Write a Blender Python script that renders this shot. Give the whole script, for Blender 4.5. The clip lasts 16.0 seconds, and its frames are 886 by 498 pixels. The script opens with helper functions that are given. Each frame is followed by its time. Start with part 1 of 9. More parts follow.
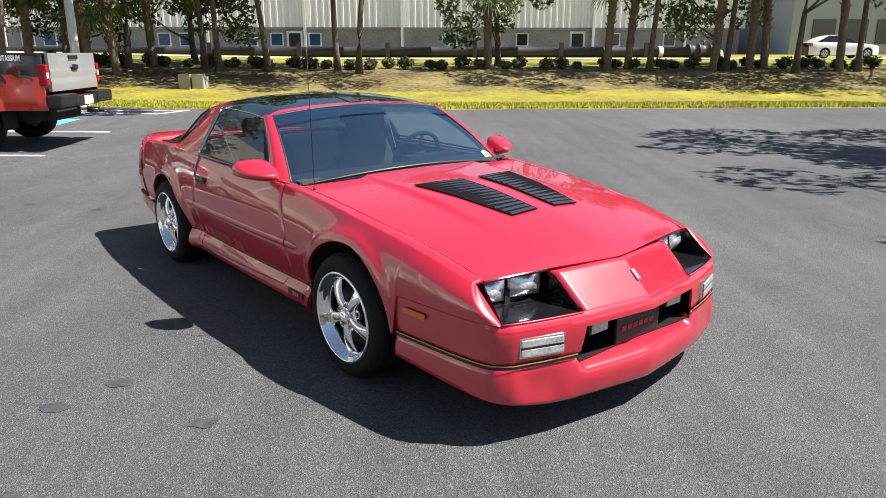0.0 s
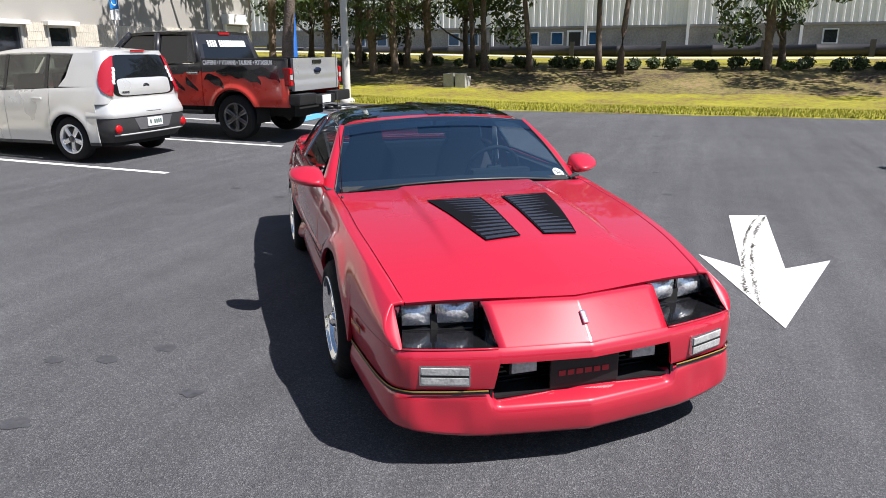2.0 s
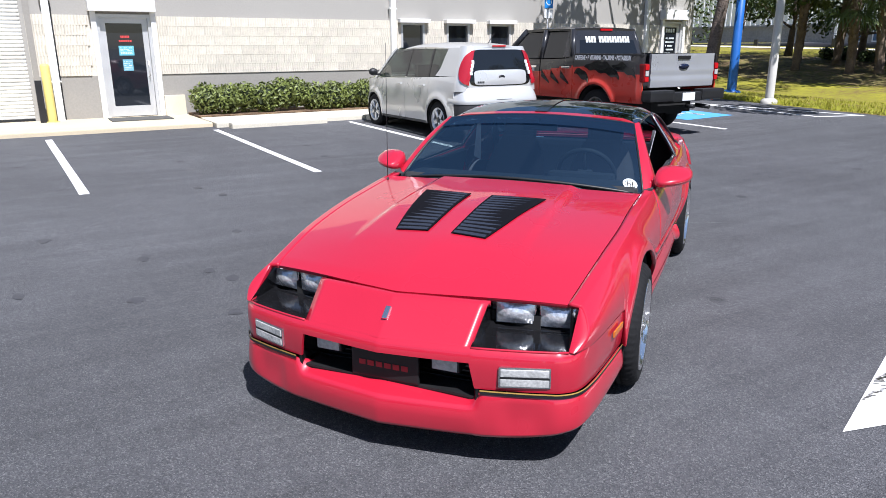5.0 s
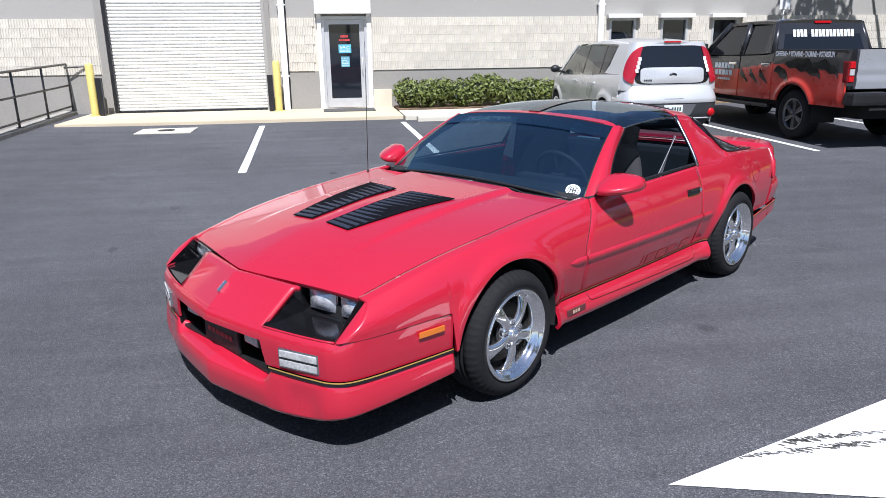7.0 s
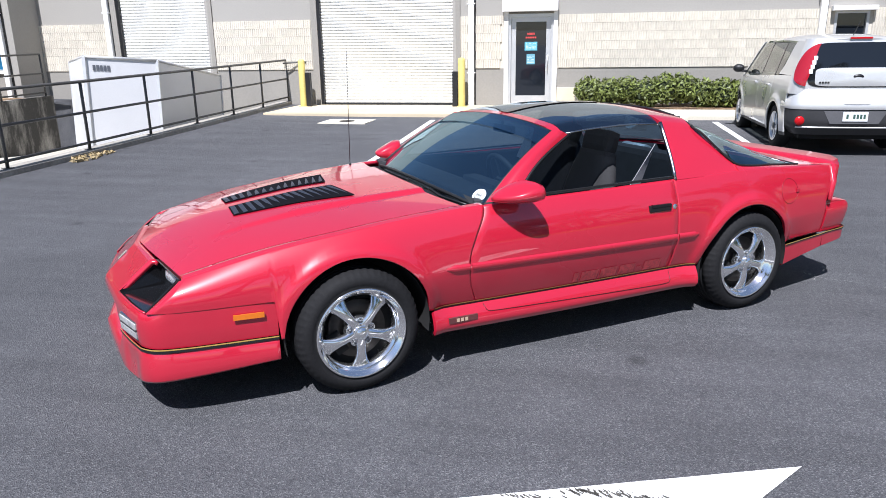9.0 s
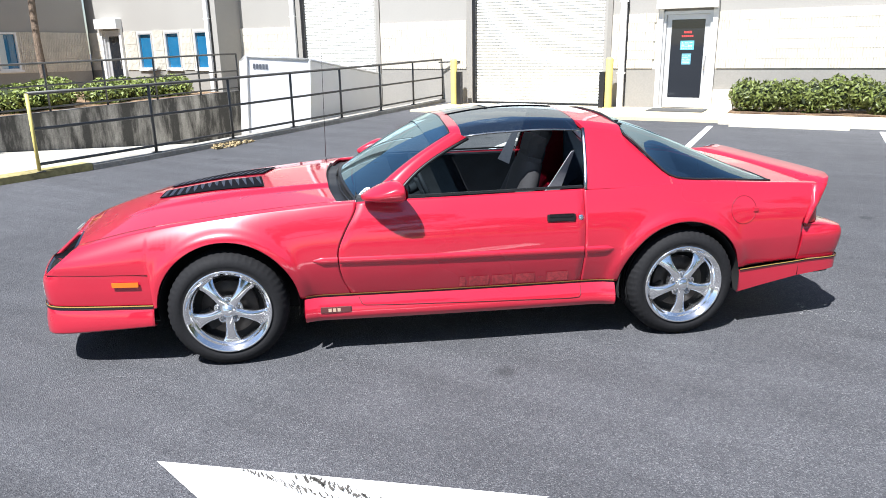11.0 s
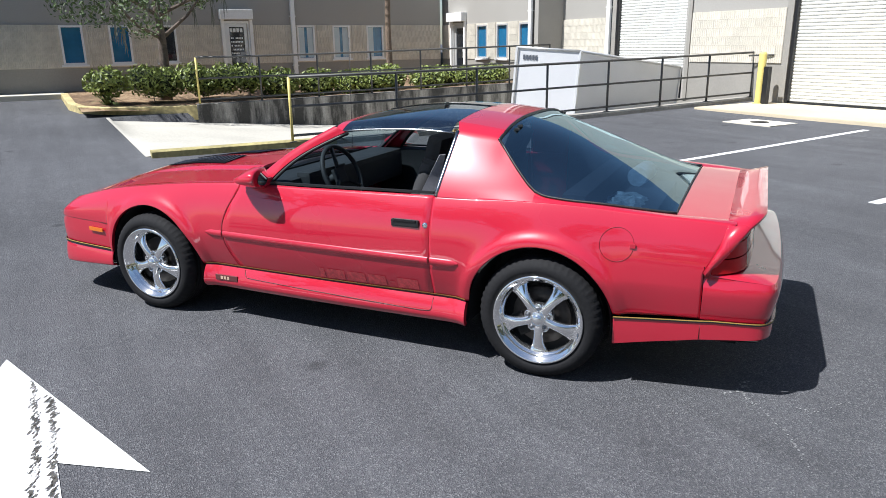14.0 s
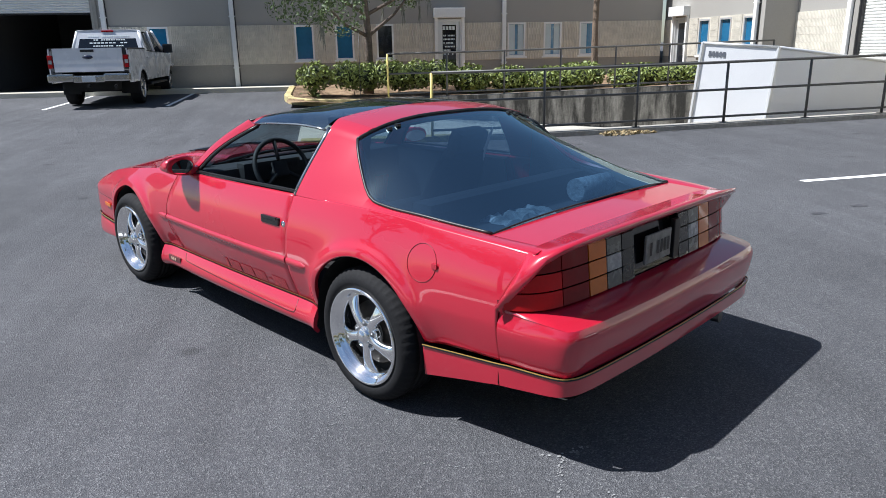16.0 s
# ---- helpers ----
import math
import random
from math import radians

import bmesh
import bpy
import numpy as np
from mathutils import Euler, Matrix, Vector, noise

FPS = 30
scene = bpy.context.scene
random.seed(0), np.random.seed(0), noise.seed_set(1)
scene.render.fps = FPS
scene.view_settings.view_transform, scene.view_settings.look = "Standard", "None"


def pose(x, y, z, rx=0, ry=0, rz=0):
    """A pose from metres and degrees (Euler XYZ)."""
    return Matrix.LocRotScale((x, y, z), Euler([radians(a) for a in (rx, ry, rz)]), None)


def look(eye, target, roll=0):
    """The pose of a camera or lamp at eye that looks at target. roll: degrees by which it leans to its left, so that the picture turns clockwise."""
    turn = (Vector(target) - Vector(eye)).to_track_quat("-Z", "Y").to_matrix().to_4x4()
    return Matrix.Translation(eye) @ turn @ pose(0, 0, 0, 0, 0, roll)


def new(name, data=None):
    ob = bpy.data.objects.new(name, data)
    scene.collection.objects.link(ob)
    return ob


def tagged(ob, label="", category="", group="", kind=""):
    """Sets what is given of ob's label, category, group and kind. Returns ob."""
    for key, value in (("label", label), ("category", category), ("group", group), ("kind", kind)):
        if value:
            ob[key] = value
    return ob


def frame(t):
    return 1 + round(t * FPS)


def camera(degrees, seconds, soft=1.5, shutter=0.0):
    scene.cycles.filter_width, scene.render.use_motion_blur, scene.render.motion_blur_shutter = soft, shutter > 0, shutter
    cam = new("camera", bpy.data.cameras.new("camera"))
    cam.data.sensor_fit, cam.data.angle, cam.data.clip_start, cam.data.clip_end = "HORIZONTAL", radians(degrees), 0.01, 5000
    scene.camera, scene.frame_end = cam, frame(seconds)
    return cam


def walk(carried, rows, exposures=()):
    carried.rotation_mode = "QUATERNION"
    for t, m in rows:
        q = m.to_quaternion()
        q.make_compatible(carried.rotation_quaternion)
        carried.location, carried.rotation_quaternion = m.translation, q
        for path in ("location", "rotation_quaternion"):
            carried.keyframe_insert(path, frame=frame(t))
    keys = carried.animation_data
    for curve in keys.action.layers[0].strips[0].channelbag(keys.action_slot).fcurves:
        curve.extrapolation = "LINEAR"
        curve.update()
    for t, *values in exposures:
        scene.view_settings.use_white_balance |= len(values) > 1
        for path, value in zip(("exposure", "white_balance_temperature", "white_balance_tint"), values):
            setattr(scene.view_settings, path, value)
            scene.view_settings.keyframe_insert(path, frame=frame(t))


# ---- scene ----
cam = camera(64.6, 16.0, 0.62)
PATH = [
    (0, (0.093, -0.386, 1.575), (0.195, 1.537, 1.031), -0.0),
    (0.5, (0.402, -0.488, 1.627), (0.331, 1.435, 1.082), -0.2),
    (1, (0.728, -0.445, 1.671), (0.476, 1.462, 1.123), -0.2),
    (1.5, (1.114, -0.344, 1.671), (0.67, 1.526, 1.123), -0.2),
    (2, (1.496, -0.187, 1.68), (0.843, 1.623, 1.132), -0.3),
    (2.5, (1.836, 0.035, 1.68), (0.998, 1.766, 1.129), -0.2),
    (3, (2.21, 0.267, 1.661), (1.196, 1.901, 1.109), -0.2),
    (3.5, (2.556, 0.502, 1.648), (1.36, 2.007, 1.098), -0.2),
    (4, (2.893, 0.779, 1.652), (1.513, 2.118, 1.101), -0.2),
    (4.5, (3.262, 1.052, 1.656), (1.738, 2.222, 1.103), -0.2),
    (5, (3.59, 1.362, 1.673), (1.944, 2.354, 1.119), -0.2),
    (5.2, (3.712, 1.498, 1.69), (2.024, 2.418, 1.136), -0.2),
    (7.3, (4.361, 3.369, 1.672), (2.451, 3.578, 1.115), -0.7),
    (7.5, (4.372, 3.548, 1.673), (2.456, 3.689, 1.117), -0.7),
    (8, (4.401, 4.011, 1.669), (2.482, 3.961, 1.11), -0.7),
    (8.5, (4.4, 4.5, 1.665), (2.494, 4.252, 1.112), -0.7),
    (9, (4.31, 4.968, 1.66), (2.428, 4.588, 1.103), -0.8),
    (9.2, (4.286, 5.158, 1.655), (2.409, 4.747, 1.099), -0.8),
    (11.3, (3.679, 6.871, 1.656), (2.051, 5.852, 1.099), -1.0),
    (11.5, (3.588, 7.013, 1.663), (2.002, 5.931, 1.102), -1.0),
    (12, (3.333, 7.428, 1.647), (1.903, 6.146, 1.091), -0.9),
    (12.5, (3.004, 7.797, 1.641), (1.719, 6.368, 1.088), -0.9),
    (13, (2.62, 8.114, 1.644), (1.431, 6.605, 1.086), -0.9),
    (13.5, (2.218, 8.399, 1.639), (1.127, 6.818, 1.084), -0.9),
    (14, (1.79, 8.616, 1.64), (0.835, 6.95, 1.079), -0.8),
    (14.5, (1.327, 8.807, 1.624), (0.501, 7.073, 1.061), -1.0),
    (15, (0.85, 8.916, 1.598), (0.186, 7.114, 1.039), -1.0),
    (15.5, (0.366, 8.993, 1.607), (-0.125, 7.138, 1.047), -0.9),
    (16, (-0.136, 9.016, 1.583), (-0.438, 7.119, 1.027), -1.0),
]
walk(cam, [(t, look(eye, target, roll)) for t, eye, target, roll in PATH], [(0, 1.18, 6950, 9), (1.0, 1.03, 6700, 10), (1.5, 0.72, 6580, 11), (2.5, 0.88, 6430, 12), (3, 0.84, 6380, 12), (5, 0.76, 6000, 13), (8, 0.54, 5880, 13), (9.2, 0.79, 6000, 13), (11.5, 1.2, 6130, 9), (13, 1.09, 6130, 9), (14, 0.78, 6120, 9), (15, 0.36, 6080, 9), (16, 0.76, 6050, 9)])

# ---- light ----
SUN = Vector((0.64, -0.06, 1.0)).normalized()
world = bpy.data.worlds.new("sky")
scene.world = world
world.use_nodes = True
wn = world.node_tree
sky = wn.nodes.new("ShaderNodeTexSky")
sky.sky_type = "NISHITA"
sky.sun_disc = False
sky.sun_elevation = math.asin(SUN.z)
sky.sun_rotation = math.atan2(SUN.x, SUN.y)
sky.air_density, sky.dust_density, sky.ozone_density = 1.0, 0.6, 2.0
wn.links.new(sky.outputs[0], wn.nodes["Background"].inputs[0])
wn.nodes["Background"].inputs[1].default_value = 0.059
sun_data = bpy.data.lights.new("sun", "SUN")
sun_data.energy, sun_data.angle, sun_data.color = 5.0, radians(0.55), (1.0, 0.97, 0.945)
sun = new("sun", sun_data)
sun.matrix_world = look(SUN * 60, (0, 0, 0))

# ---- materials ----
MATS = {}


def mat(name, base, rough=0.6, metal=0.0, var=0.12, scale=3.0, fine=60.0, bump=0.0, coat=0.0, spec=0.5, trans=0.0, island=0.0, alpha=1.0, emit=0.0):
    """A surface with colour variation at two scales and fine relief."""
    if name in MATS:
        return MATS[name]
    m = bpy.data.materials.new(name)
    m.use_nodes = True
    nt = m.node_tree
    b = nt.nodes["Principled BSDF"]
    b.inputs["Roughness"].default_value = rough
    b.inputs["Metallic"].default_value = metal
    b.inputs["Coat Weight"].default_value = coat
    b.inputs["Coat Roughness"].default_value = 0.03
    b.inputs["Specular IOR Level"].default_value = spec
    b.inputs["Transmission Weight"].default_value = trans
    b.inputs["Alpha"].default_value = alpha
    tc = nt.nodes.new("ShaderNodeTexCoord")
    col = nt.nodes.new("ShaderNodeRGB")
    col.outputs[0].default_value = (*base, 1)
    last = col.outputs[0]
    if var > 0:
        big, small = nt.nodes.new("ShaderNodeTexNoise"), nt.nodes.new("ShaderNodeTexNoise")
        for n, sc in ((big, scale), (small, fine)):
            n.inputs["Scale"].default_value = sc
            n.inputs["Detail"].default_value = 4
            nt.links.new(tc.outputs["Object"], n.inputs["Vector"])
        add = nt.nodes.new("ShaderNodeMath")
        add.operation = "ADD"
        nt.links.new(big.outputs[0], add.inputs[0])
        nt.links.new(small.outputs[0], add.inputs[1])
        ramp = nt.nodes.new("ShaderNodeMapRange")
        ramp.inputs[1].default_value, ramp.inputs[2].default_value = 0.7, 1.3
        ramp.inputs[3].default_value, ramp.inputs[4].default_value = 1 - var, 1 + var
        nt.links.new(add.outputs[0], ramp.inputs[0])
        last = scaled(nt, last, ramp.outputs[0])
        rr = nt.nodes.new("ShaderNodeMapRange")
        rr.inputs[1].default_value, rr.inputs[2].default_value = 0.3, 0.7
        rr.inputs[3].default_value, rr.inputs[4].default_value = max(rough - 0.06, 0.0), min(rough + 0.06, 1.0)
        nt.links.new(big.outputs[0], rr.inputs[0])
        if rough > 0.1:
            nt.links.new(rr.outputs[0], b.inputs["Roughness"])
        if bump > 0:
            bp = nt.nodes.new("ShaderNodeBump")
            bp.inputs["Strength"].default_value = 1.0
            bp.inputs["Distance"].default_value = bump
            nt.links.new(small.outputs[0], bp.inputs["Height"])
            nt.links.new(bp.outputs[0], b.inputs["Normal"])
    if island > 0:
        g = nt.nodes.new("ShaderNodeNewGeometry")
        oi = nt.nodes.new("ShaderNodeObjectInfo")
        s2 = nt.nodes.new("ShaderNodeMath")
        s2.operation = "ADD"
        nt.links.new(g.outputs["Random Per Island"], s2.inputs[0])
        nt.links.new(oi.outputs["Random"], s2.inputs[1])
        r2 = nt.nodes.new("ShaderNodeMapRange")
        r2.inputs[1].default_value, r2.inputs[2].default_value = 0.0, 2.0
        r2.inputs[3].default_value, r2.inputs[4].default_value = 1 - island, 1 + island
        nt.links.new(s2.outputs[0], r2.inputs[0])
        last = scaled(nt, last, r2.outputs[0])
    nt.links.new(last, b.inputs["Base Color"])
    if emit > 0:
        b.inputs["Emission Color"].default_value = (*base, 1)
        b.inputs["Emission Strength"].default_value = emit
    MATS[name] = m
    return m


def scaled(nt, colour, factor):
    """The colour times a number, as a node output."""
    v = nt.nodes.new("ShaderNodeVectorMath")
    v.operation = "SCALE"
    nt.links.new(colour, v.inputs[0])
    nt.links.new(factor, v.inputs["Scale"])
    return v.outputs[0]


def asphalt_mat():
    """Fine dark asphalt: pale and dark stones, wide worn patches, sweeping streaks and dark spots."""
    m = mat("asphalt", (0.060, 0.061, 0.067), 0.82, var=0.0, spec=0.3)
    nt = m.node_tree
    b = nt.nodes["Principled BSDF"]
    tc = nt.nodes.new("ShaderNodeTexCoord")

    def noise_tex(scale, detail, vec=None, rough=0.55):
        n = nt.nodes.new("ShaderNodeTexNoise")
        n.inputs["Scale"].default_value, n.inputs["Detail"].default_value = scale, detail
        n.inputs["Roughness"].default_value = rough
        nt.links.new(vec or tc.outputs["Object"], n.inputs["Vector"])
        return n.outputs[0]

    def span(src, a, b_, lo, hi):
        q = nt.nodes.new("ShaderNodeMapRange")
        for k, v in enumerate((a, b_, lo, hi)):
            q.inputs[k + 1].default_value = v
        nt.links.new(src, q.inputs[0])
        return q.outputs[0]

    vor = nt.nodes.new("ShaderNodeTexVoronoi")
    vor.inputs["Scale"].default_value = 180
    nt.links.new(tc.outputs["Object"], vor.inputs["Vector"])
    sep = nt.nodes.new("ShaderNodeSeparateColor")
    nt.links.new(vor.outputs["Color"], sep.inputs[0])
    speck = nt.nodes.new("ShaderNodeValToRGB")
    cr = speck.color_ramp
    cr.elements[0].position, cr.elements[0].color = 0.0, (0.051, 0.052, 0.058, 1)
    cr.elements[1].position, cr.elements[1].color = 1.0, (0.165, 0.165, 0.168, 1)
    for pos, col in ((0.35, (0.072, 0.073, 0.079, 1)), (0.82, (0.098, 0.099, 0.105, 1))):
        e = cr.elements.new(pos)
        e.color = col
    nt.links.new(sep.outputs[0], speck.inputs[0])
    sweep = nt.nodes.new("ShaderNodeMapping")
    sweep.inputs["Rotation"].default_value = (0, 0, radians(12))
    sweep.inputs["Scale"].default_value = (3.2, 0.22, 1.0)
    nt.links.new(tc.outputs["Object"], sweep.inputs["Vector"])
    spots = nt.nodes.new("ShaderNodeTexVoronoi")
    spots.inputs["Scale"].default_value = 1.1
    nt.links.new(tc.outputs["Object"], spots.inputs["Vector"])
    out = speck.outputs[0]
    for f in (span(noise_tex(0.22, 5), 0.3, 0.7, 0.80, 1.20), span(noise_tex(2.6, 6), 0.3, 0.7, 0.92, 1.08), span(noise_tex(30, 4, rough=0.7), 0.3, 0.7, 0.88, 1.12), span(noise_tex(1.0, 6, sweep.outputs[0], 0.65), 0.3, 0.7, 0.84, 1.15), span(spots.outputs["Distance"], 0.05, 0.09, 0.62, 1.0)):
        out = scaled(nt, out, f)
    nt.links.new(out, b.inputs["Base Color"])
    bp = nt.nodes.new("ShaderNodeBump")
    bp.inputs["Distance"].default_value = 0.0045
    bp.inputs["Strength"].default_value = 1.0
    nt.links.new(vor.outputs["Distance"], bp.inputs["Height"])
    nt.links.new(bp.outputs[0], b.inputs["Normal"])
    return m


def lawn_mat(name, tones):
    """Patchy grass: green, straw and brown tones mixed by noise."""
    m = mat(name, tones[0], 0.95, var=0.0)
    nt = m.node_tree
    b = nt.nodes["Principled BSDF"]
    tc = nt.nodes.new("ShaderNodeTexCoord")
    last = None
    for sc in (0.45, 5.0, 38.0):
        n = nt.nodes.new("ShaderNodeTexNoise")
        n.inputs["Scale"].default_value, n.inputs["Detail"].default_value = sc, 5
        nt.links.new(tc.outputs["Object"], n.inputs["Vector"])
        if last is None:
            last = n.outputs[0]
        else:
            a = nt.nodes.new("ShaderNodeMath")
            a.operation = "ADD"
            nt.links.new(last, a.inputs[0])
            nt.links.new(n.outputs[0], a.inputs[1])
            last = a.outputs[0]
        fine = n.outputs[0]
    q = nt.nodes.new("ShaderNodeMapRange")
    q.inputs[1].default_value, q.inputs[2].default_value = 1.2, 1.8
    nt.links.new(last, q.inputs[0])
    ramp = nt.nodes.new("ShaderNodeValToRGB")
    for k, t in enumerate(tones):
        e = ramp.color_ramp.elements[k] if k < 2 else ramp.color_ramp.elements.new(0.5)
        e.color = (*t, 1)
    for k in range(len(tones)):
        ramp.color_ramp.elements[k].position = (k + 0.5) / len(tones)
        ramp.color_ramp.elements[k].color = (*tones[k], 1)
    nt.links.new(q.outputs[0], ramp.inputs[0])
    nt.links.new(ramp.outputs[0], b.inputs["Base Color"])
    bp = nt.nodes.new("ShaderNodeBump")
    bp.inputs["Distance"].default_value = 0.03
    nt.links.new(fine, bp.inputs["Height"])
    nt.links.new(bp.outputs[0], b.inputs["Normal"])
    return m


ASPHALT = asphalt_mat()
CONCRETE = mat("concrete", (0.58, 0.54, 0.44), 0.85, var=0.14, scale=0.9, fine=40, bump=0.003)
OLD_CONCRETE = mat("stained_concrete", (0.36, 0.34, 0.30), 0.9, var=0.22, scale=1.6, fine=30, bump=0.004)


def rain_stains(m, amount):
    """Dark runs down a wall, ragged and narrow, with a shape of their own."""
    nt = m.node_tree
    b = nt.nodes["Principled BSDF"]
    old = b.inputs["Base Color"].links[0].from_socket
    tc, mp, n, q = (nt.nodes.new(k) for k in ("ShaderNodeTexCoord", "ShaderNodeMapping", "ShaderNodeTexNoise", "ShaderNodeMapRange"))
    mp.inputs["Scale"].default_value = (2.4, 2.4, 0.5)
    n.inputs["Scale"].default_value, n.inputs["Detail"].default_value, n.inputs["Roughness"].default_value = 1.0, 6, 0.7
    q.inputs[1].default_value, q.inputs[2].default_value, q.inputs[3].default_value, q.inputs[4].default_value = 0.45, 0.64, amount, 1.0
    nt.links.new(tc.outputs["Object"], mp.inputs["Vector"])
    nt.links.new(mp.outputs[0], n.inputs["Vector"])
    nt.links.new(n.outputs[0], q.inputs[0])
    nt.links.new(scaled(nt, old, q.outputs[0]), b.inputs["Base Color"])


rain_stains(OLD_CONCRETE, 0.16)
WHITE_LINE = mat("road_marking_white", (0.78, 0.78, 0.76), 0.7, var=0.08, scale=6, fine=90, bump=0.001)
BLUE_LINE = mat("road_marking_blue", (0.09, 0.33, 0.62), 0.7, var=0.12, scale=5, fine=80)
YELLOW = mat("safety_yellow", (0.62, 0.51, 0.16), 0.6, var=0.15, scale=4, fine=40)
GRASS_SOIL = lawn_mat("lawn", ((0.14, 0.09, 0.03), (0.23, 0.19, 0.02), (0.21, 0.21, 0.012), (0.32, 0.28, 0.018)))
MULCH = lawn_mat("mulch", ((0.10, 0.06, 0.035), (0.22, 0.14, 0.075), (0.34, 0.24, 0.14)))
WALL_UP = mat("painted_wall_grey_beige", (0.335, 0.320, 0.290), 0.85, var=0.06, scale=0.5, fine=30, bump=0.002)
WALL_BAND = mat("split_block_cream", (0.59, 0.55, 0.465), 0.9, var=0.14, scale=5.0, fine=45, bump=0.008, island=0.12)
WALL_LOW = mat("painted_block_taupe", (0.280, 0.265, 0.236), 0.85, var=0.08, scale=0.9, fine=30, bump=0.003)
WHITE_PAINT = mat("white_painted_metal", (0.76, 0.76, 0.74), 0.45, var=0.05, scale=2, fine=20)
GALV = mat("roller_door_white", (0.72, 0.72, 0.68), 0.5, var=0.06, scale=1.2, fine=12)
BLACK_TRIM = mat("black_trim", (0.012, 0.012, 0.013), 0.45, var=0.15, scale=6, fine=60)
RAIL_GREY = mat("grey_painted_rail", (0.09, 0.088, 0.082), 0.5, metal=0.2, var=0.2, scale=6, fine=50)
ALU = mat("aluminium_frame", (0.66, 0.66, 0.65), 0.35, metal=0.5, var=0.05)
BARK = mat("oak_bark", (0.13, 0.10, 0.08), 0.95, var=0.45, scale=3, fine=22, bump=0.03)
PALM_BARK = mat("palm_bark", (0.19, 0.14, 0.10), 0.95, var=0.4, scale=5, fine=30, bump=0.03)
LEAF = mat("oak_leaf", (0.055, 0.085, 0.022), 0.6, var=0.0, island=0.55)
HEDGE_LEAF = mat("hedge_leaf", (0.17, 0.21, 0.045), 0.5, var=0.0, island=0.6)
PALM_LEAF = mat("palm_frond", (0.10, 0.14, 0.035), 0.55, var=0.0, island=0.5)
WINDOW_GLASS = mat("dark_window_glass", (0.012, 0.015, 0.02), 0.04, var=0.0, spec=0.9)
BLUE_GLASS = mat("blue_film_window", (0.015, 0.13, 0.26), 0.06, var=0.12, scale=1.5, fine=8, spec=0.8)


# ---- building blocks ----
def grid(bm, f, us, vs, mi=0, smooth=True):
    """A sheet of quads through f(u, v)."""
    rows = [[bm.verts.new(f(u, v)) for v in vs] for u in us]
    for i in range(len(us) - 1):
        for j in range(len(vs) - 1):
            q = (rows[i][j], rows[i + 1][j], rows[i + 1][j + 1], rows[i][j + 1])
            try:
                fc = bm.faces.new(q)
                fc.smooth, fc.material_index = smooth, mi
            except ValueError:
                pass
    return rows


def box(bm, x0, x1, y0, y1, z0, z1, bevel=0.0, m=None):
    """A box, bevelled where asked, turned by the matrix m."""
    if bevel > 0:
        t = bmesh.new()
        box(t, x0, x1, y0, y1, z0, z1)
        bmesh.ops.bevel(t, geom=t.edges[:], offset=bevel, segments=2, affect="EDGES", profile=0.7)
        join(bm, t, m)
        return
    vs = [bm.verts.new(Vector((x, y, z)) if m is None else m @ Vector((x, y, z))) for x in (x0, x1) for y in (y0, y1) for z in (z0, z1)]
    for q in ((0, 1, 3, 2), (4, 6, 7, 5), (0, 4, 5, 1), (2, 3, 7, 6), (0, 2, 6, 4), (1, 5, 7, 3)):
        bm.faces.new([vs[i] for i in q])


def join(bm, other, m=None):
    """Moves the faces of another bmesh into this one."""
    mapping = {v: bm.verts.new(v.co if m is None else m @ v.co) for v in other.verts}
    for f in other.faces:
        try:
            n = bm.faces.new([mapping[v] for v in f.verts])
            n.smooth, n.material_index = f.smooth, f.material_index
        except ValueError:
            pass
    other.free()


def tube(bm, pts, r, n=8, cap=True, r1=None):
    """A round bar along points; r to r1."""
    pts = [Vector(p) for p in pts]
    rings = []
    for i, p in enumerate(pts):
        d = (pts[min(i + 1, len(pts) - 1)] - pts[max(i - 1, 0)]).normalized()
        a = d.cross(Vector((0, 0, 1)))
        if a.length < 0.05:
            a = d.cross(Vector((1, 0, 0)))
        a.normalize()
        b = d.cross(a)
        k = i / max(len(pts) - 1, 1)
        rad = r if r1 is None else r + (r1 - r) * k
        if isinstance(r, (list, tuple)):
            rad = r[i]
        rings.append([bm.verts.new(p + (a * math.cos(2 * math.pi * j / n) + b * math.sin(2 * math.pi * j / n)) * rad) for j in range(n)])
    for i in range(len(rings) - 1):
        for j in range(n):
            f = bm.faces.new((rings[i][j], rings[i][(j + 1) % n], rings[i + 1][(j + 1) % n], rings[i + 1][j]))
            f.smooth = True
    if cap:
        bm.faces.new(rings[0][::-1])
        bm.faces.new(rings[-1])


def lathe(bm, prof, n=32, axis="y", centre=(0, 0, 0), closed=False):
    """A turned shape: prof holds (radius, along)."""
    c = Vector(centre)
    rows = []
    for r, a in prof:
        ring = []
        for j in range(n):
            w = 2 * math.pi * j / n
            p = Vector((r * math.cos(w), a, r * math.sin(w))) if axis == "y" else Vector((r * math.cos(w), r * math.sin(w), a)) if axis == "z" else Vector((a, r * math.cos(w), r * math.sin(w)))
            ring.append(bm.verts.new(c + p))
        rows.append(ring)
    if closed:
        rows.append(rows[0])
    for i in range(len(rows) - 1):
        for j in range(n):
            f = bm.faces.new((rows[i][j], rows[i][(j + 1) % n], rows[i + 1][(j + 1) % n], rows[i + 1][j]))
            f.smooth = True
    return rows


def crisp(bm, angle=0.6):
    """Hard edges where faces meet at more than the angle."""
    for e in bm.edges:
        if len(e.link_faces) == 2 and e.calc_face_angle() > angle:
            e.smooth = False


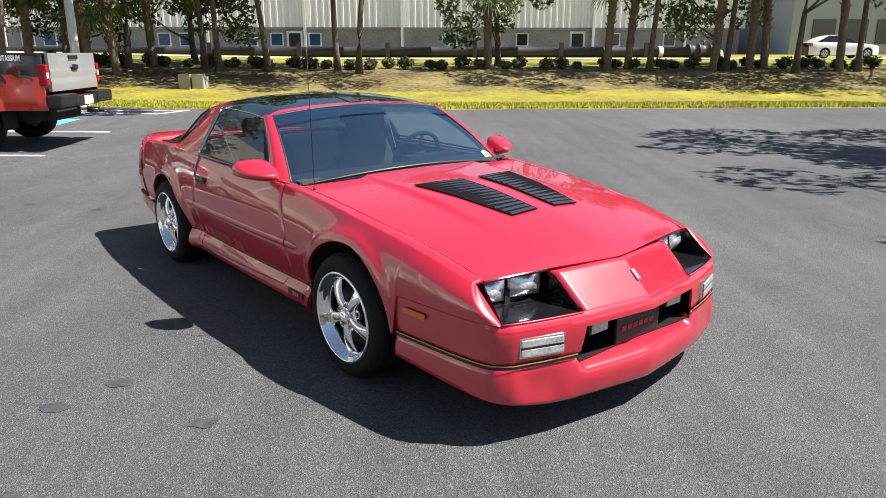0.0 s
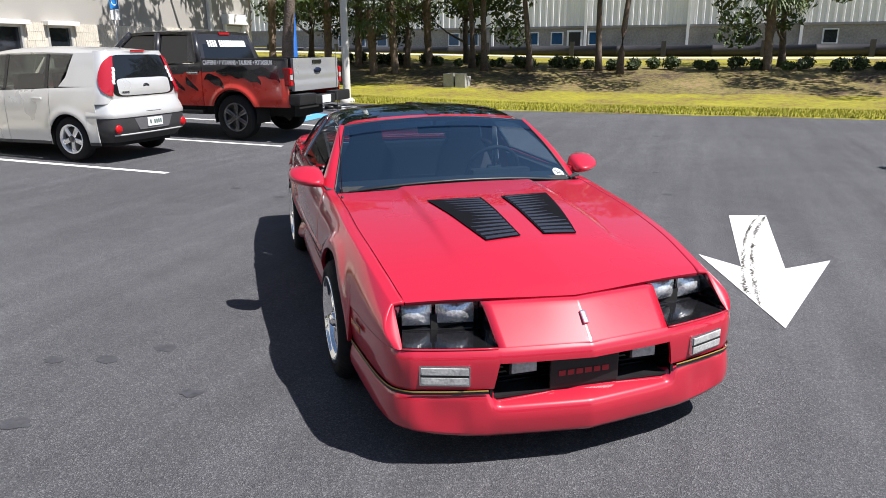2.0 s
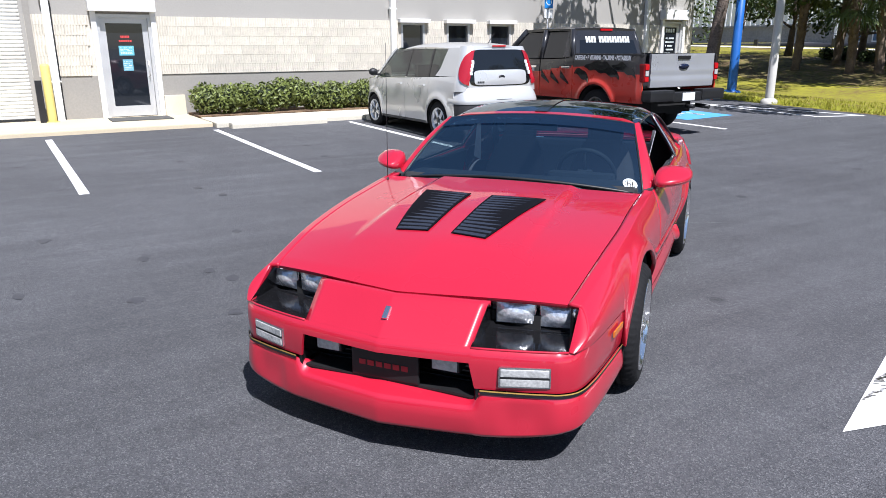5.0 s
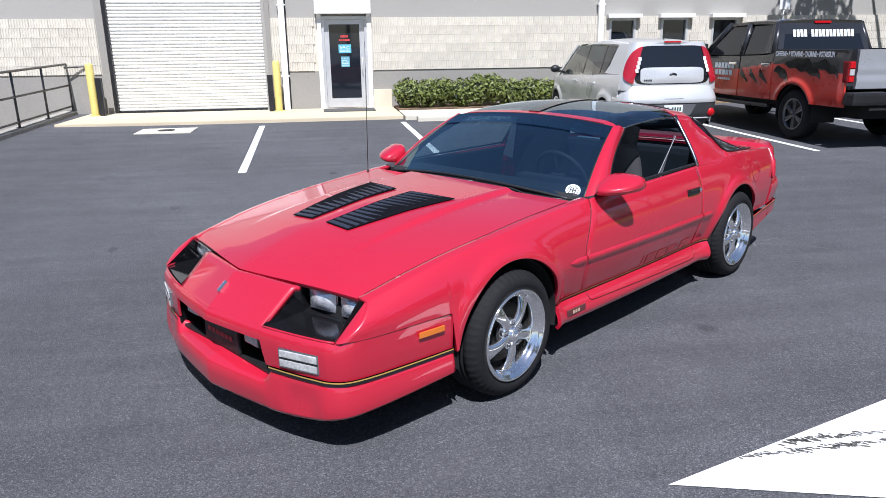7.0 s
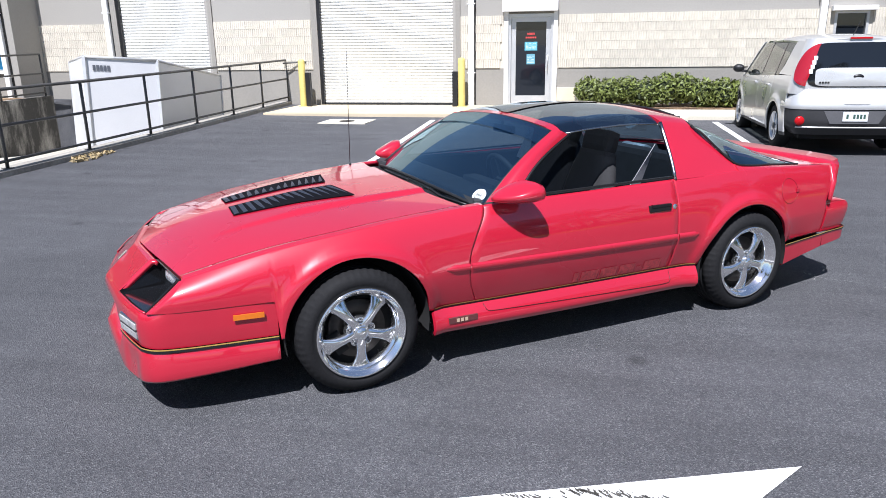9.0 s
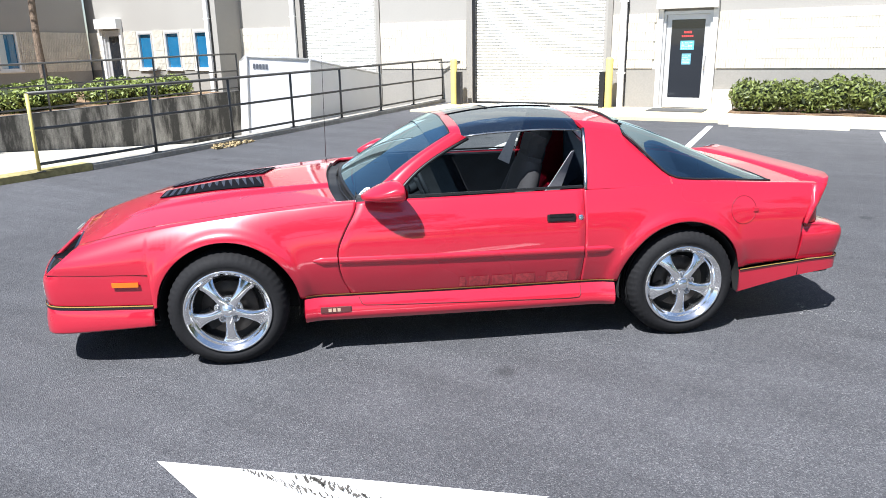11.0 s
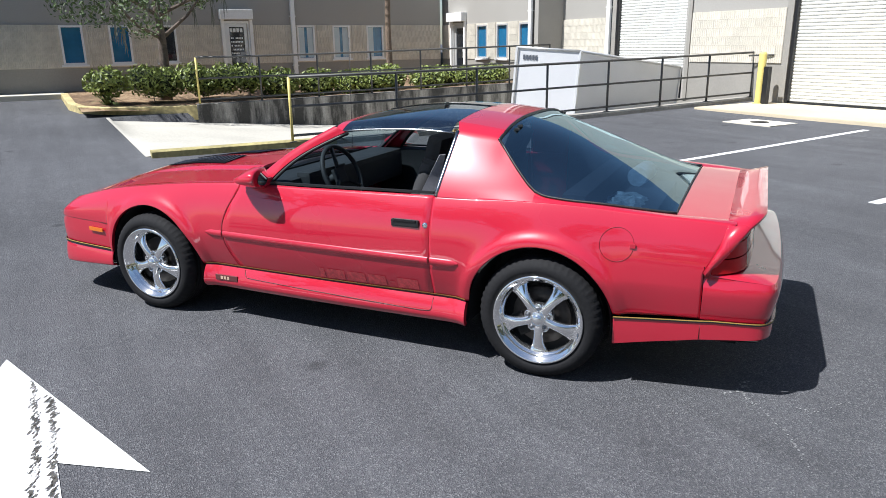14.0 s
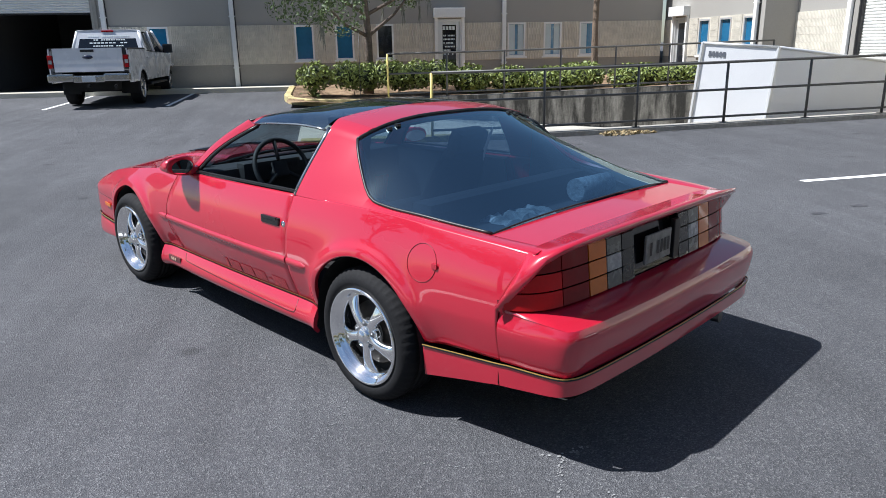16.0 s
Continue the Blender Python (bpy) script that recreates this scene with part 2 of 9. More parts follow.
def finish(bm, name, materials, merge=0.0):
    if merge:
        bmesh.ops.remove_doubles(bm, verts=bm.verts, dist=merge)
    bmesh.ops.recalc_face_normals(bm, faces=bm.faces)
    me = bpy.data.meshes.new(name)
    bm.to_mesh(me)
    bm.free()
    for m in materials if isinstance(materials, (list, tuple)) else (materials,):
        me.materials.append(m)
    return me


def part(name, bm, material, parent, label="", merge=0.0, solid=0.0, whole=False):
    """One mesh under a thing or a part of it; whole: keep it one unbroken skin."""
    if whole:
        crisp(bm, 0.66)
    ob = new(name, finish(bm, name, material, merge))
    ob.parent = parent
    if label:
        tagged(ob, label)
    if solid:
        s = ob.modifiers.new("thickness", "SOLIDIFY")
        s.thickness, s.offset = abs(solid), -1 if solid > 0 else 1
        if whole:
            w = ob.modifiers.new("even", "WEIGHTED_NORMAL")
            w.keep_sharp = True
        else:
            e = ob.modifiers.new("crisp", "EDGE_SPLIT")
            e.split_angle = radians(38)
    return ob


def thing(name, label, category, m=None, group="", kind=""):
    ob = new(name)
    ob.empty_display_size = 0.2
    if m is not None:
        ob.matrix_world = m
    return tagged(ob, label, category, group, kind)


def solo(name, bm, material, label, category, group="", kind="", m=None, merge=0.0):
    ob = new(name, finish(bm, name, material, merge))
    if m is not None:
        ob.matrix_world = m
    return tagged(ob, label, category, group, kind)


def smooth_table(table):
    """A smooth curve (Catmull-Rom) through a table of (x, value)."""
    xs = [p[0] for p in table]
    ys = [p[1] for p in table]
    n = len(xs)
    ms = [(ys[min(i + 1, n - 1)] - ys[max(i - 1, 0)]) / (xs[min(i + 1, n - 1)] - xs[max(i - 1, 0)]) for i in range(n)]

    def f(x):
        if x <= xs[0]:
            return ys[0]
        if x >= xs[-1]:
            return ys[-1]
        i = next(k for k in range(n - 1) if x <= xs[k + 1])
        h = xs[i + 1] - xs[i]
        t = (x - xs[i]) / h
        return ((2 * t**3 - 3 * t**2 + 1) * ys[i] + (t**3 - 2 * t**2 + t) * h * ms[i] + (3 * t**2 - 2 * t**3) * ys[i + 1] + (t**3 - t**2) * h * ms[i + 1])

    return f


def lin(a, b, n):
    return [a + (b - a) * i / (n - 1) for i in range(n)]


def bars(bm, x0, x1, z0, z1, n, place, gap=0.35, seed=1):
    """A line of unreadable writing as plain bars; place(x, z) gives each corner."""
    rnd = random.Random(seed)
    w = (x1 - x0) / n
    for i in range(n):
        if rnd.random() < 0.12:
            continue
        a, b = x0 + w * i, x0 + w * (i + 1 - gap)
        bm.faces.new([bm.verts.new(place(x, z)) for x, z in ((a, z0), (b, z0), (b, z1), (a, z1))])


# ---- ground ----
def soft(v):
    return math.log1p(math.exp(v)) if v < 30 else v


BERM = smooth_table([(12, 0.0), (18.5, 0.08), (22, -0.06), (26, -0.22), (29, -0.05), (33.5, 0.60), (38, 0.85), (43, 1.05), (48, 1.08), (60, 1.15), (75, 1.3), (120, 1.3)])


def ground_z(x, y):
    z = 0.02 * soft(-x - 3.5) * (1 if x > -40 else 40 / -x) + 0.02 * soft(min(-y - 1, 30))
    return z + (BERM(y) if y > 12 else 0)


def ramp_z(x):
    return ground_z(0.3, -5) + min(0.0, (x - 0.3) * 0.085 if x > -11 else -11.3 * 0.085)


def ground_sheet():
    xs = [-900, -400, -200, -120, -80, -60, -48] + lin(-40, -14, 14) + [-13.3] + lin(-13, 0, 14) + [0.28, 0.32] + lin(1, 24, 24) + [30, 40, 50, 60, 80, 120, 200, 400, 900]
    ys = [-900, -400, -150, -80, -50, -30, -20, -16, -14, -12, -10, -8.93, -8.89] + lin(-8, -3.2, 5) + [-2.86, -2.82] + lin(-2, 18, 21) + lin(18.5, 36, 18) + [38, 40, 43, 47, 50, 55, 60, 70, 80, 100, 150, 300, 600, 1500]
    bm = bmesh.new()

    def f(x, y):
        if -13.31 < x < 0.29 and -8.9 < y < -2.85:
            return (x, y, ramp_z(x))
        return (x, y, ground_z(x, y))

    grid(bm, f, xs, ys)
    return solo("ground", bm, ASPHALT, "dark worn asphalt parking lot with pale stone specks", "ground", kind="structure")


ground_sheet()


def overlay(name, outline, material, label, lift=0.004, cell=0.6, category="marking", kind="structure"):
    """A thin sheet that follows the ground, cut from a convex outline."""
    bm = bmesh.new()
    n = len(outline)
    pts = []
    for i in range(n):
        a, b = Vector(outline[i]), Vector(outline[(i + 1) % n])
        k = max(1, int((b - a).length / cell))
        pts += [a.lerp(b, j / k) for j in range(k)]
    top = [bm.verts.new((p.x, p.y, ground_z(p.x, p.y) + lift)) for p in pts]
    cx, cy = sum(p.x for p in pts) / len(pts), sum(p.y for p in pts) / len(pts)
    c = bm.verts.new((cx, cy, ground_z(cx, cy) + lift))
    for i in range(len(top)):
        bm.faces.new((top[i], top[(i + 1) % len(top)], c))
    return solo(name, bm, material, label, category, kind=kind)


def strip(name, x0, y0, x1, y1, w, label="worn white painted parking stall line", material=None):
    """A painted line of one width between two points."""
    bm = bmesh.new()
    a, b = Vector((x0, y0)), Vector((x1, y1))
    d = (b - a).normalized()
    s = Vector((-d.y, d.x)) * w / 2
    k = max(2, int((b - a).length / 0.7))
    rnd = random.Random(int(x0 * 100 + y0 * 7))

    def f(u, v):
        p = a.lerp(b, u) + s * v * (1 + rnd.uniform(-0.05, 0.05))
        return (p.x, p.y, ground_z(p.x, p.y) + 0.004)

    grid(bm, f, lin(0, 1, k), (-1, 1), smooth=False)
    return solo(name, bm, material or WHITE_LINE, label, "road marking", "stall lines", kind="structure")


for yy in (1.87, 4.74, 7.56, 10.5):
    strip("stall_line", -10.45, yy - 0.06, -5.4, yy + 0.06, 0.11)
strip("stall_line", -10.4, 13.45, -5.6, 13.55, 0.11)
strip("stall_line", -9.4, 17.05, -5.4, 18.1, 0.11)
strip("stall_line", -9.4, 17.0, -5.8, 16.95, 0.11)
strip("stall_line", -5.8, 16.95, -5.4, 18.1, 0.11)
strip("stall_line", -8.3, 17.0, -7.6, 17.5, 0.11)
strip("stall_line", 7.0, -10.5, 7.0, -15.0, 0.11)
strip("stall_line", 4.0, -10.6, 4.0, -15.0, 0.11)
overlay("accessible_parking_mark", [(-8.9, 14.05), (-7.0, 14.05), (-7.0, 15.6), (-8.9, 15.6)], BLUE_LINE, "faded blue accessible parking panel on the asphalt", 0.006, category="road marking")


def wheelchair_mark():
    bm = bmesh.new()
    z = ground_z(-7.9, 14.8) + 0.012
    for i in range(14):
        a0, a1 = 0.6 + i * 0.33, 0.6 + (i + 1) * 0.33
        bm.faces.new([bm.verts.new((-7.75 + r * math.cos(a), 14.8 + r * 0.9 * math.sin(a), z)) for a, r in ((a0, 0.30), (a1, 0.30), (a1, 0.42), (a0, 0.42))])
    for x0, x1, y0, y1 in ((-8.35, -7.75, 14.76, 14.86), (-8.0, -7.9, 14.8, 15.1), (-7.75, -7.4, 15.05, 15.13), (-8.55, -8.4, 14.72, 14.9)):
        bm.faces.new([bm.verts.new(p) for p in ((x0, y0, z), (x1, y0, z), (x1, y1, z), (x0, y1, z))])
    solo("wheelchair_symbol", bm, WHITE_LINE, "white wheelchair symbol painted on a blue panel", "road marking", kind="structure")


wheelchair_mark()


TRACKS = (((4.6, 1.925), (4.85, 1.92), (5.42, 1.92), (6.45, 1.98), (7.1, 2.07), (7.75, 2.21)), ((4.5, 1.995), (4.71, 1.99), (5.45, 1.99), (6.48, 2.05), (7.0, 2.12), (7.65, 2.25)))


def arrow():
    """The white direction arrow, with a dark curved tyre track across it."""
    bm = bmesh.new()
    out = [(2.12, 4.34), (2.615, 6.04), (2.245, 5.68), (2.245, 7.62), (1.885, 7.50), (1.922, 5.622), (1.60, 5.89)]
    vs = [bm.verts.new((x, y, ground_z(x, y) + 0.005)) for x, y in out]
    bm.faces.new((vs[0], vs[1], vs[2]))
    bm.faces.new((vs[0], vs[2], vs[5]))
    bm.faces.new((vs[0], vs[5], vs[6]))
    bm.faces.new((vs[5], vs[2], vs[3], vs[4]))
    t = thing("direction_arrow", "white painted direction arrow with tyre tracks on asphalt", "road marking", kind="structure")
    part("arrow_paint", bm, WHITE_LINE, t)
    rnd = random.Random(4)
    hull = [Vector(p) for p in out]

    def inside(x, y):
        hit = False
        for a, b in zip(hull, hull[1:] + hull[:1]):
            if (a.y > y) != (b.y > y) and x < a.x + (y - a.y) / (b.y - a.y) * (b.x - a.x):
                hit = not hit
        return hit

    for path in TRACKS:
        bm = bmesh.new()
        fx = smooth_table(path)
        y = path[0][0]
        while y < path[-1][0]:
            heavy = noise.noise((y * 5.0, path[0][1] * 30, 0.3))
            for _ in range(2):
                dx = rnd.gauss(0, 0.009)
                w, L = rnd.uniform(0.0015, 0.0055) * (1.1 + heavy), rnd.uniform(0.010, 0.034)
                x, yy = fx(y) + dx, y + rnd.uniform(-0.006, 0.006)
                sk_ = rnd.uniform(0.2, 0.9) * L
                corners = ((x - w, yy), (x + w, yy + 0.003), (x + w + sk_, yy + L), (x - w + sk_, yy + L))
                if rnd.random() < 0.16 - 0.3 * heavy or not all(inside(*p) for p in corners):
                    continue
                bm.faces.new([bm.verts.new((*p, ground_z(*p) + 0.008)) for p in corners])
            y += 0.011
        part("tyre_track", bm, mat("rubber_mark", (0.085, 0.080, 0.070), 0.85, var=0.4, scale=14, fine=80), t, "dark broken rubber tyre track")


arrow()

def scuff(points, w, material, label, full=0.55):
    """A scraped line on the asphalt: many small broken flecks along a curve."""
    bm = bmesh.new()
    fx = smooth_table([(i, p[0]) for i, p in enumerate(points)])
    fy_ = smooth_table([(i, p[1]) for i, p in enumerate(points)])
    rnd_ = random.Random(int(points[0][0] * 1000) + len(points))
    length = sum(math.dist(p, q) for p, q in zip(points, points[1:]))
    n = int(length / 0.007)
    for i in range(n):
        k = i / n * (len(points) - 1)
        if rnd_.random() > full * (0.55 + 1.1 * abs(noise.noise((k * 4.0, w * 90, 0)))):
            continue
        x, y = fx(k) + rnd_.gauss(0, w * 0.6), fy_(k) + rnd_.gauss(0, w * 0.6)
        r, a0 = rnd_.uniform(0.25, 0.65) * w, rnd_.uniform(0, 6.28)
        bm.faces.new([bm.verts.new((x + r * rnd_.uniform(0.6, 1.2) * math.cos(a0 + q * 1.2566), y + r * rnd_.uniform(0.6, 1.2) * math.sin(a0 + q * 1.2566), ground_z(x, y) + 0.0035 + 0.0001 * (i % 7))) for q in range(5)])
    solo("scuff_mark", bm, material, label, "scuff", "scuffs on the asphalt", kind="structure")


PALE_SCUFF = mat("pale_scuff", (0.17, 0.17, 0.175), 0.85, var=0.35, scale=9, fine=60)
scuff([(1.0, 4.38), (0.66, 4.87), (0.33, 5.40), (0.02, 5.79)], 0.010, PALE_SCUFF, "long thin pale scrape on the asphalt")
scuff([(1.92, 3.24), (1.70, 3.45), (1.62, 3.58), (1.53, 3.76)], 0.010, PALE_SCUFF, "thin pale scrape beside the front wheel")
scuff([(1.47, 4.28), (1.40, 4.24), (1.32, 4.22)], 0.010, PALE_SCUFF, "short pale scrape on the asphalt")
CHALK = mat("chalky_scuff", (0.24, 0.24, 0.24), 0.9, var=0.5, scale=16, fine=70)
scuff([(-0.99, 6.66), (-0.93, 6.78), (-0.87, 6.92), (-0.79, 7.07), (-0.64, 7.27)], 0.011, CHALK, "broken chalky scrape behind the car")
scuff([(-0.90, 6.64), (-1.00, 6.66), (-1.10, 6.61)], 0.016, CHALK, "short chalky smear behind the car", 0.8)
scuff([(-1.00, 6.70), (-1.07, 6.91), (-1.11, 6.98), (-1.32, 7.01)], 0.009, CHALK, "broken chalky scrape behind the car", 0.45)
scuff([(-0.40, 6.60), (-0.53, 6.65), (-0.78, 6.77)], 0.006, CHALK, "faint broken scrape behind the car", 0.4)
scuff([(-0.05, 6.01), (-0.13, 6.14), (-0.03, 6.30), (0.07, 6.42)], 0.010, PALE_SCUFF, "short pale scrape behind the rear wheel")
scuff([(0.5, 5.2), (0.1, 5.5), (-0.4, 5.95)], 0.006, PALE_SCUFF, "long thin pale scrape on the asphalt")


def stain(x, y, r_, seed):
    """A small dark oil spot with a ragged edge."""
    bm = bmesh.new()
    c = bm.verts.new((x, y, ground_z(x, y) + 0.003))
    ring = []
    for i in range(18):
        a = 2 * math.pi * i / 18
        q = r_ * (1 + 0.45 * noise.noise((math.cos(a) * 1.6 + seed, math.sin(a) * 1.6, seed)))
        ring.append(bm.verts.new((x + q * 1.3 * math.cos(a), y + q * 0.8 * math.sin(a), ground_z(x, y) + 0.003)))
    for i in range(18):
        bm.faces.new((c, ring[i], ring[(i + 1) % 18]))
    solo("oil_stain", bm, mat("oil_stain", (0.050, 0.050, 0.056), 0.6, var=0.35, scale=25, fine=90), "small dark oil spot on the asphalt", "stain", "oil spots on the asphalt", kind="structure")


for i, (x, y, r_) in enumerate(((-1.32, 2.83, 0.055), (-1.53, 2.59, 0.05), (-0.81, 2.42, 0.05), (-1.39, 1.89, 0.06), (-1.81, 2.49, 0.05), (-1.54, 2.61, 0.04), (-3.44, 1.42, 0.07), (-5.15, 3.14, 0.07), (-4.6, 3.3, 0.06), (-2.9, 3.0, 0.05), (-1.9, 1.2, 0.05), (3.2, 3.6, 0.04), (-2.4, 2.1, 0.05))):
    stain(x, y, r_, i * 1.7)

# manhole slab in front of the big roller door
bm = bmesh.new()
box(bm, -10.45, -9.65, -0.48, 0.55, 0.0, ground_z(-10, 0) + 0.012)
slab = solo("drain_slab", bm, CONCRETE, "pale square concrete slab around a drain cover", "drain", kind="structure")
bm = bmesh.new()
lathe(bm, [(0.0, 0.022), (0.16, 0.022), (0.17, 0.01)], 20, "z", (-10.05, 0.03, ground_z(-10, 0)))
part("drain_cover", bm, mat("cast_iron", (0.05, 0.045, 0.04), 0.6, metal=0.6), slab, "dark round iron cover")


def lawn():
    """The lawn past the lot, with a ragged front edge."""
    bm = bmesh.new()
    rnd = random.Random(7)
    xs = [-60, -40, -30, -24, -20] + lin(-18, 24, 85) + [28, 34, 44, 60, 90]
    edge = {x: 18.45 + rnd.uniform(-0.10, 0.10) + (0 if x > -5 else 0.1 * (-5 - x)) for x in xs}
    vs = [0.0, 0.02, 0.06, 0.12, 0.2, 0.3, 0.45, 0.6, 0.8, 1.0]

    def f(x, v):
        y = edge[x] + (43 - edge[x]) * v
        return (x, y, ground_z(x, y) + (0.0 if v == 0 else 0.035 + 0.03 * noise.noise((x * 0.3, y * 0.3, 0))))

    grid(bm, f, xs, vs)
    solo("lawn", bm, GRASS_SOIL, "sunlit yellow-green lawn falling to a shallow ditch", "lawn", kind="structure")
    bm = bmesh.new()
    def bed(x, v):
        y0 = 27.6 + 1.3 * noise.noise((x * 0.35, 0.0, 5.0)) + 0.5 * noise.noise((x * 1.7, 0.0, 9.0))
        y = y0 + (36.0 - y0) * v
        return (x, y, ground_z(x, y) + (0.02 if v == 0 else 0.075) + 0.035 * noise.noise((x * 0.8, y, 3)))

    grid(bm, bed, lin(-28, 60, 150), lin(0, 1, 14))
    solo("planting_bed", bm, lawn_mat("leaf_litter", ((0.045, 0.03, 0.016), (0.13, 0.085, 0.04), (0.15, 0.15, 0.022), (0.26, 0.17, 0.09))), "brown leaf litter and mulch under the row of trees", "planting bed", kind="structure")
    bm = bmesh.new()
    grid(bm, lambda x, y: (x, y, ground_z(x, y) + 0.05), lin(-120, 160, 30), (43.2, 46.8))
    solo("road", bm, mat("pale_road", (0.55, 0.52, 0.46), 0.85, var=0.1, scale=0.4), "pale concrete road beyond the trees", "road", kind="structure")
    bm = bmesh.new()
    grid(bm, lambda x, y: (x, y, ground_z(x, y) + 0.04), lin(-120, 160, 30), (46.8, 56, 66))
    solo("verge", bm, GRASS_SOIL, "grass verge beside the road", "verge", kind="structure")


lawn()


def blades():
    """Grass blades along the front of the lawn, as one mass."""
    rnd = random.Random(11)
    verts, faces = [], []
    for i in range(26000):
        x = rnd.uniform(-17, 15)
        y = 18.4 + 5.5 * rnd.random() ** 1.6 + (0 if x > -5 else 0.1 * (-5 - x))
        z = ground_z(x, y) + 0.02
        h, w, a = rnd.uniform(0.03, 0.10), rnd.uniform(0.008, 0.018), rnd.uniform(0, 6.28)
        n = len(verts)
        dx, dy = math.cos(a) * w, math.sin(a) * w
        verts += [(x - dx, y - dy, z), (x + dx, y + dy, z), (x + rnd.uniform(-0.04, 0.04), y + rnd.uniform(-0.04, 0.04), z + h)]
        faces.append((n, n + 1, n + 2))
    me = bpy.data.meshes.new("grass")
    me.from_pydata(verts, [], faces)
    me.materials.append(mat("grass_blade", (0.25, 0.255, 0.015), 0.7, var=0.0, island=0.5))
    tagged(new("grass", me), "short sunlit yellow-green grass blades at the lawn edge", "grass", kind="stuff")


blades()


# ---- buildings ----
Z_LOW, Z_BAND = 1.11, 2.33


def wall(name, along0, along1, top, openings, m, base=-0.2, label="painted block wall with a cream split-block band"):
    """A wall 0.25 thick, cut round its openings (a0, a1, z0, z1); it runs along local x and faces local -y."""
    xs = sorted({along0, along1, *[o[0] for o in openings], *[o[1] for o in openings]})
    zs = sorted({base, Z_LOW, Z_BAND, top, *[o[2] for o in openings], *[o[3] for o in openings]})
    bm = bmesh.new()
    for a, b in zip(xs, xs[1:]):
        for c, d in zip(zs, zs[1:]):
            mx, mz = (a + b) / 2, (c + d) / 2
            if any(o[0] < mx < o[1] and o[2] < mz < o[3] for o in openings):
                continue
            first = len(bm.faces)
            proud = 0.0 if mz > Z_BAND else 0.012 if mz < Z_LOW else 0.012
            box(bm, a, b, -proud, 0.25, c, d)
            bm.faces.ensure_lookup_table()
            for f in bm.faces[first:]:
                f.material_index = 0 if mz > Z_BAND else 2 if mz < Z_LOW else 1
    return solo(name, bm, [WALL_UP, mat("mortar_cream", (0.58, 0.535, 0.45), 0.95, var=0.15, scale=2, fine=30), WALL_LOW], label, "wall", kind="structure", m=m)


WEST = Matrix.Translation((-13.3, 0, 0)) @ Matrix.Rotation(radians(90), 4, "Z")
BAY = Matrix.Translation((-12.3, 0, 0)) @ Matrix.Rotation(radians(90), 4, "Z")
SOUTH = Matrix.Translation((0, -15.52, 0)) @ Matrix.Rotation(radians(180), 4, "Z")
WEST_WIN = [(10.28, 10.98), (11.67, 12.40), (13.07, 13.80)]
wall("wall_west", -10.0, 21.4, 6.5, [(-1.73, 1.80, 0.2, 3.6), (3.1, 4.17, 0.2, 2.36), (-7.35, -4.72, 0.15, 3.3), (19.95, 20.85, 0.25, 2.45)] + [(a, b, 1.2, 2.28) for a, b in WEST_WIN], WEST)
BAY_WIN = [(-10.75, -10.15), (-12.05, -11.4), (-13.3, -12.65)]
wall("wall_bay", -15.77, -10.0, 6.5, [(-14.95, -14.1, 0.25, 2.38)] + [(a, b, 1.15, 2.28) for a, b in BAY_WIN], BAY)
SOUTH_WIN = [(-9.66, -9.0), (-8.35, -7.71), (-7.05, -6.42), (-2.49, -1.91), (-1.16, -0.55), (0.15, 0.77), (4.73, 5.35)]
wall("wall_south", -30, 12.05, 6.5, [(3.98, 4.8, 0.25, 2.45), (-10.6, -6.9, 0.25, 3.6)] + [(-b, -a, 1.2, 2.32) for a, b in SOUTH_WIN], SOUTH)
bm = bmesh.new()
box(bm, -34, -13.56, -10.2, 21.4, 6.2, 6.4)
box(bm, -34, -12.56, -40, -10.2, 6.2, 6.4)
box(bm, -12.55, 30, -40, -15.78, 6.2, 6.4)
solo("flat_roof", bm, mat("roof_membrane", (0.5, 0.5, 0.48), 0.8), "pale flat roof of the warehouse", "roof", kind="structure")
bm = bmesh.new()
box(bm, -34, -13.3, 21.15, 21.4, -0.2, 6.5)
solo("wall_north_end", bm, WALL_UP, "grey-beige end wall of the warehouse", "wall", kind="structure")
bm = bmesh.new()
box(bm, -13.3, -12.3, -10.0, -9.78, -0.2, 6.5)
solo("wall_bay_return", bm, WALL_UP, "short return wall of the office bay", "wall", kind="structure")
# room behind the open roller door, its dimness put into a dark grey
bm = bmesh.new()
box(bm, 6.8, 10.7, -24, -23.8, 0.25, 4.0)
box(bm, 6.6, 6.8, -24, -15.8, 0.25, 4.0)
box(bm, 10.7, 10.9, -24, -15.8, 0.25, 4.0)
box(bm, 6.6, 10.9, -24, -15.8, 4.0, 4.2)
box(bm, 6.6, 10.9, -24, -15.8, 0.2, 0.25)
solo("garage_room", bm, mat("garage_shade_grey", (0.10, 0.10, 0.10), 0.9), "bare room behind the raised roller door, shade in its dark grey colour", "room", kind="structure")


PALE_BLIND = mat("pale_blind", (0.50, 0.58, 0.60), 0.5, var=0.1, scale=3)


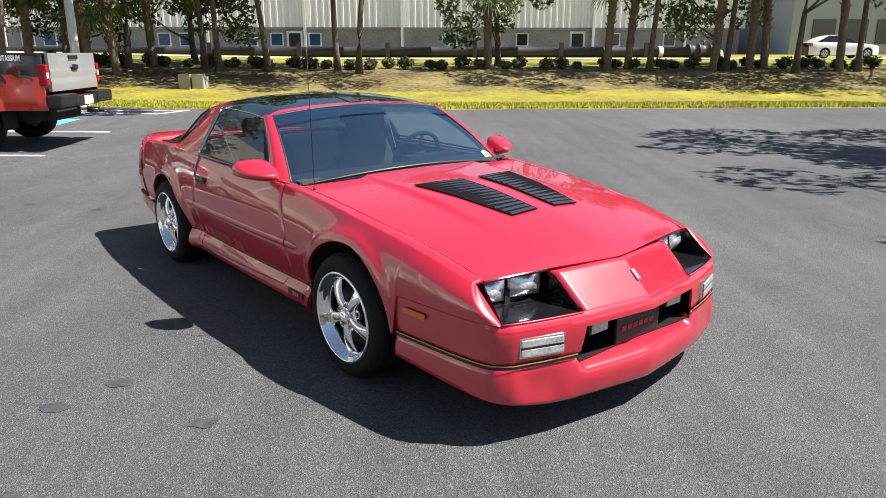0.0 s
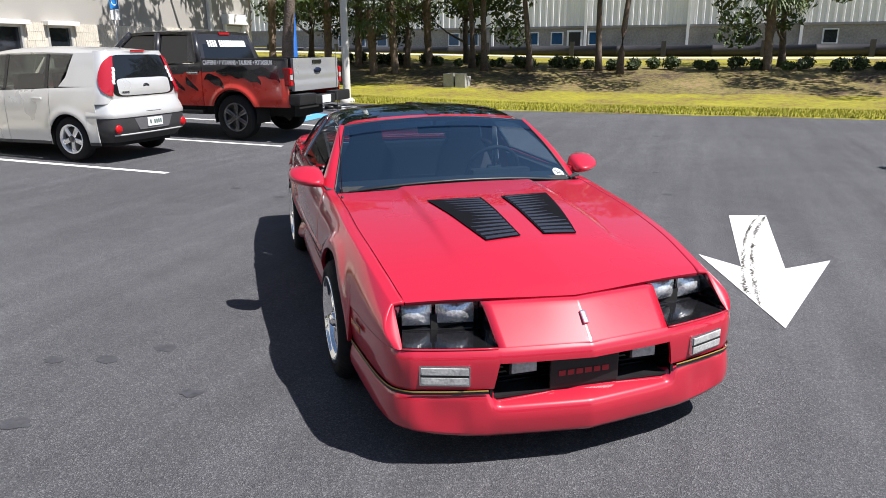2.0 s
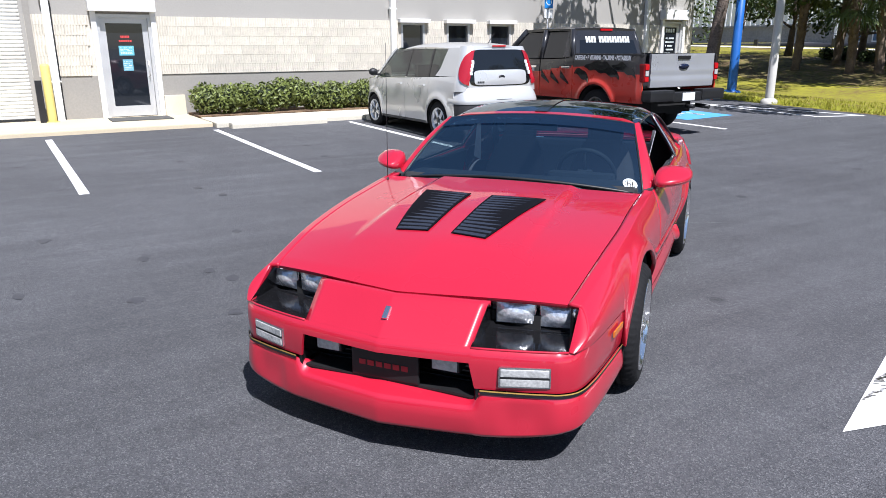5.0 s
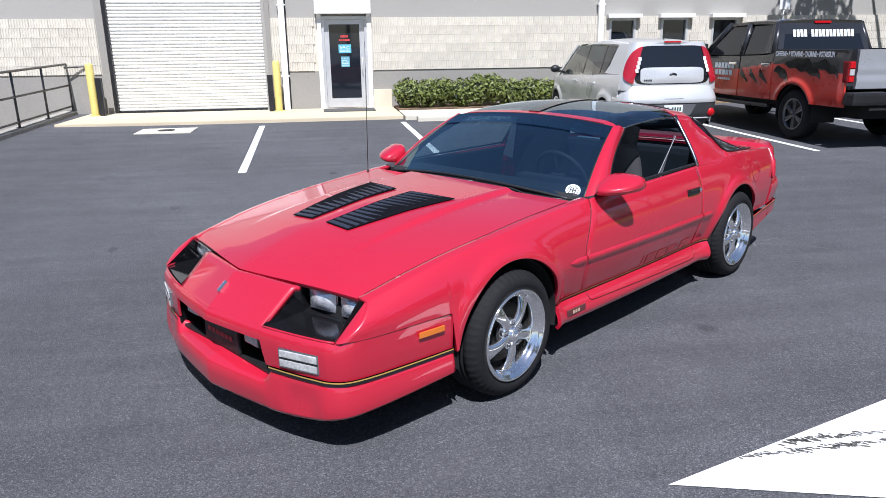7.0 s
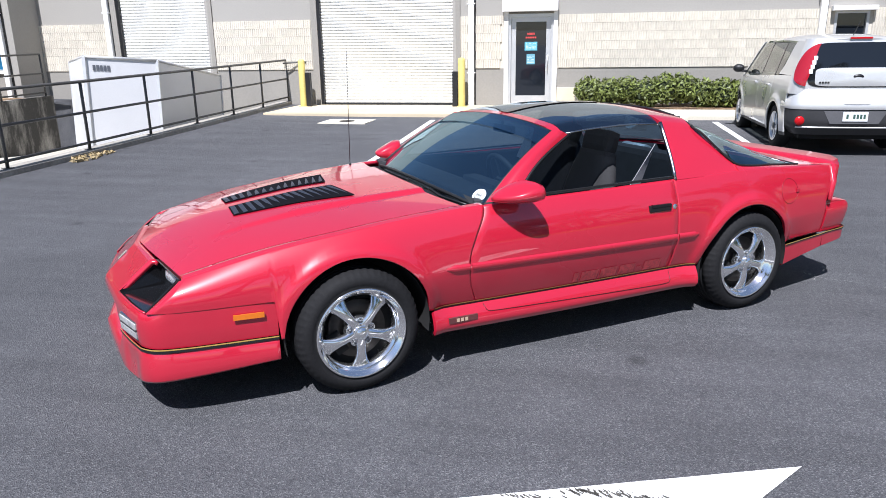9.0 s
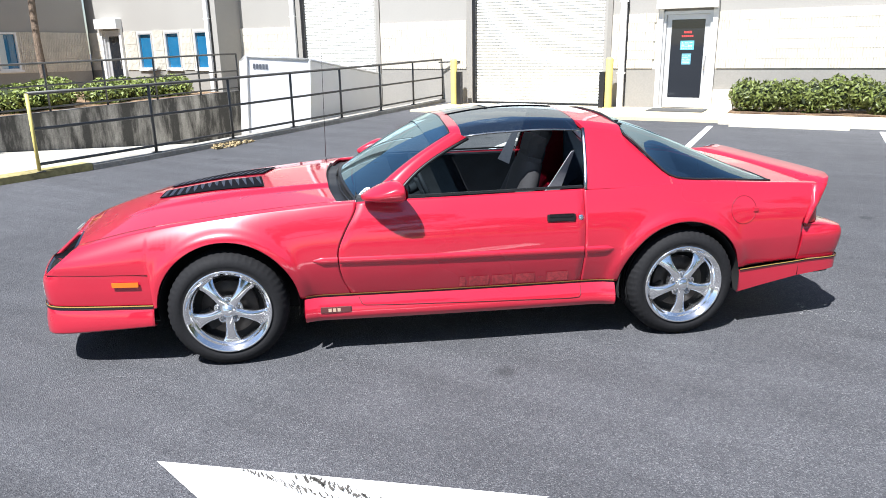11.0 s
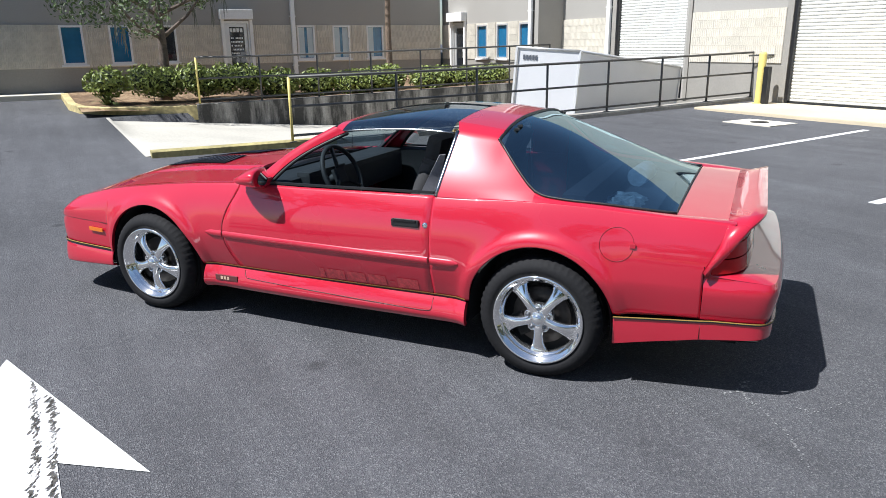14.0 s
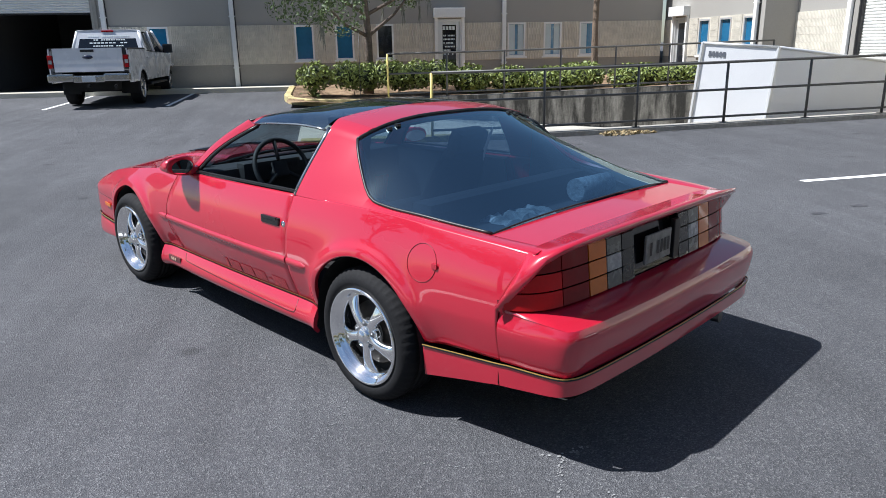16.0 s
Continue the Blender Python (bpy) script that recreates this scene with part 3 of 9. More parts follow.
def pane_window(name, m, a, b, z0, z1, glass, label, hood=False, sill=True, blind=0, frame_mat=None):
    """A window in an opening of a wall, in the wall's own axes."""
    t = thing(name, label, "window", m, kind="structure")
    bm = bmesh.new()
    w = 0.055
    for x0, x1, c, d in ((a, a + w, z0, z1), (b - w, b, z0, z1), (a + w, b - w, z0, z0 + w), (a + w, b - w, z1 - w, z1)):
        box(bm, x0, x1, -0.03, 0.09, c, d)
    part("window_frame", bm, frame_mat or ALU, t)
    bm = bmesh.new()
    box(bm, a + w, b - w, 0.04, 0.05, z0 + w, z1 - w)
    part("pane", bm, glass, t, "dark reflective pane" if glass == WINDOW_GLASS else "pane with pale blue film")
    if blind:
        for u0, u1, mt, nm in ((0.0, 0.42, PALE_BLIND, "blind"), (0.42, 0.60, WINDOW_GLASS, "gap"), (0.60, 1.0, BLUE_GLASS if blind > 1 else PALE_BLIND, "blind")):
            bm = bmesh.new()
            x0, x1 = a + w + (b - a - 2 * w) * u0, a + w + (b - a - 2 * w) * u1
            box(bm, x0 + 0.004, x1 - 0.004, 0.030, 0.036, z0 + w + 0.01, z1 - w - 0.01)
            if nm == "blind":
                part(nm, bm, mt, t, "pale drawn blind in the window" if mt == PALE_BLIND else "bright blue drawn blind")
            else:
                bm.free()
    if sill:
        bm = bmesh.new()
        box(bm, a - 0.06, b + 0.06, -0.07, 0.0, z0 - 0.06, z0, 0.01)
        part("window_sill", bm, WHITE_PAINT, t)
    if hood:
        bm = bmesh.new()
        box(bm, a - 0.10, b + 0.10, -0.20, -0.002, z1 + 0.0, z1 + 0.10, 0.015)
        part("shutter_box", bm, WHITE_PAINT, t, "white shutter housing over the window")
    return t


for i, (a, b) in enumerate(WEST_WIN):
    pane_window("window_%d" % (i + 1), WEST, a, b, 1.2, 2.28, WINDOW_GLASS, "small dark office window under a white shutter box", True)
for i, (a, b) in enumerate(BAY_WIN):
    pane_window("window_%d" % (i + 4), BAY, a, b, 1.15, 2.28, BLUE_GLASS, "bright blue filmed window in the cream wall")
for i, (a, b) in enumerate(SOUTH_WIN):
    pane_window("window_%d" % (i + 7), SOUTH, -b, -a, 1.2, 2.32, WINDOW_GLASS if i == 3 else BLUE_GLASS, "dark office window in a white frame" if i == 3 else "office window with pale and blue blinds in the shaded wall" if i < 3 else "blue reflecting office window in the shaded wall", blind=(2, 1, 1)[i] if i < 3 else 0, frame_mat=WHITE_PAINT)


def office_door(name, m, a, b, z0, z1, label, stickers=False, number=False):
    """A glazed aluminium door with a white shutter housing over it."""
    t = thing(name, label, "door", m, kind="structure")
    bm = bmesh.new()
    for x0, x1, c, d in ((a, a + 0.06, z0, z1), (b - 0.06, b, z0, z1), (a + 0.06, b - 0.06, z1 - 0.07, z1)):
        box(bm, x0, x1, -0.04, 0.12, c, d)
    part("door_frame", bm, ALU, t)
    leaf = bmesh.new()
    s = 0.11
    for x0, x1, c, d in ((a + 0.065, a + 0.065 + s, z0 + 0.02, z1 - 0.075), (b - 0.065 - s, b - 0.065, z0 + 0.02, z1 - 0.075), (a + 0.065 + s, b - 0.065 - s, z0 + 0.02, z0 + 0.24), (a + 0.065 + s, b - 0.065 - s, z1 - 0.18, z1 - 0.075)):
        box(leaf, x0, x1, 0.02, 0.07, c, d)
    lf = part("door_leaf", leaf, ALU, t, "pale aluminium door leaf")
    bm = bmesh.new()
    box(bm, a + 0.065 + s, b - 0.065 - s, 0.04, 0.05, z0 + 0.24, z1 - 0.18)
    part("pane", bm, WINDOW_GLASS, lf, "dark glass pane")
    bm = bmesh.new()
    tube(bm, [(b - 0.13, 0.02, z0 + 0.85), (b - 0.13, -0.05, z0 + 0.87), (b - 0.13, -0.05, z0 + 1.17), (b - 0.13, 0.02, z0 + 1.19)], 0.014)
    part("door_handle", bm, ALU, lf)
    bm = bmesh.new()
    box(bm, a - 0.14, b + 0.10, -0.24, -0.002, z1 + 0.05, z1 + 0.36, 0.02)
    part("shutter_box", bm, WHITE_PAINT, t, "white roller shutter housing over the door")
    for x0 in (a - 0.10, b):
        bm = bmesh.new()
        box(bm, x0, x0 + 0.10, -0.10, -0.014, z0, z1 + 0.05)
        part("shutter_rail", bm, WHITE_PAINT, t)
    bm = bmesh.new()
    ca = (a + b) / 2
    if stickers:
        for k, (c, d, w, mt) in enumerate(((1.66, 1.71, 0.18, (0.55, 0.05, 0.05)), (1.58, 1.62, 0.26, (0.55, 0.05, 0.05)), (1.30, 1.50, 0.30, (0.12, 0.42, 0.52)), (0.98, 1.22, 0.20, (0.14, 0.36, 0.45)))):
            g = bmesh.new()
            if k < 2:
                bars(g, ca - w / 2, ca + w / 2, c + z0, d + z0, 6, lambda x, z: (x, 0.036, z), 0.2, k)
            else:
                g.faces.new([g.verts.new(p) for p in ((ca - w / 2, 0.036, c + z0), (ca + w / 2, 0.036, c + z0), (ca + w / 2, 0.036, d + z0), (ca - w / 2, 0.036, d + z0))])
                h = bmesh.new()
                for r in range(5):
                    zz = c + z0 + 0.03 + r * (d - c - 0.05) / 5
                    bars(h, ca - w * 0.4, ca + w * 0.4, zz, zz + 0.014, 7, lambda x, z: (x, 0.034, z), 0.3, r)
                part("notice_writing", h, mat("white_ink", (0.7, 0.75, 0.75), 0.7), lf)
            part("notice" if k > 1 else "sticker", g, mat("notice_%d" % k, mt, 0.6), lf, "teal paper notice on the glass" if k > 1 else "red lettering strip on the glass")
    if number:
        bars(bm, ca - 0.22, ca + 0.22, z1 - 0.34, z1 - 0.22, 4, lambda x, z: (x, 0.036, z), 0.25, 3)
        for r in range(6):
            bars(bm, ca - 0.2, ca + 0.2, z1 - 0.55 - r * 0.12, z1 - 0.50 - r * 0.12, 8, lambda x, z: (x, 0.036, z), 0.3, 40 + r)
        part("door_writing", bm, mat("white_ink", (0.7, 0.75, 0.75), 0.7), lf)
    else:
        bm.free()
    return t


office_door("door_1", WEST, 3.1, 4.17, 0.22, 2.36, "white framed glass office door with teal notices", True)
office_door("door_2", WEST, 19.95, 20.85, 0.27, 2.45, "glass office door in tree shade by the corner", False, True)
office_door("door_3", BAY, -14.95, -14.1, 0.3, 2.38, "narrow glass office door under a white shutter box")
office_door("door_4", SOUTH, 3.98, 4.8, 0.3, 2.45, "glass office door with white bars of writing", False, True)


def roller_door(name, m, a, b, z0, z1, label, bottom=None):
    """A ribbed roll-up door with its jambs."""
    t = thing(name, label, "roller door", m, kind="structure")
    zb = z0 if bottom is None else bottom
    bm = bmesh.new()
    n = int((z1 - zb) / 0.075)
    prof = []
    for i in range(n):
        z = zb + 0.04 + i * 0.075
        prof += [(0.10, z), (0.075, z + 0.02), (0.07, z + 0.04), (0.085, z + 0.06)]
    grid(bm, lambda k, x: (x, prof[k][0], prof[k][1]), range(len(prof)), (a, b), smooth=False)
    part("curtain", bm, GALV, t, "white horizontal ribbed curtain", solid=0.01)
    bm = bmesh.new()
    box(bm, a, b, 0.06, 0.12, zb, zb + 0.045)
    part("bottom_bar", bm, mat("dark_rubber", (0.02, 0.02, 0.02), 0.8), t, "dark rubber bottom seal")
    for x0, x1 in ((a - 0.005, a + 0.07), (b - 0.07, b + 0.005)):
        bm = bmesh.new()
        box(bm, x0, x1, -0.02, 0.06, z0, z1)
        part("guide_rail", bm, BLACK_TRIM if x0 < a + 0.01 else WALL_UP, t)
    for x0, x1 in ((a - 0.17, a - 0.01), (b + 0.01, b + 0.12)):
        bm = bmesh.new()
        box(bm, x0, x1, -0.045, -0.014, z0, z1)
        part("jamb_trim", bm, WALL_LOW, t, "taupe painted jamb trim")
    return t


roller_door("door_5", WEST, -1.73, 1.80, 0.22, 3.6, "closed white ribbed roll-up door between yellow bollards")
roller_door("door_6", WEST, -7.35, -4.72, 0.15, 3.3, "white roll-up loading dock door at the ramp", 0.9)
roller_door("door_7", SOUTH, -10.6, -6.9, 0.27, 3.6, "grey roll-up door raised above a dark opening", 2.72)


def downpipe(m, a, z0=0.2, z1=6.4):
    bm = bmesh.new()
    box(bm, a - 0.07, a + 0.07, -0.13, -0.016, z0, z1, 0.012)
    t = solo("downpipe", bm, WHITE_PAINT, "white square rainwater pipe on the wall", "pipe", "downpipes", m=m)
    for z in (1.0, 2.6, 4.4):
        bm = bmesh.new()
        box(bm, a - 0.10, a + 0.10, -0.135, -0.013, z, z + 0.03)
        part("strap", bm, WHITE_PAINT, t)
    # black strip along the pipe, drawn in place of its shadow line
    bm = bmesh.new()
    box(bm, a + 0.07, a + 0.10, -0.05, -0.016, z0, z1)
    part("expansion_joint", bm, BLACK_TRIM, t)


for a in (2.2, 10.02, 19.15, -7.62):
    downpipe(WEST, a)
downpipe(BAY, -10.08)
for a in (6.28, -2.7, -6.6, 15.0):
    downpipe(SOUTH, a)

# kerb pavement along the west wall, with a lip and the planting strip
bm = bmesh.new()
box(bm, -13.29, -10.95, -2.3, 4.75, -0.1, 0.23, 0.02)
solo("pavement", bm, mat("apron_concrete", (0.56, 0.475, 0.33), 0.85, var=0.12, scale=0.7, fine=40, bump=0.003), "sunlit pale concrete pavement by the roll-up door", "pavement", kind="structure")
bm = bmesh.new()
box(bm, -12.1, -10.75, 4.77, 9.9, -0.1, 0.24, 0.02)
solo("pavement_strip", bm, CONCRETE, "pale concrete kerb walk beside the hedge", "pavement", kind="structure")
bm = bmesh.new()
box(bm, -10.73, -10.45, 5.0, 7.0, 0.0, 0.25, 0.04)
solo("wheel_stop", bm, CONCRETE, "pale concrete wheel stop at the stall's end", "wheel stop")
bm = bmesh.new()
box(bm, -10.73, -10.45, 8.0, 10.0, 0.0, 0.25, 0.04)
solo("wheel_stop", bm, CONCRETE, "pale concrete wheel stop before the hatchback", "wheel stop")
bm = bmesh.new()
box(bm, -13.29, -12.12, 4.77, 9.9, -0.1, 0.26)
box(bm, -13.29, -12.3, 9.92, 21.4, -0.1, 0.25, 0.02)
solo("planting_strip", bm, [MULCH], "mulched planting strip at the foot of the wall", "planting bed", kind="structure")
bm = bmesh.new()
box(bm, 0.9, 30, -15.5, -14.6, 0.1, 0.42, 0.02)
solo("pavement_south", bm, CONCRETE, "pale concrete walk along the shaded wall", "pavement", kind="structure")
bm = bmesh.new()
box(bm, -13.285, -13.20, 4.28, 4.72, 0.23, 0.66, 0.004)
solo("board", bm, mat("cream_board", (0.62, 0.55, 0.42), 0.7), "cream plywood board leaning by the office door", "board")
bm = bmesh.new()
box(bm, -12.95, -12.2, 3.05, 4.25, 0.231, 0.25, 0.006)
solo("door_mat", bm, mat("mat_fibre", (0.08, 0.08, 0.075), 0.95, bump=0.004), "dark grey ribbed mat before the office door", "mat")


def bollard(x, y, h, z0, shade):
    t = thing("bollard", "yellow painted steel bollard beside the roll-up door", "bollard", Matrix.Translation((x, y, z0)), "bollards")
    bm = bmesh.new()
    lathe(bm, [(0.085, 0.0), (0.085, h - 0.05), (0.07, h - 0.015), (0.03, h), (0.0, h)], 18, "z")
    part("post", bm, YELLOW, t)
    # added black block for the shade next to the post, offset by shade
    bm = bmesh.new()
    box(bm, -0.06, 0.06, shade, shade + 0.12, 0.0, h * 0.72)
    part("rubber_guard", bm, BLACK_TRIM, t, "black block standing in for shade beside the bollard")
    bm = bmesh.new()
    lathe(bm, [(0.0, 0.012), (0.13, 0.012), (0.135, 0.0)], 14, "z")
    part("base_plate", bm, YELLOW, t)


bollard(-12.75, -2.02, 1.15, 0.23, 0.10)
bollard(-12.85, 2.02, 1.15, 0.23, -0.22)


# ---- loading ramp: kerbs, retaining wall, rails, planter ----
def kerb_wall(name, pts, w, label, material, top=0.16, low=-1.3):
    """A low wall that follows the ground along points."""
    bm = bmesh.new()
    rows = []
    for i, (x, y) in enumerate(pts):
        d = Vector(pts[min(i + 1, len(pts) - 1)]) - Vector(pts[max(i - 1, 0)])
        d.normalize()
        s = Vector((-d.y, d.x)) * w / 2
        z = ground_z(x, y) + top
        rows.append([bm.verts.new(p) for p in ((x - s.x, y - s.y, low), (x - s.x, y - s.y, z - 0.012), (x - s.x * 0.85, y - s.y * 0.85, z), (x + s.x * 0.85, y + s.y * 0.85, z), (x + s.x, y + s.y, z - 0.012), (x + s.x, y + s.y, low))])
    for a, b in zip(rows, rows[1:]):
        for j in range(5):
            bm.faces.new((a[j], a[j + 1], b[j + 1], b[j]))
    bm.faces.new(rows[0])
    bm.faces.new(rows[-1][::-1])
    return solo(name, bm, material, label, "kerb", kind="structure")


kerb_wall("ramp_kerb", [(x, -2.72) for x in lin(-2.6, -13.25, 12)], 0.30, "stained concrete kerb under the ramp railing", mat("kerb_concrete", (0.33, 0.31, 0.27), 0.9, var=0.25, scale=1.5, fine=20), 0.085)
kerb_wall("ramp_kerb_yellow", [(x, -2.72 - 0.05 * (x + 2.6)) for x in lin(0.32, -2.6, 5)], 0.26, "concrete ramp kerb with worn yellow paint", mat("worn_yellow", (0.33, 0.28, 0.12), 0.8, var=0.4, scale=3, fine=14), 0.10)
kerb_wall("retaining_wall", [(x, -8.95) for x in lin(-1.6, -12.25, 12)], 0.22, "dark rain-stained concrete retaining wall of the ramp", OLD_CONCRETE, 0.20, -1.4)
kerb_wall("planter_kerb", [(-1.7, -8.95), (-0.6, -9.2), (0.3, -9.6), (0.75, -10.2), (0.92, -11.2), (0.92, -14.6)], 0.18, "worn yellow and pale planter kerb", mat("worn_yellow_pale", (0.46, 0.38, 0.18), 0.8, var=0.35, scale=2, fine=12), 0.17, 0.0)
bm = bmesh.new()
grid(bm, lambda x, y: (x, y, (ramp_z(x) if x < 0.285 else ground_z(x, y)) + 0.012), [-13.2, -12, -11] + lin(-10, -1, 10) + [-0.5, 0.0, 0.28, 0.33, 0.40], lin(-8.84, -2.9, 13))
solo("ramp", bm, mat("ramp_concrete", (0.44, 0.415, 0.355), 0.85, var=0.16, scale=0.8, fine=25, bump=0.002), "sunlit pale concrete ramp sloping to the loading dock", "ramp", kind="structure")
bm = bmesh.new()
grid(bm, lambda x, y: (x, y, ground_z(x, y) + 0.13 + 0.06 * noise.noise((x, y, 2))), lin(-12.2, 0.85, 22), lin(-15.5, -9.05, 12))
solo("planter_soil", bm, MULCH, "planter bed covered in brown mulch and dry leaves", "planting bed", kind="structure")


def railing(name, x0, x1, y, n, label, yellow_first=True, h=1.07, gz=None, at=None):
    """A three-bar pipe railing along x."""
    t = thing(name, label, "railing")
    xs = lin(x0, x1, n) if at is None else at
    base = [gz(x) for x in xs]
    for i, x in enumerate(xs):
        bm = bmesh.new()
        tube(bm, [(x, y, base[i] - 0.02), (x, y, base[i] + h)], 0.024, 8)
        p = part("post", bm, YELLOW if yellow_first and i == 0 else RAIL_GREY, t, "yellow painted end post" if yellow_first and i == 0 else "")
        bm = bmesh.new()
        box(bm, x - 0.06, x + 0.06, y - 0.05, y + 0.05, base[i] - 0.002, base[i] + 0.012)
        part("base_plate", bm, RAIL_GREY, p)
    for k in (0.10, 0.55, 1.0):
        bm = bmesh.new()
        pts = [(x, y, b + h * k) for x, b in zip(xs, base)]
        tube(bm, pts, 0.021 if k < 1 else 0.024, 8)
        part("rail", bm, RAIL_GREY, t)
    return t


railing("railing", -1.85, -13.1, -2.66, 8, "grey pipe railing with a yellow end post along the ramp", h=1.04, gz=lambda x: ground_z(x, -2.7) + 0.085, at=(-1.85, -3.78, -5.45, -7.1, -8.7, -10.25, -11.75, -13.3))
railing("railing", -1.68, -12.1, -8.92, 8, "grey pipe railing on the retaining wall above the ramp", gz=lambda x: ground_z(x, -8.9) + 0.19)
bm = bmesh.new()
tube(bm, [(-13.1, -2.66, 1.28), (-13.22, -2.3, 1.30), (-13.25, -2.1, 1.30)], 0.018)
solo("rail_bracket", bm, RAIL_GREY, "grey bracket tying the railing to the wall", "bracket")


# ---- plants ----
def leaf_mass(name, blobs, count, size, material, seed, flat=0.0):
    """Leaves scattered over lumps (x, y, z, rx, ry, rz), as one mesh."""
    rnd = random.Random(seed)
    verts, faces = [], []
    weights = [b[3] * b[4] + b[4] * b[5] + b[3] * b[5] for b in blobs]
    for i in range(count):
        b = rnd.choices(blobs, weights)[0]
        while True:
            d = Vector((rnd.gauss(0, 1), rnd.gauss(0, 1), rnd.gauss(0, 1)))
            if d.length > 0.01:
                break
        d.normalize()
        r = rnd.uniform(0.55, 1.04) ** 0.6 * (1 + 0.16 * noise.noise((d.x * 2.2 + b[0], d.y * 2.2 + b[1], d.z * 2.2)))
        c = Vector((b[0] + d.x * b[3] * r, b[1] + d.y * b[4] * r, b[2] + d.z * b[5] * r))
        nrm = (d + Vector((rnd.gauss(0, 0.7), rnd.gauss(0, 0.7), rnd.gauss(0, 0.7)))).normalized()
        a = nrm.cross(Vector((rnd.gauss(0, 1), rnd.gauss(0, 1), rnd.gauss(0, 1)))).normalized()
        bb = nrm.cross(a)
        s = size * rnd.uniform(0.6, 1.3)
        n = len(verts)
        verts += [tuple(c - a * s), tuple(c + bb * s * 0.45 + nrm * s * 0.12), tuple(c + a * s), tuple(c - bb * s * 0.45 + nrm * s * 0.12)]
        faces.append((n, n + 1, n + 2, n + 3))
    me = bpy.data.meshes.new(name)
    me.from_pydata(verts, [], faces)
    me.materials.append(material)
    return new(name, me)


def core(bm, blobs, k=0.72):
    for x, y, z, rx, ry, rz in blobs:
        t = bmesh.new()
        bmesh.ops.create_icosphere(t, subdivisions=2, radius=1.0)
        for v in t.verts:
            q = 1 + 0.25 * noise.noise(v.co * 1.7 + Vector((x, y, z)))
            v.co = Vector((x + v.co.x * rx * k * q, y + v.co.y * ry * k * q, z + v.co.z * rz * k * q))
        join(bm, t)


# darkened leaf green: the shade deep in a bush, put into the colour
SHADE_LEAF = mat("inner_foliage", (0.022, 0.032, 0.010), 0.9, var=0.3, scale=6, fine=30)


def bush(name, blobs, count, size, seed, label, stems, material=None, group=""):
    t = thing(name, label, "bush", group=group)
    lm = leaf_mass("leaves", blobs, count, size, material or HEDGE_LEAF, seed)
    lm.parent = t
    # solid dark lumps that paint the shade between the leaves
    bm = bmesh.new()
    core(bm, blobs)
    part("inner_foliage", bm, SHADE_LEAF, t)
    for x, y, z in stems:
        bm = bmesh.new()
        tube(bm, [(x, y, z - 0.05), (x + 0.03, y, z + 0.25)], 0.014, 6, r1=0.008)
        part("stem", bm, BARK, t)
    return t


rnd = random.Random(21)
blobs = [(-12.6 + rnd.uniform(-0.1, 0.1), 5.05 + i * 0.42, 0.56 + rnd.uniform(-0.03, 0.05) + (0.10 if 3 < i < 6 or i > 9 else 0), 0.38, 0.36, 0.34) for i in range(11)]
bush("hedge", blobs, 9000, 0.05, 5, "clipped green hedge with yellowish tips below the wall", [(-12.6, 5.1 + i * 0.8, 0.24) for i in range(6)])
blobs = [(-11.0 + rnd.uniform(-0.25, 0.25) + i * 0.55, -10.4 + rnd.uniform(-0.2, 0.2) + (0.1 if i % 2 else -0.2), 0.68 + rnd.uniform(-0.06, 0.06) + (0.16 if i > 13 else 0), 0.50, 0.6, 0.38) for i in range(21)]
bush("hedge", blobs, 15000, 0.06, 6, "long uneven green hedge in the ramp planter", [(-10.5 + i * 1.2, -10.4, 0.35) for i in range(9)])


def strap_plant(x, y, z, n, size, seed):
    rnd = random.Random(seed)
    bm = bmesh.new()
    for i in range(n):
        a, el = rnd.uniform(0, 6.28), rnd.uniform(0.5, 1.3)
        d = Vector((math.cos(a), math.sin(a), 0))
        s = Vector((-d.y, d.x, 0)) * 0.018
        pts = [Vector((x, y, z)) + d * size * k * math.cos(el) + Vector((0, 0, size * (k * math.sin(el) - 0.5 * k * k))) for k in (0, 0.35, 0.7, 1.0)]
        for p, q, w0, w1 in zip(pts, pts[1:], (1, 1, 0.7), (1, 0.7, 0.05)):
            bm.faces.new([bm.verts.new(v) for v in (p - s * w0, p + s * w0, q + s * w1, q - s * w1)])
    solo("strap_leaf_plant", bm, PALM_LEAF, "tuft of long arching green strap leaves", "plant")


strap_plant(0.2, -10.35, 0.33, 46, 0.75, 3)


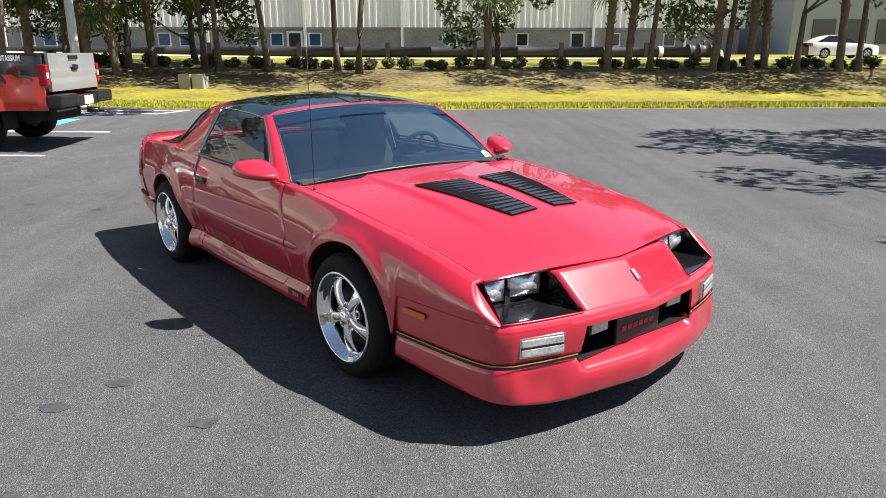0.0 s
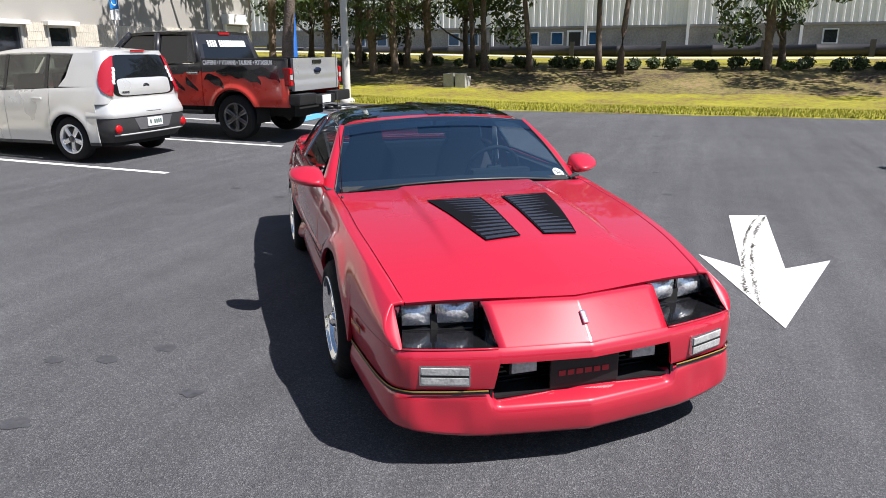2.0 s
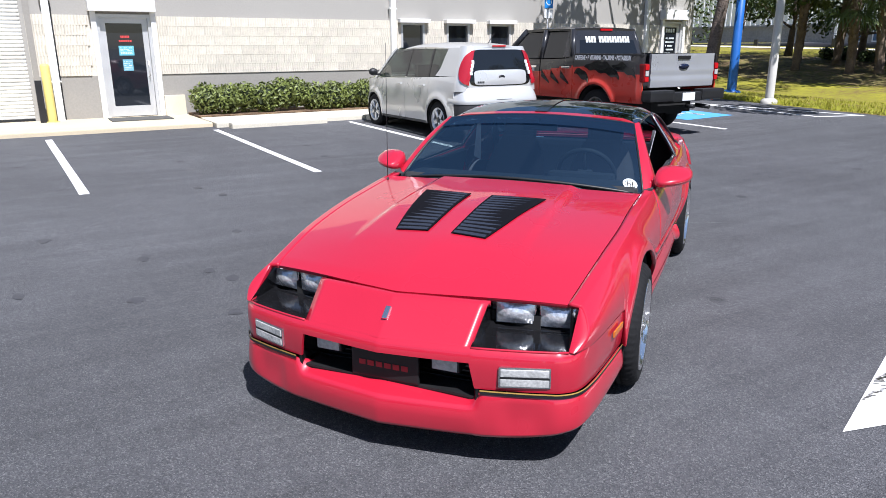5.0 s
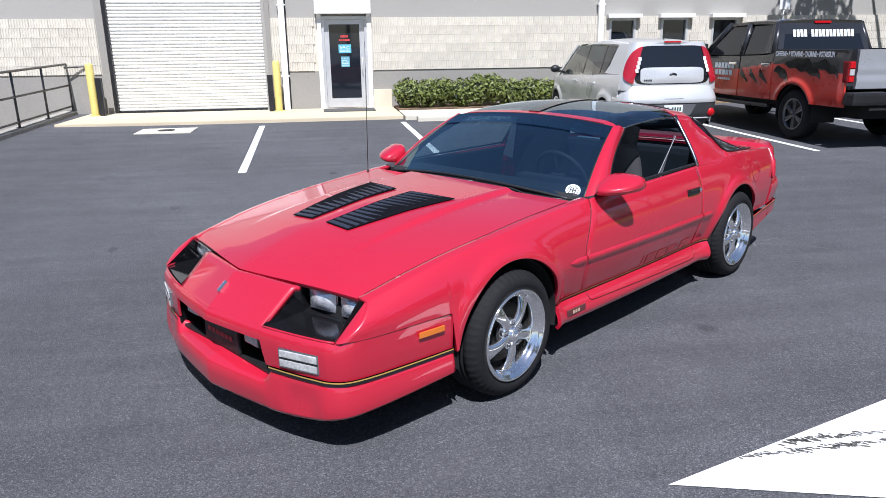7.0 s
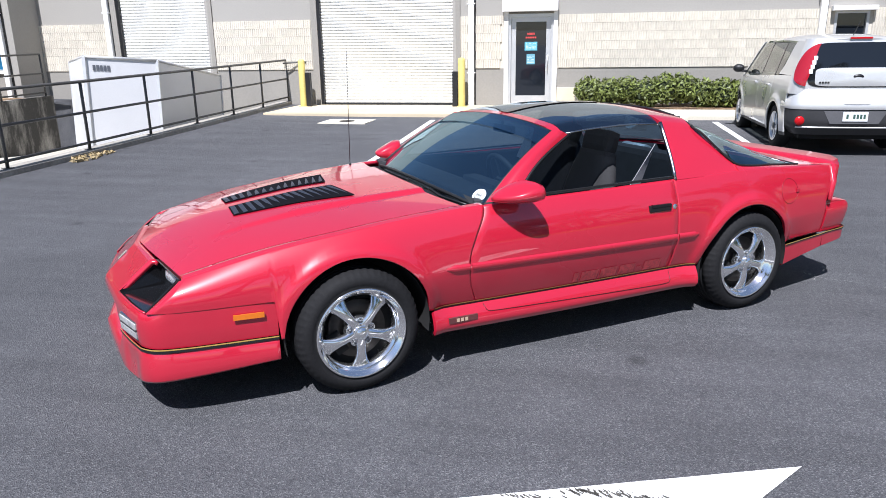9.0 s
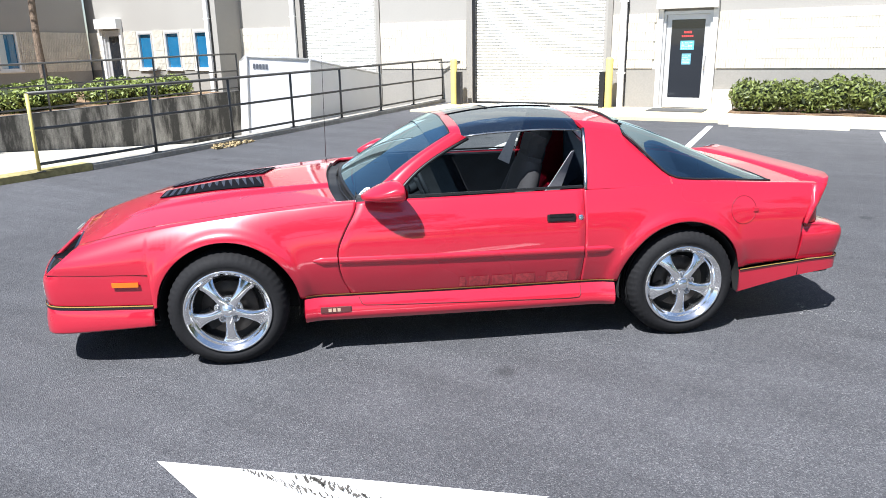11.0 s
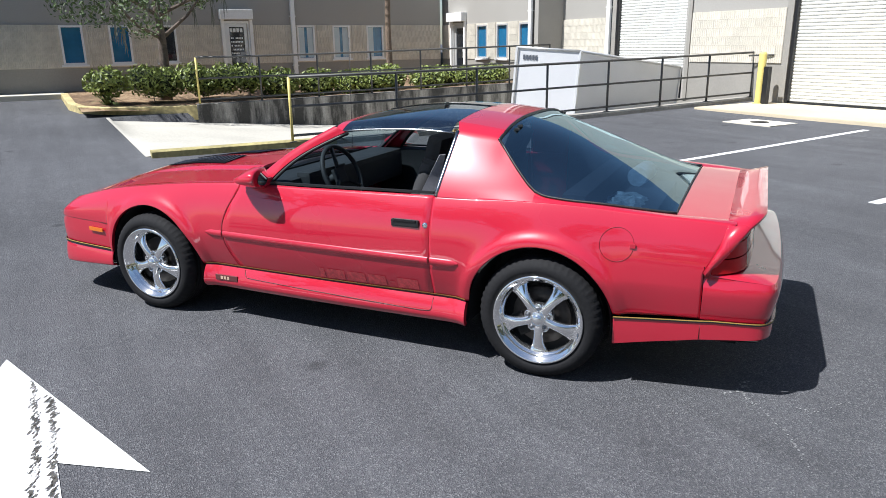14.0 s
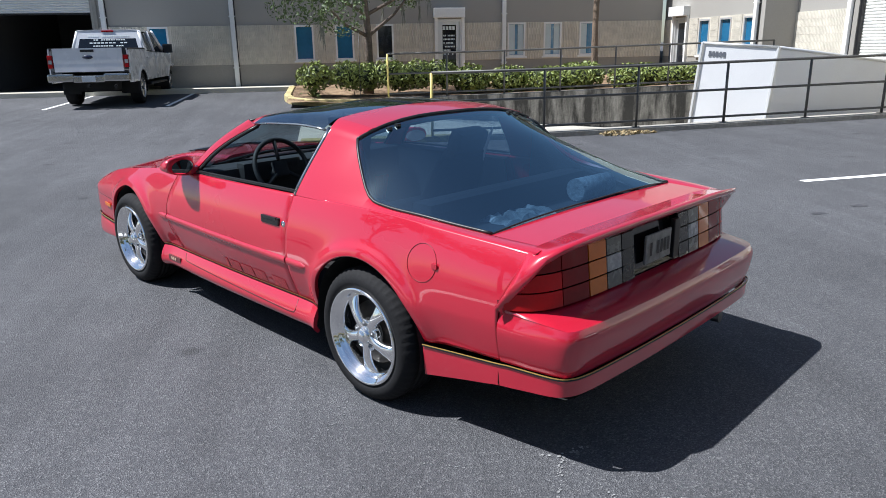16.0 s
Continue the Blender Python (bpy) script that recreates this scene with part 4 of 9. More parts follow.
def oak(x, y, h, r, seed, label="slender street oak with dark bark and airy crown", spread=1.0, count=2600, leaf=0.15, lean=0.0, trunk=0.17, low=0.45, moss=0):
    """A tapered, slightly bent trunk with limbs and a gappy crown."""
    rnd = random.Random(seed)
    z = ground_z(x, y)
    t = thing("oak_tree", label, "tree", Matrix.Translation((x, y, z)), "oak trees")
    bm = bmesh.new()
    bend = [(lean * k * k * 1.5 + 0.08 * math.sin(k * 4 + seed), 0.08 * math.cos(k * 3 + seed), h * 0.75 * k) for k in lin(0, 1, 8)]
    tube(bm, bend, [trunk * 1.35] + [trunk * (1 - 0.55 * k) for k in lin(0.1, 1, 7)], 9)
    part("trunk", bm, BARK, t)
    blobs = []
    for i in range(7):
        k = rnd.uniform(low, 0.98)
        p = Vector(bend[int(k * 7)])
        a = i * 0.9 + rnd.uniform(-0.3, 0.3)
        q = p + Vector((math.cos(a) * r * spread * 0.8, math.sin(a) * r * spread * 0.8, h * rnd.uniform(0.10, 0.32)))
        g = bmesh.new()
        mid = p.lerp(q, 0.5) + Vector((0, 0, -0.15))
        tube(g, [p, mid, q], trunk * 0.42, 6, r1=0.02)
        part("limb", g, BARK, t)
        for m_ in range(3):
            c = q + Vector((rnd.gauss(0, 0.4 * r), rnd.gauss(0, 0.4 * r), rnd.gauss(0, 0.22 * r)))
            blobs.append((c.x, c.y, c.z, r * rnd.uniform(0.25, 0.48), r * rnd.uniform(0.25, 0.48), r * rnd.uniform(0.18, 0.32)))
    lm = leaf_mass("crown", blobs, count, leaf, LEAF, seed)
    lm.parent = t
    if moss:
        g = bmesh.new()
        for i in range(moss):
            bx, by, bz, rx, ry, rz = rnd.choice(blobs)
            px, py, pz = bx + rnd.uniform(-rx, rx), by + rnd.uniform(-ry, ry), bz - rz * 0.5
            for k in range(9):
                L = rnd.uniform(0.25, 0.75)
                ox, oy, w_ = rnd.gauss(0, 0.05), rnd.gauss(0, 0.05), rnd.uniform(0.008, 0.02)
                a = rnd.uniform(0, 3.14)
                ex, ey = w_ * math.cos(a), w_ * math.sin(a)
                pts = [(px + ox * q + rnd.gauss(0, 0.012), py + oy * q + rnd.gauss(0, 0.012), pz - L * q) for q in (0.2, 0.5, 0.8, 1.0)]
                for (p, q), (w0, w1) in zip(zip(pts, pts[1:]), ((1, 0.9), (0.9, 0.6), (0.6, 0.1))):
                    g.faces.new([g.verts.new(v) for v in ((p[0] - ex * w0, p[1] - ey * w0, p[2]), (p[0] + ex * w0, p[1] + ey * w0, p[2]), (q[0] + ex * w1, q[1] + ey * w1, q[2]), (q[0] - ex * w1, q[1] - ey * w1, q[2]))])
        part("hanging_moss", g, mat("grey_moss", (0.17, 0.175, 0.14), 0.95, var=0.2, scale=8, fine=40, island=0.3), t, "pale grey hanging moss")
    return t


def palm(x, y, h, seed, frond=1.9, skirt=True):
    rnd = random.Random(seed)
    z = ground_z(x, y)
    t = thing("palm_tree", "cabbage palm with rough brown trunk and drooping fan fronds", "tree", Matrix.Translation((x, y, z)), "palm trees")
    bm = bmesh.new()
    pts = [(0.12 * math.sin(k * 2 + seed), 0.1 * math.cos(k * 2.4 + seed), h * k) for k in lin(0, 1, 14)]
    tube(bm, pts, [0.24] + [0.17 + 0.03 * (i % 2) for i in range(13)], 9)
    for i in range(30):
        k = 0.45 + 0.55 * i / 30
        a = i * 2.4
        c = Vector((0.12 * math.sin(k * 2 + seed), 0.1 * math.cos(k * 2.4 + seed), h * k))
        d = Vector((math.cos(a), math.sin(a), 0))
        tube(bm, [c + d * 0.13, c + d * 0.28 + Vector((0, 0, 0.16))], 0.045, 5, r1=0.02)
    part("trunk", bm, PALM_BARK, t)
    top = Vector((0.12 * math.sin(2 + seed), 0.1 * math.cos(2.4 + seed), h))
    for i in range(22):
        g = bmesh.new()
        a, el = i * 2.399, rnd.uniform(-0.75, 1.1)
        d = Vector((math.cos(a) * math.cos(el), math.sin(a) * math.cos(el), math.sin(el)))
        s = d.cross(Vector((0, 0, 1))).normalized()
        up = s.cross(d)
        hub = top + d * frond * 0.45
        tube(g, [top, hub], 0.018, 5)
        for j in range(15):
            w = (j - 7) / 7 * 1.5
            e = d * math.cos(w) + s * math.sin(w)
            L = frond * rnd.uniform(0.5, 0.62) * (1 - 0.25 * abs(w) / 1.5)
            q1 = hub + e * L * 0.6 + up * 0.05
            q2 = hub + e * L + Vector((0, 0, -0.35 * L * (0.6 + abs(w) * 0.3)))
            pw = e.cross(up).normalized() * 0.035
            g.faces.new([g.verts.new(v) for v in (hub, q1 - pw, q2, q1 + pw)])
        part("frond", g, PALM_LEAF, t)
    return t


for i, (x, h, r, lean) in enumerate(((-12.4, 8.5, 2.6, 0.1), (-9.2, 9, 2.4, -0.3), (-8.36, 9, 2.4, 0.2), (-6.2, 8.5, 2.6, -0.5), (-3.0, 9, 2.2, -0.2), (-1.9, 9, 2.2, 0.3), (11.7, 9, 2.3, 0.2), (15.5, 9, 2.4, 0.2), (18.4, 8.5, 2.6, 0.4), (21.7, 9, 2.4, 0.2), (26, 9, 2.8, 0.0), (30.5, 8.5, 2.6, 0.2))):
    oak(x, 33.2 + 0.5 * math.sin(i * 2.1), h, r * 1.35, 100 + i, lean=lean, trunk=0.15, low=0.45 if i in (0, 3, 8) else 0.74, spread=1.45, count=5200)
for i, (x, y, h) in enumerate(((-15.9, 31.4, 3.6), (-13.5, 31.3, 3.0), (-12.5, 31.7, 3.3), (-11.6, 34.2, 4.2), (4.2, 34.4, 3.6), (9.9, 33.8, 4.0), (11.0, 34.3, 4.4), (14.75, 33.4, 4.5), (16.6, 33.8, 4.6), (17.6, 34.3, 4.2), (20.9, 33.3, 6.5), (-18.6, 31.0, 4.6), (-21.5, 33.0, 4.4))):
    palm(x, y, h, 50 + i)
for i, (x, y, h, r) in enumerate(((4.8, 36.5, 5.5, 2.2), (-10.5, 37.0, 5.0, 2.5), (-15.5, 36.0, 5.5, 2.6), (16.8, 37.5, 6.0, 2.6), (-20, 37, 6.5, 3.0), (-25, 34, 7, 3.2), (-30, 33, 7, 3.2))):
    oak(x, y, h, r, 140 + i, "broad dark green tree behind the road verge", low=0.3, count=3000)
oak(12.0, 9.3, 8.2, 3.0, 171, "broad oak casting shade on the asphalt", spread=1.1, count=5200, low=0.55, trunk=0.22)
oak(9.1, 4.6, 6.4, 1.0, 172, "small oak casting shade on the asphalt", spread=0.8, count=900, low=0.6, trunk=0.15)
oak(-1.3, -11.3, 5.2, 2.0, 173, "small mossy oak in the ramp planter", spread=1.15, count=11000, leaf=0.055, low=0.40, trunk=0.13, moss=34)
oak(-10.2, 18.7, 8.0, 3.0, 174, "leaning oak beside the striped truck", spread=1.4, count=8500, low=0.55, trunk=0.2, lean=0.4)
palm(-14.9, 33.1, 4.8, 80)


def slim_palm(x, y):
    t = thing("slim_palm", "slim bare-trunked palm in the ramp planter", "tree", Matrix.Translation((x, y, ground_z(x, y) + 0.1)))
    bm = bmesh.new()
    tube(bm, [(0.05 * math.sin(k * 5), 0.03 * math.cos(k * 4), 4.6 * k) for k in lin(0, 1, 9)], [0.12, 0.10, 0.10, 0.09, 0.09, 0.09, 0.10, 0.12, 0.10], 9)
    part("trunk", bm, PALM_BARK, t)
    for i in range(12):
        g = bmesh.new()
        a = i * 2.4
        d = Vector((math.cos(a), math.sin(a), 0))
        s = Vector((-d.y, d.x, 0))
        for j in range(14):
            k = 0.15 + j / 15
            c = Vector((0, 0, 4.6)) + d * 1.5 * k + Vector((0, 0, 0.9 * k - 1.3 * k * k))
            for sg in (-1, 1):
                e = c + s * sg * 0.38 + d * 0.14 + Vector((0, 0, -0.15))
                g.faces.new([g.verts.new(v) for v in (c, c + d * 0.05, e, c - d * 0.01)][:4])
        part("frond", g, PALM_LEAF, t)


slim_palm(-8.5, -12.6)


def small_shrub(x, y, seed, r):
    rnd = random.Random(seed)
    z = ground_z(x, y)
    bl = [(x + rnd.uniform(-0.25, 0.25) * r, y + rnd.uniform(-0.2, 0.2), z + 0.30 * r + rnd.uniform(0, 0.15), 0.34 * r, 0.34 * r, 0.28 * r) for _ in range(3)]
    bush("shrub", bl, 260, 0.09, seed, "small dark shrub in the mulch row", [(x, y, z)], LEAF, "shrubs under the trees")


for i in range(46):
    small_shrub(-16.5 + i * 0.93 + rnd.uniform(-0.25, 0.25), 34.4 + rnd.uniform(-0.3, 0.3), 300 + i, rnd.uniform(0.6, 1.05))

leaves = leaf_mass("leaf_heap", [(-5.05, -2.44, ground_z(-5.0, -2.4) + 0.03, 0.34, 0.12, 0.045), (-5.5, -2.48, ground_z(-5.5, -2.4) + 0.02, 0.26, 0.08, 0.03)], 260, 0.038, mat("dry_leaf", (0.36, 0.28, 0.15), 0.9, var=0.0, island=0.45), 777)
tagged(leaves, "small heap of dry straw-coloured leaves by the ramp kerb", "leaves")

# ---- far side: culvert, pipeline, warehouse ----
t = thing("drain_headwall", "grey concrete drain headwall in the grassy ditch", "headwall")
z = ground_z(-8.4, 29.2)
for x0 in (-8.95, -8.42):
    bm = bmesh.new()
    box(bm, x0, x0 + 0.46, 28.9, 29.2, z - 0.2, z + 0.62, 0.03)
    part("slab", bm, mat("grey_concrete", (0.34, 0.34, 0.32), 0.9, var=0.25, scale=3, fine=30, bump=0.003), t)
bm = bmesh.new()
box(bm, -8.95, -7.95, 29.2, 29.7, z - 0.2, z + 0.5, 0.03)
part("slab", bm, mat("grey_concrete", (0.34, 0.34, 0.32), 0.9, var=0.25, scale=3, fine=30, bump=0.003), t)


def pipeline():
    t = thing("pipeline", "long dark steel pipeline on low supports beside the road", "pipeline")
    steel = mat("dark_pipe", (0.035, 0.033, 0.036), 0.55, var=0.3, scale=0.6, fine=9)
    z = ground_z(0, 50) + 0.42
    for i in range(12):
        x0 = -52 + i * 6
        bm = bmesh.new()
        lathe(bm, [(0.36, x0), (0.36, x0 + 5.9), (0.39, x0 + 5.9), (0.39, x0 + 6.0)], 18, "x", (0, 50, z))
        part("pipe_length", bm, steel, t)
        bm = bmesh.new()
        box(bm, x0 + 2.8, x0 + 3.1, 49.55, 49.68, z - 0.6, z + 0.62)
        part("support_post", bm, steel, t)
    # valve fitting at the pipe's end
    bm = bmesh.new()
    lathe(bm, [(0.375, 17.9), (0.375, 18.2), (0.37, 18.2)], 20, "x", (0, 50, z))
    part("end_band", bm, WHITE_PAINT, t, "white painted end band")
    bm = bmesh.new()
    lathe(bm, [(0.37, 20.0), (0.50, 20.0), (0.50, 20.14), (0.40, 20.14), (0.40, 20.7), (0.52, 20.7), (0.52, 20.85), (0.42, 20.85), (0.42, 21.5), (0.50, 21.5), (0.50, 21.6)], 22, "x", (0, 50, z + 0.06))
    fit_ = part("valve_body", bm, steel, t, "flanged dark valve body")
    bm = bmesh.new()
    tube(bm, [(21.5, 50, z + 0.06), (21.9, 50, z + 0.04), (22.2, 50, z - 0.16), (22.3, 50, z - 0.6)], 0.42, 14)
    part("elbow", bm, mat("pale_elbow", (0.42, 0.40, 0.36), 0.6, var=0.2), fit_, "pale elbow turning down")
    bm = bmesh.new()
    tube(bm, [(21.15, 50, z + 0.4), (21.15, 50, z + 0.75)], 0.07, 8)
    tube(bm, [(20.9, 50, z + 0.75), (21.4, 50, z + 0.75)], 0.035, 8)
    part("valve_handle", bm, steel, fit_)


pipeline()


def far_warehouse():
    y, zb = 70.0, ground_z(0, 70) - 0.3
    t = thing("warehouse", "long pale metal warehouse with ribbed upper wall and block base", "warehouse")
    bm = bmesh.new()
    box(bm, -75, 33, y, y + 20, zb, 3.75)
    part("base_wall", bm, mat("far_block", (0.30, 0.28, 0.25), 0.9, var=0.3, scale=0.6, fine=6), t, "grey block base wall")
    prof = []
    x = -75.0
    while x < 33:
        prof += [(x, 0.0), (x + 0.34, 0.0), (x + 0.40, -0.09), (x + 0.56, -0.09)]
        x += 0.62
    bm = bmesh.new()
    grid(bm, lambda k, z: (prof[k][0], y - 0.06 + prof[k][1], z), range(len(prof)), (3.7, 10.5), smooth=False)
    part("ribbed_wall", bm, mat("far_metal", (0.80, 0.80, 0.80), 0.5, var=0.05, scale=0.3), t, "pale ribbed metal cladding")
    bm = bmesh.new()
    box(bm, -75, 33, y - 0.16, y - 0.02, 3.55, 3.75)
    part("ledge", bm, mat("ledge_grey", (0.2, 0.2, 0.2), 0.7), t)
    bm = bmesh.new()
    box(bm, -75, 33, y + 0.1, y + 20, 10.3, 10.6)
    part("roof", bm, mat("roof_membrane", (0.5, 0.5, 0.48), 0.8), t)
    for x in (-37, -27.5, -18.4, -9.3, -0.1, 9.2, 18.4, 27.5):
        bm = bmesh.new()
        box(bm, x - 0.12, x + 0.12, y - 0.32, y - 0.17, zb + 0.3, 10.4)
        part("downpipe", bm, WHITE_PAINT, t)
    for x in (-35, -33, -30.5, -22.5, -20.5, -14.4, -12.0, -9.0 + 0.9 - 0.3, 4.6, 11.5, 20.5, 26):
        win = bmesh.new()
        box(win, x - 0.62, x + 0.62, y - 0.09, y - 0.01, 2.0, 3.25)
        w = part("window", win, WHITE_PAINT, t)
        bm = bmesh.new()
        box(bm, x - 0.5, x + 0.5, y - 0.12, y - 0.095, 2.1, 3.15)
        part("pane", bm, mat("far_blue_glass", (0.015, 0.06, 0.13), 0.1, var=0.1, spec=0.6) if x < 0 else WINDOW_GLASS, w)
    for x in (-10.3, 16.9):
        d = bmesh.new()
        box(d, x - 0.75, x + 0.75, y - 0.10, y - 0.01, zb + 0.3, 3.4)
        dd = part("door", d, WHITE_PAINT, t, "white framed door")
        bm = bmesh.new()
        box(bm, x - 0.55, x + 0.55, y - 0.13, y - 0.105, zb + 0.45, 3.2)
        part("pane", bm, BLACK_TRIM, dd)
    t2 = thing("office_block", "blue-grey office block with a dark window band", "building")
    bm = bmesh.new()
    box(bm, 36, 80, 66, 84, zb, 8.5)
    part("wall", bm, mat("far_office", (0.34, 0.37, 0.42), 0.85, var=0.1, scale=0.4), t2)
    for x in lin(38, 72, 12):
        bm = bmesh.new()
        box(bm, x, x + 2.2, 65.9, 65.98, 2.2, 4.4)
        part("window", bm, WINDOW_GLASS, t2)
    bm = bmesh.new()
    box(bm, 35.5, 80, 65.5, 84, 8.5, 8.9)
    part("roof", bm, mat("roof_membrane", (0.5, 0.5, 0.48), 0.8), t2)


far_warehouse()


def pole(name, x, y, h, r, material, label, category):
    z = ground_z(x, y)
    t = thing(name, label, category, Matrix.Translation((x, y, z)))
    bm = bmesh.new()
    lathe(bm, [(r, 0.0), (r * 0.75, h), (0.0, h)], 14, "z")
    part("shaft", bm, material, t)
    bm = bmesh.new()
    lathe(bm, [(r * 1.9, 0.0), (r * 1.9, 0.08), (r * 1.2, 0.14)], 14, "z")
    part("base", bm, material, t)
    return t


lamp = pole("light_pole", -8.4, 18.9, 8.0, 0.115, mat("concrete_pole", (0.55, 0.53, 0.48), 0.8, var=0.1), "pale round concrete light pole at the lawn corner", "light pole")
bm = bmesh.new()
box(bm, -0.2, 0.6, -0.16, 0.16, 7.95, 8.1, 0.03)
part("lamp_head", bm, mat("lamp_bronze", (0.1, 0.09, 0.08), 0.5), lamp)
pole("blue_post", -12.4, 22.6, 6.0, 0.16, mat("blue_enamel", (0.02, 0.12, 0.42), 0.4), "bright blue round sign post by the trees", "post")


def parking_sign():
    t = thing("parking_sign", "blue accessible parking sign on a post by the wall", "sign", Matrix.Translation((-12.75, 14.7, ground_z(-12.75, 14.7))))
    bm = bmesh.new()
    tube(bm, [(0, 0, 0), (0, 0, 2.95)], 0.022)
    part("post", bm, mat("galvanised", (0.5, 0.5, 0.5), 0.4, metal=0.8), t)
    bm = bmesh.new()
    box(bm, 0.024, 0.03, -0.15, 0.15, 2.48, 2.95, 0.002)
    plate = part("sign_plate", bm, mat("sign_blue", (0.02, 0.2, 0.55), 0.4), t, "blue plate with a white wheelchair symbol")
    bm = bmesh.new()
    for y0, y1, z0, z1 in ((-0.02, 0.02, 2.72, 2.86), (-0.02, 0.09, 2.70, 2.74), (0.07, 0.10, 2.60, 2.72)):
        box(bm, 0.031, 0.034, y0, y1, z0, z1)
    lathe(bm, [(0.025, 0.031), (0.0, 0.034)], 10, "x", (0, 0.0, 2.90))
    for i in range(9):
        a = 1.8 + i * 0.42
        box(bm, 0.031, 0.034, -0.015 + 0.09 * math.cos(a), 0.015 + 0.09 * math.cos(a), 2.65 + 0.09 * math.sin(a), 2.68 + 0.09 * math.sin(a))
    part("symbol", bm, mat("white_ink", (0.7, 0.75, 0.75), 0.7), plate)
    bm = bmesh.new()
    box(bm, 0.024, 0.03, -0.15, 0.15, 2.22, 2.45, 0.002)
    part("lower_plate", bm, WHITE_PAINT, t, "small white notice plate")


parking_sign()


# ---- the red coupe ----
COUPE_AT = Matrix.Translation((0.522, 3.403, 0.0)) @ Matrix.Rotation(radians(-54.14), 4, "Z")
RED = mat("red_car_paint", (0.455, 0.012, 0.033), 0.31, metal=0.0, var=0.03, scale=1.5, fine=250, coat=1.0, spec=0.24)
RED.node_tree.nodes["Principled BSDF"].inputs["Coat IOR"].default_value = 1.8
CHROME = mat("polished_alloy", (0.95, 0.95, 0.95), 0.07, metal=0.97, var=0.0)
TYRE = mat("tyre_rubber", (0.011, 0.011, 0.012), 0.8, spec=0.25, var=0.25, scale=8, fine=70, bump=0.001)
BLACK_GLOSS = mat("gloss_black", (0.008, 0.008, 0.009), 0.12, var=0.0, coat=0.5)
CABIN = mat("charcoal_trim", (0.030, 0.032, 0.035), 0.7, var=0.2, scale=10, fine=120, bump=0.0008)
SEAT_CLOTH = mat("grey_seat_cloth", (0.028, 0.028, 0.030), 0.9, var=0.25, scale=12, fine=160, bump=0.001)
BOOT = mat("grey_boot_carpet", (0.055, 0.058, 0.062), 0.95, var=0.3, scale=9, fine=120, bump=0.002)
GOLD = mat("gold_stripe", (0.44, 0.28, 0.07), 0.4, var=0.05)
AMBER = mat("amber_lens", (0.62, 0.16, 0.012), 0.2, var=0.05, coat=0.4)
RED_LENS = mat("red_lens", (0.46, 0.008, 0.012), 0.25, var=0.08, coat=0.15, spec=0.2)
CLEAR_LENS = mat("frosted_lens", (0.42, 0.42, 0.41), 0.2, var=0.3, scale=25, fine=90, coat=0.5, bump=0.002)
DIM_RED = mat("deep_red_lens", (0.20, 0.006, 0.009), 0.25, var=0.1, coat=0.15, spec=0.2)
DARK_LENS = mat("dark_smoky_lens", (0.03, 0.032, 0.03), 0.25, var=0.2, scale=25, coat=0.2)
TAIL_CLEAR = mat("tail_clear_lens", (0.32, 0.33, 0.32), 0.25, var=0.25, scale=25, fine=60, coat=0.2)
SMOKE_LENS = mat("smoky_lens", (0.13, 0.135, 0.12), 0.25, var=0.25, scale=25, fine=60, coat=0.2)


def glass_mat(name, tint, f0=0.08, rough=0.0, sheen=(0.9, 0.9, 0.9)):
    """Thin car glass: see-through, with a mirror-like face that grows stronger at a slant."""
    m = bpy.data.materials.new(name)
    m.use_nodes = True
    nt = m.node_tree
    nt.nodes.remove(nt.nodes["Principled BSDF"])
    tr, gl, mix, lw, pw, ad = (nt.nodes.new("ShaderNode" + n) for n in ("BsdfTransparent", "BsdfGlossy", "MixShader", "LayerWeight", "Math", "Math"))
    tr.inputs[0].default_value = (*tint, 1)
    gl.inputs["Roughness"].default_value = rough
    gl.inputs["Color"].default_value = (*sheen, 1)
    lw.inputs[0].default_value = 0.5
    pw.operation, pw.inputs[1].default_value = "POWER", 4.5
    ad.operation, ad.inputs[1].default_value, ad.inputs[2].default_value = "MULTIPLY_ADD", 1 - f0, f0
    nt.links.new(lw.outputs["Facing"], pw.inputs[0])
    nt.links.new(pw.outputs[0], ad.inputs[0])
    nt.links.new(ad.outputs[0], mix.inputs[0])
    nt.links.new(tr.outputs[0], mix.inputs[1])
    nt.links.new(gl.outputs[0], mix.inputs[2])
    nt.links.new(mix.outputs[0], nt.nodes["Material Output"].inputs[0])
    return m


GLASS = glass_mat("windscreen_glass", (0.50, 0.62, 0.68), 0.29, sheen=(0.66, 0.90, 1.0))
SIDE_GLASS = glass_mat("door_glass", (0.70, 0.76, 0.76), 0.08)
TINT_GLASS = glass_mat("tinted_hatch_glass", (0.34, 0.46, 0.58), 0.28, sheen=(0.70, 0.92, 1.0))
ROOF_GLASS = glass_mat("tinted_roof_glass", (0.13, 0.15, 0.17), 0.24, sheen=(0.82, 0.92, 1.0))

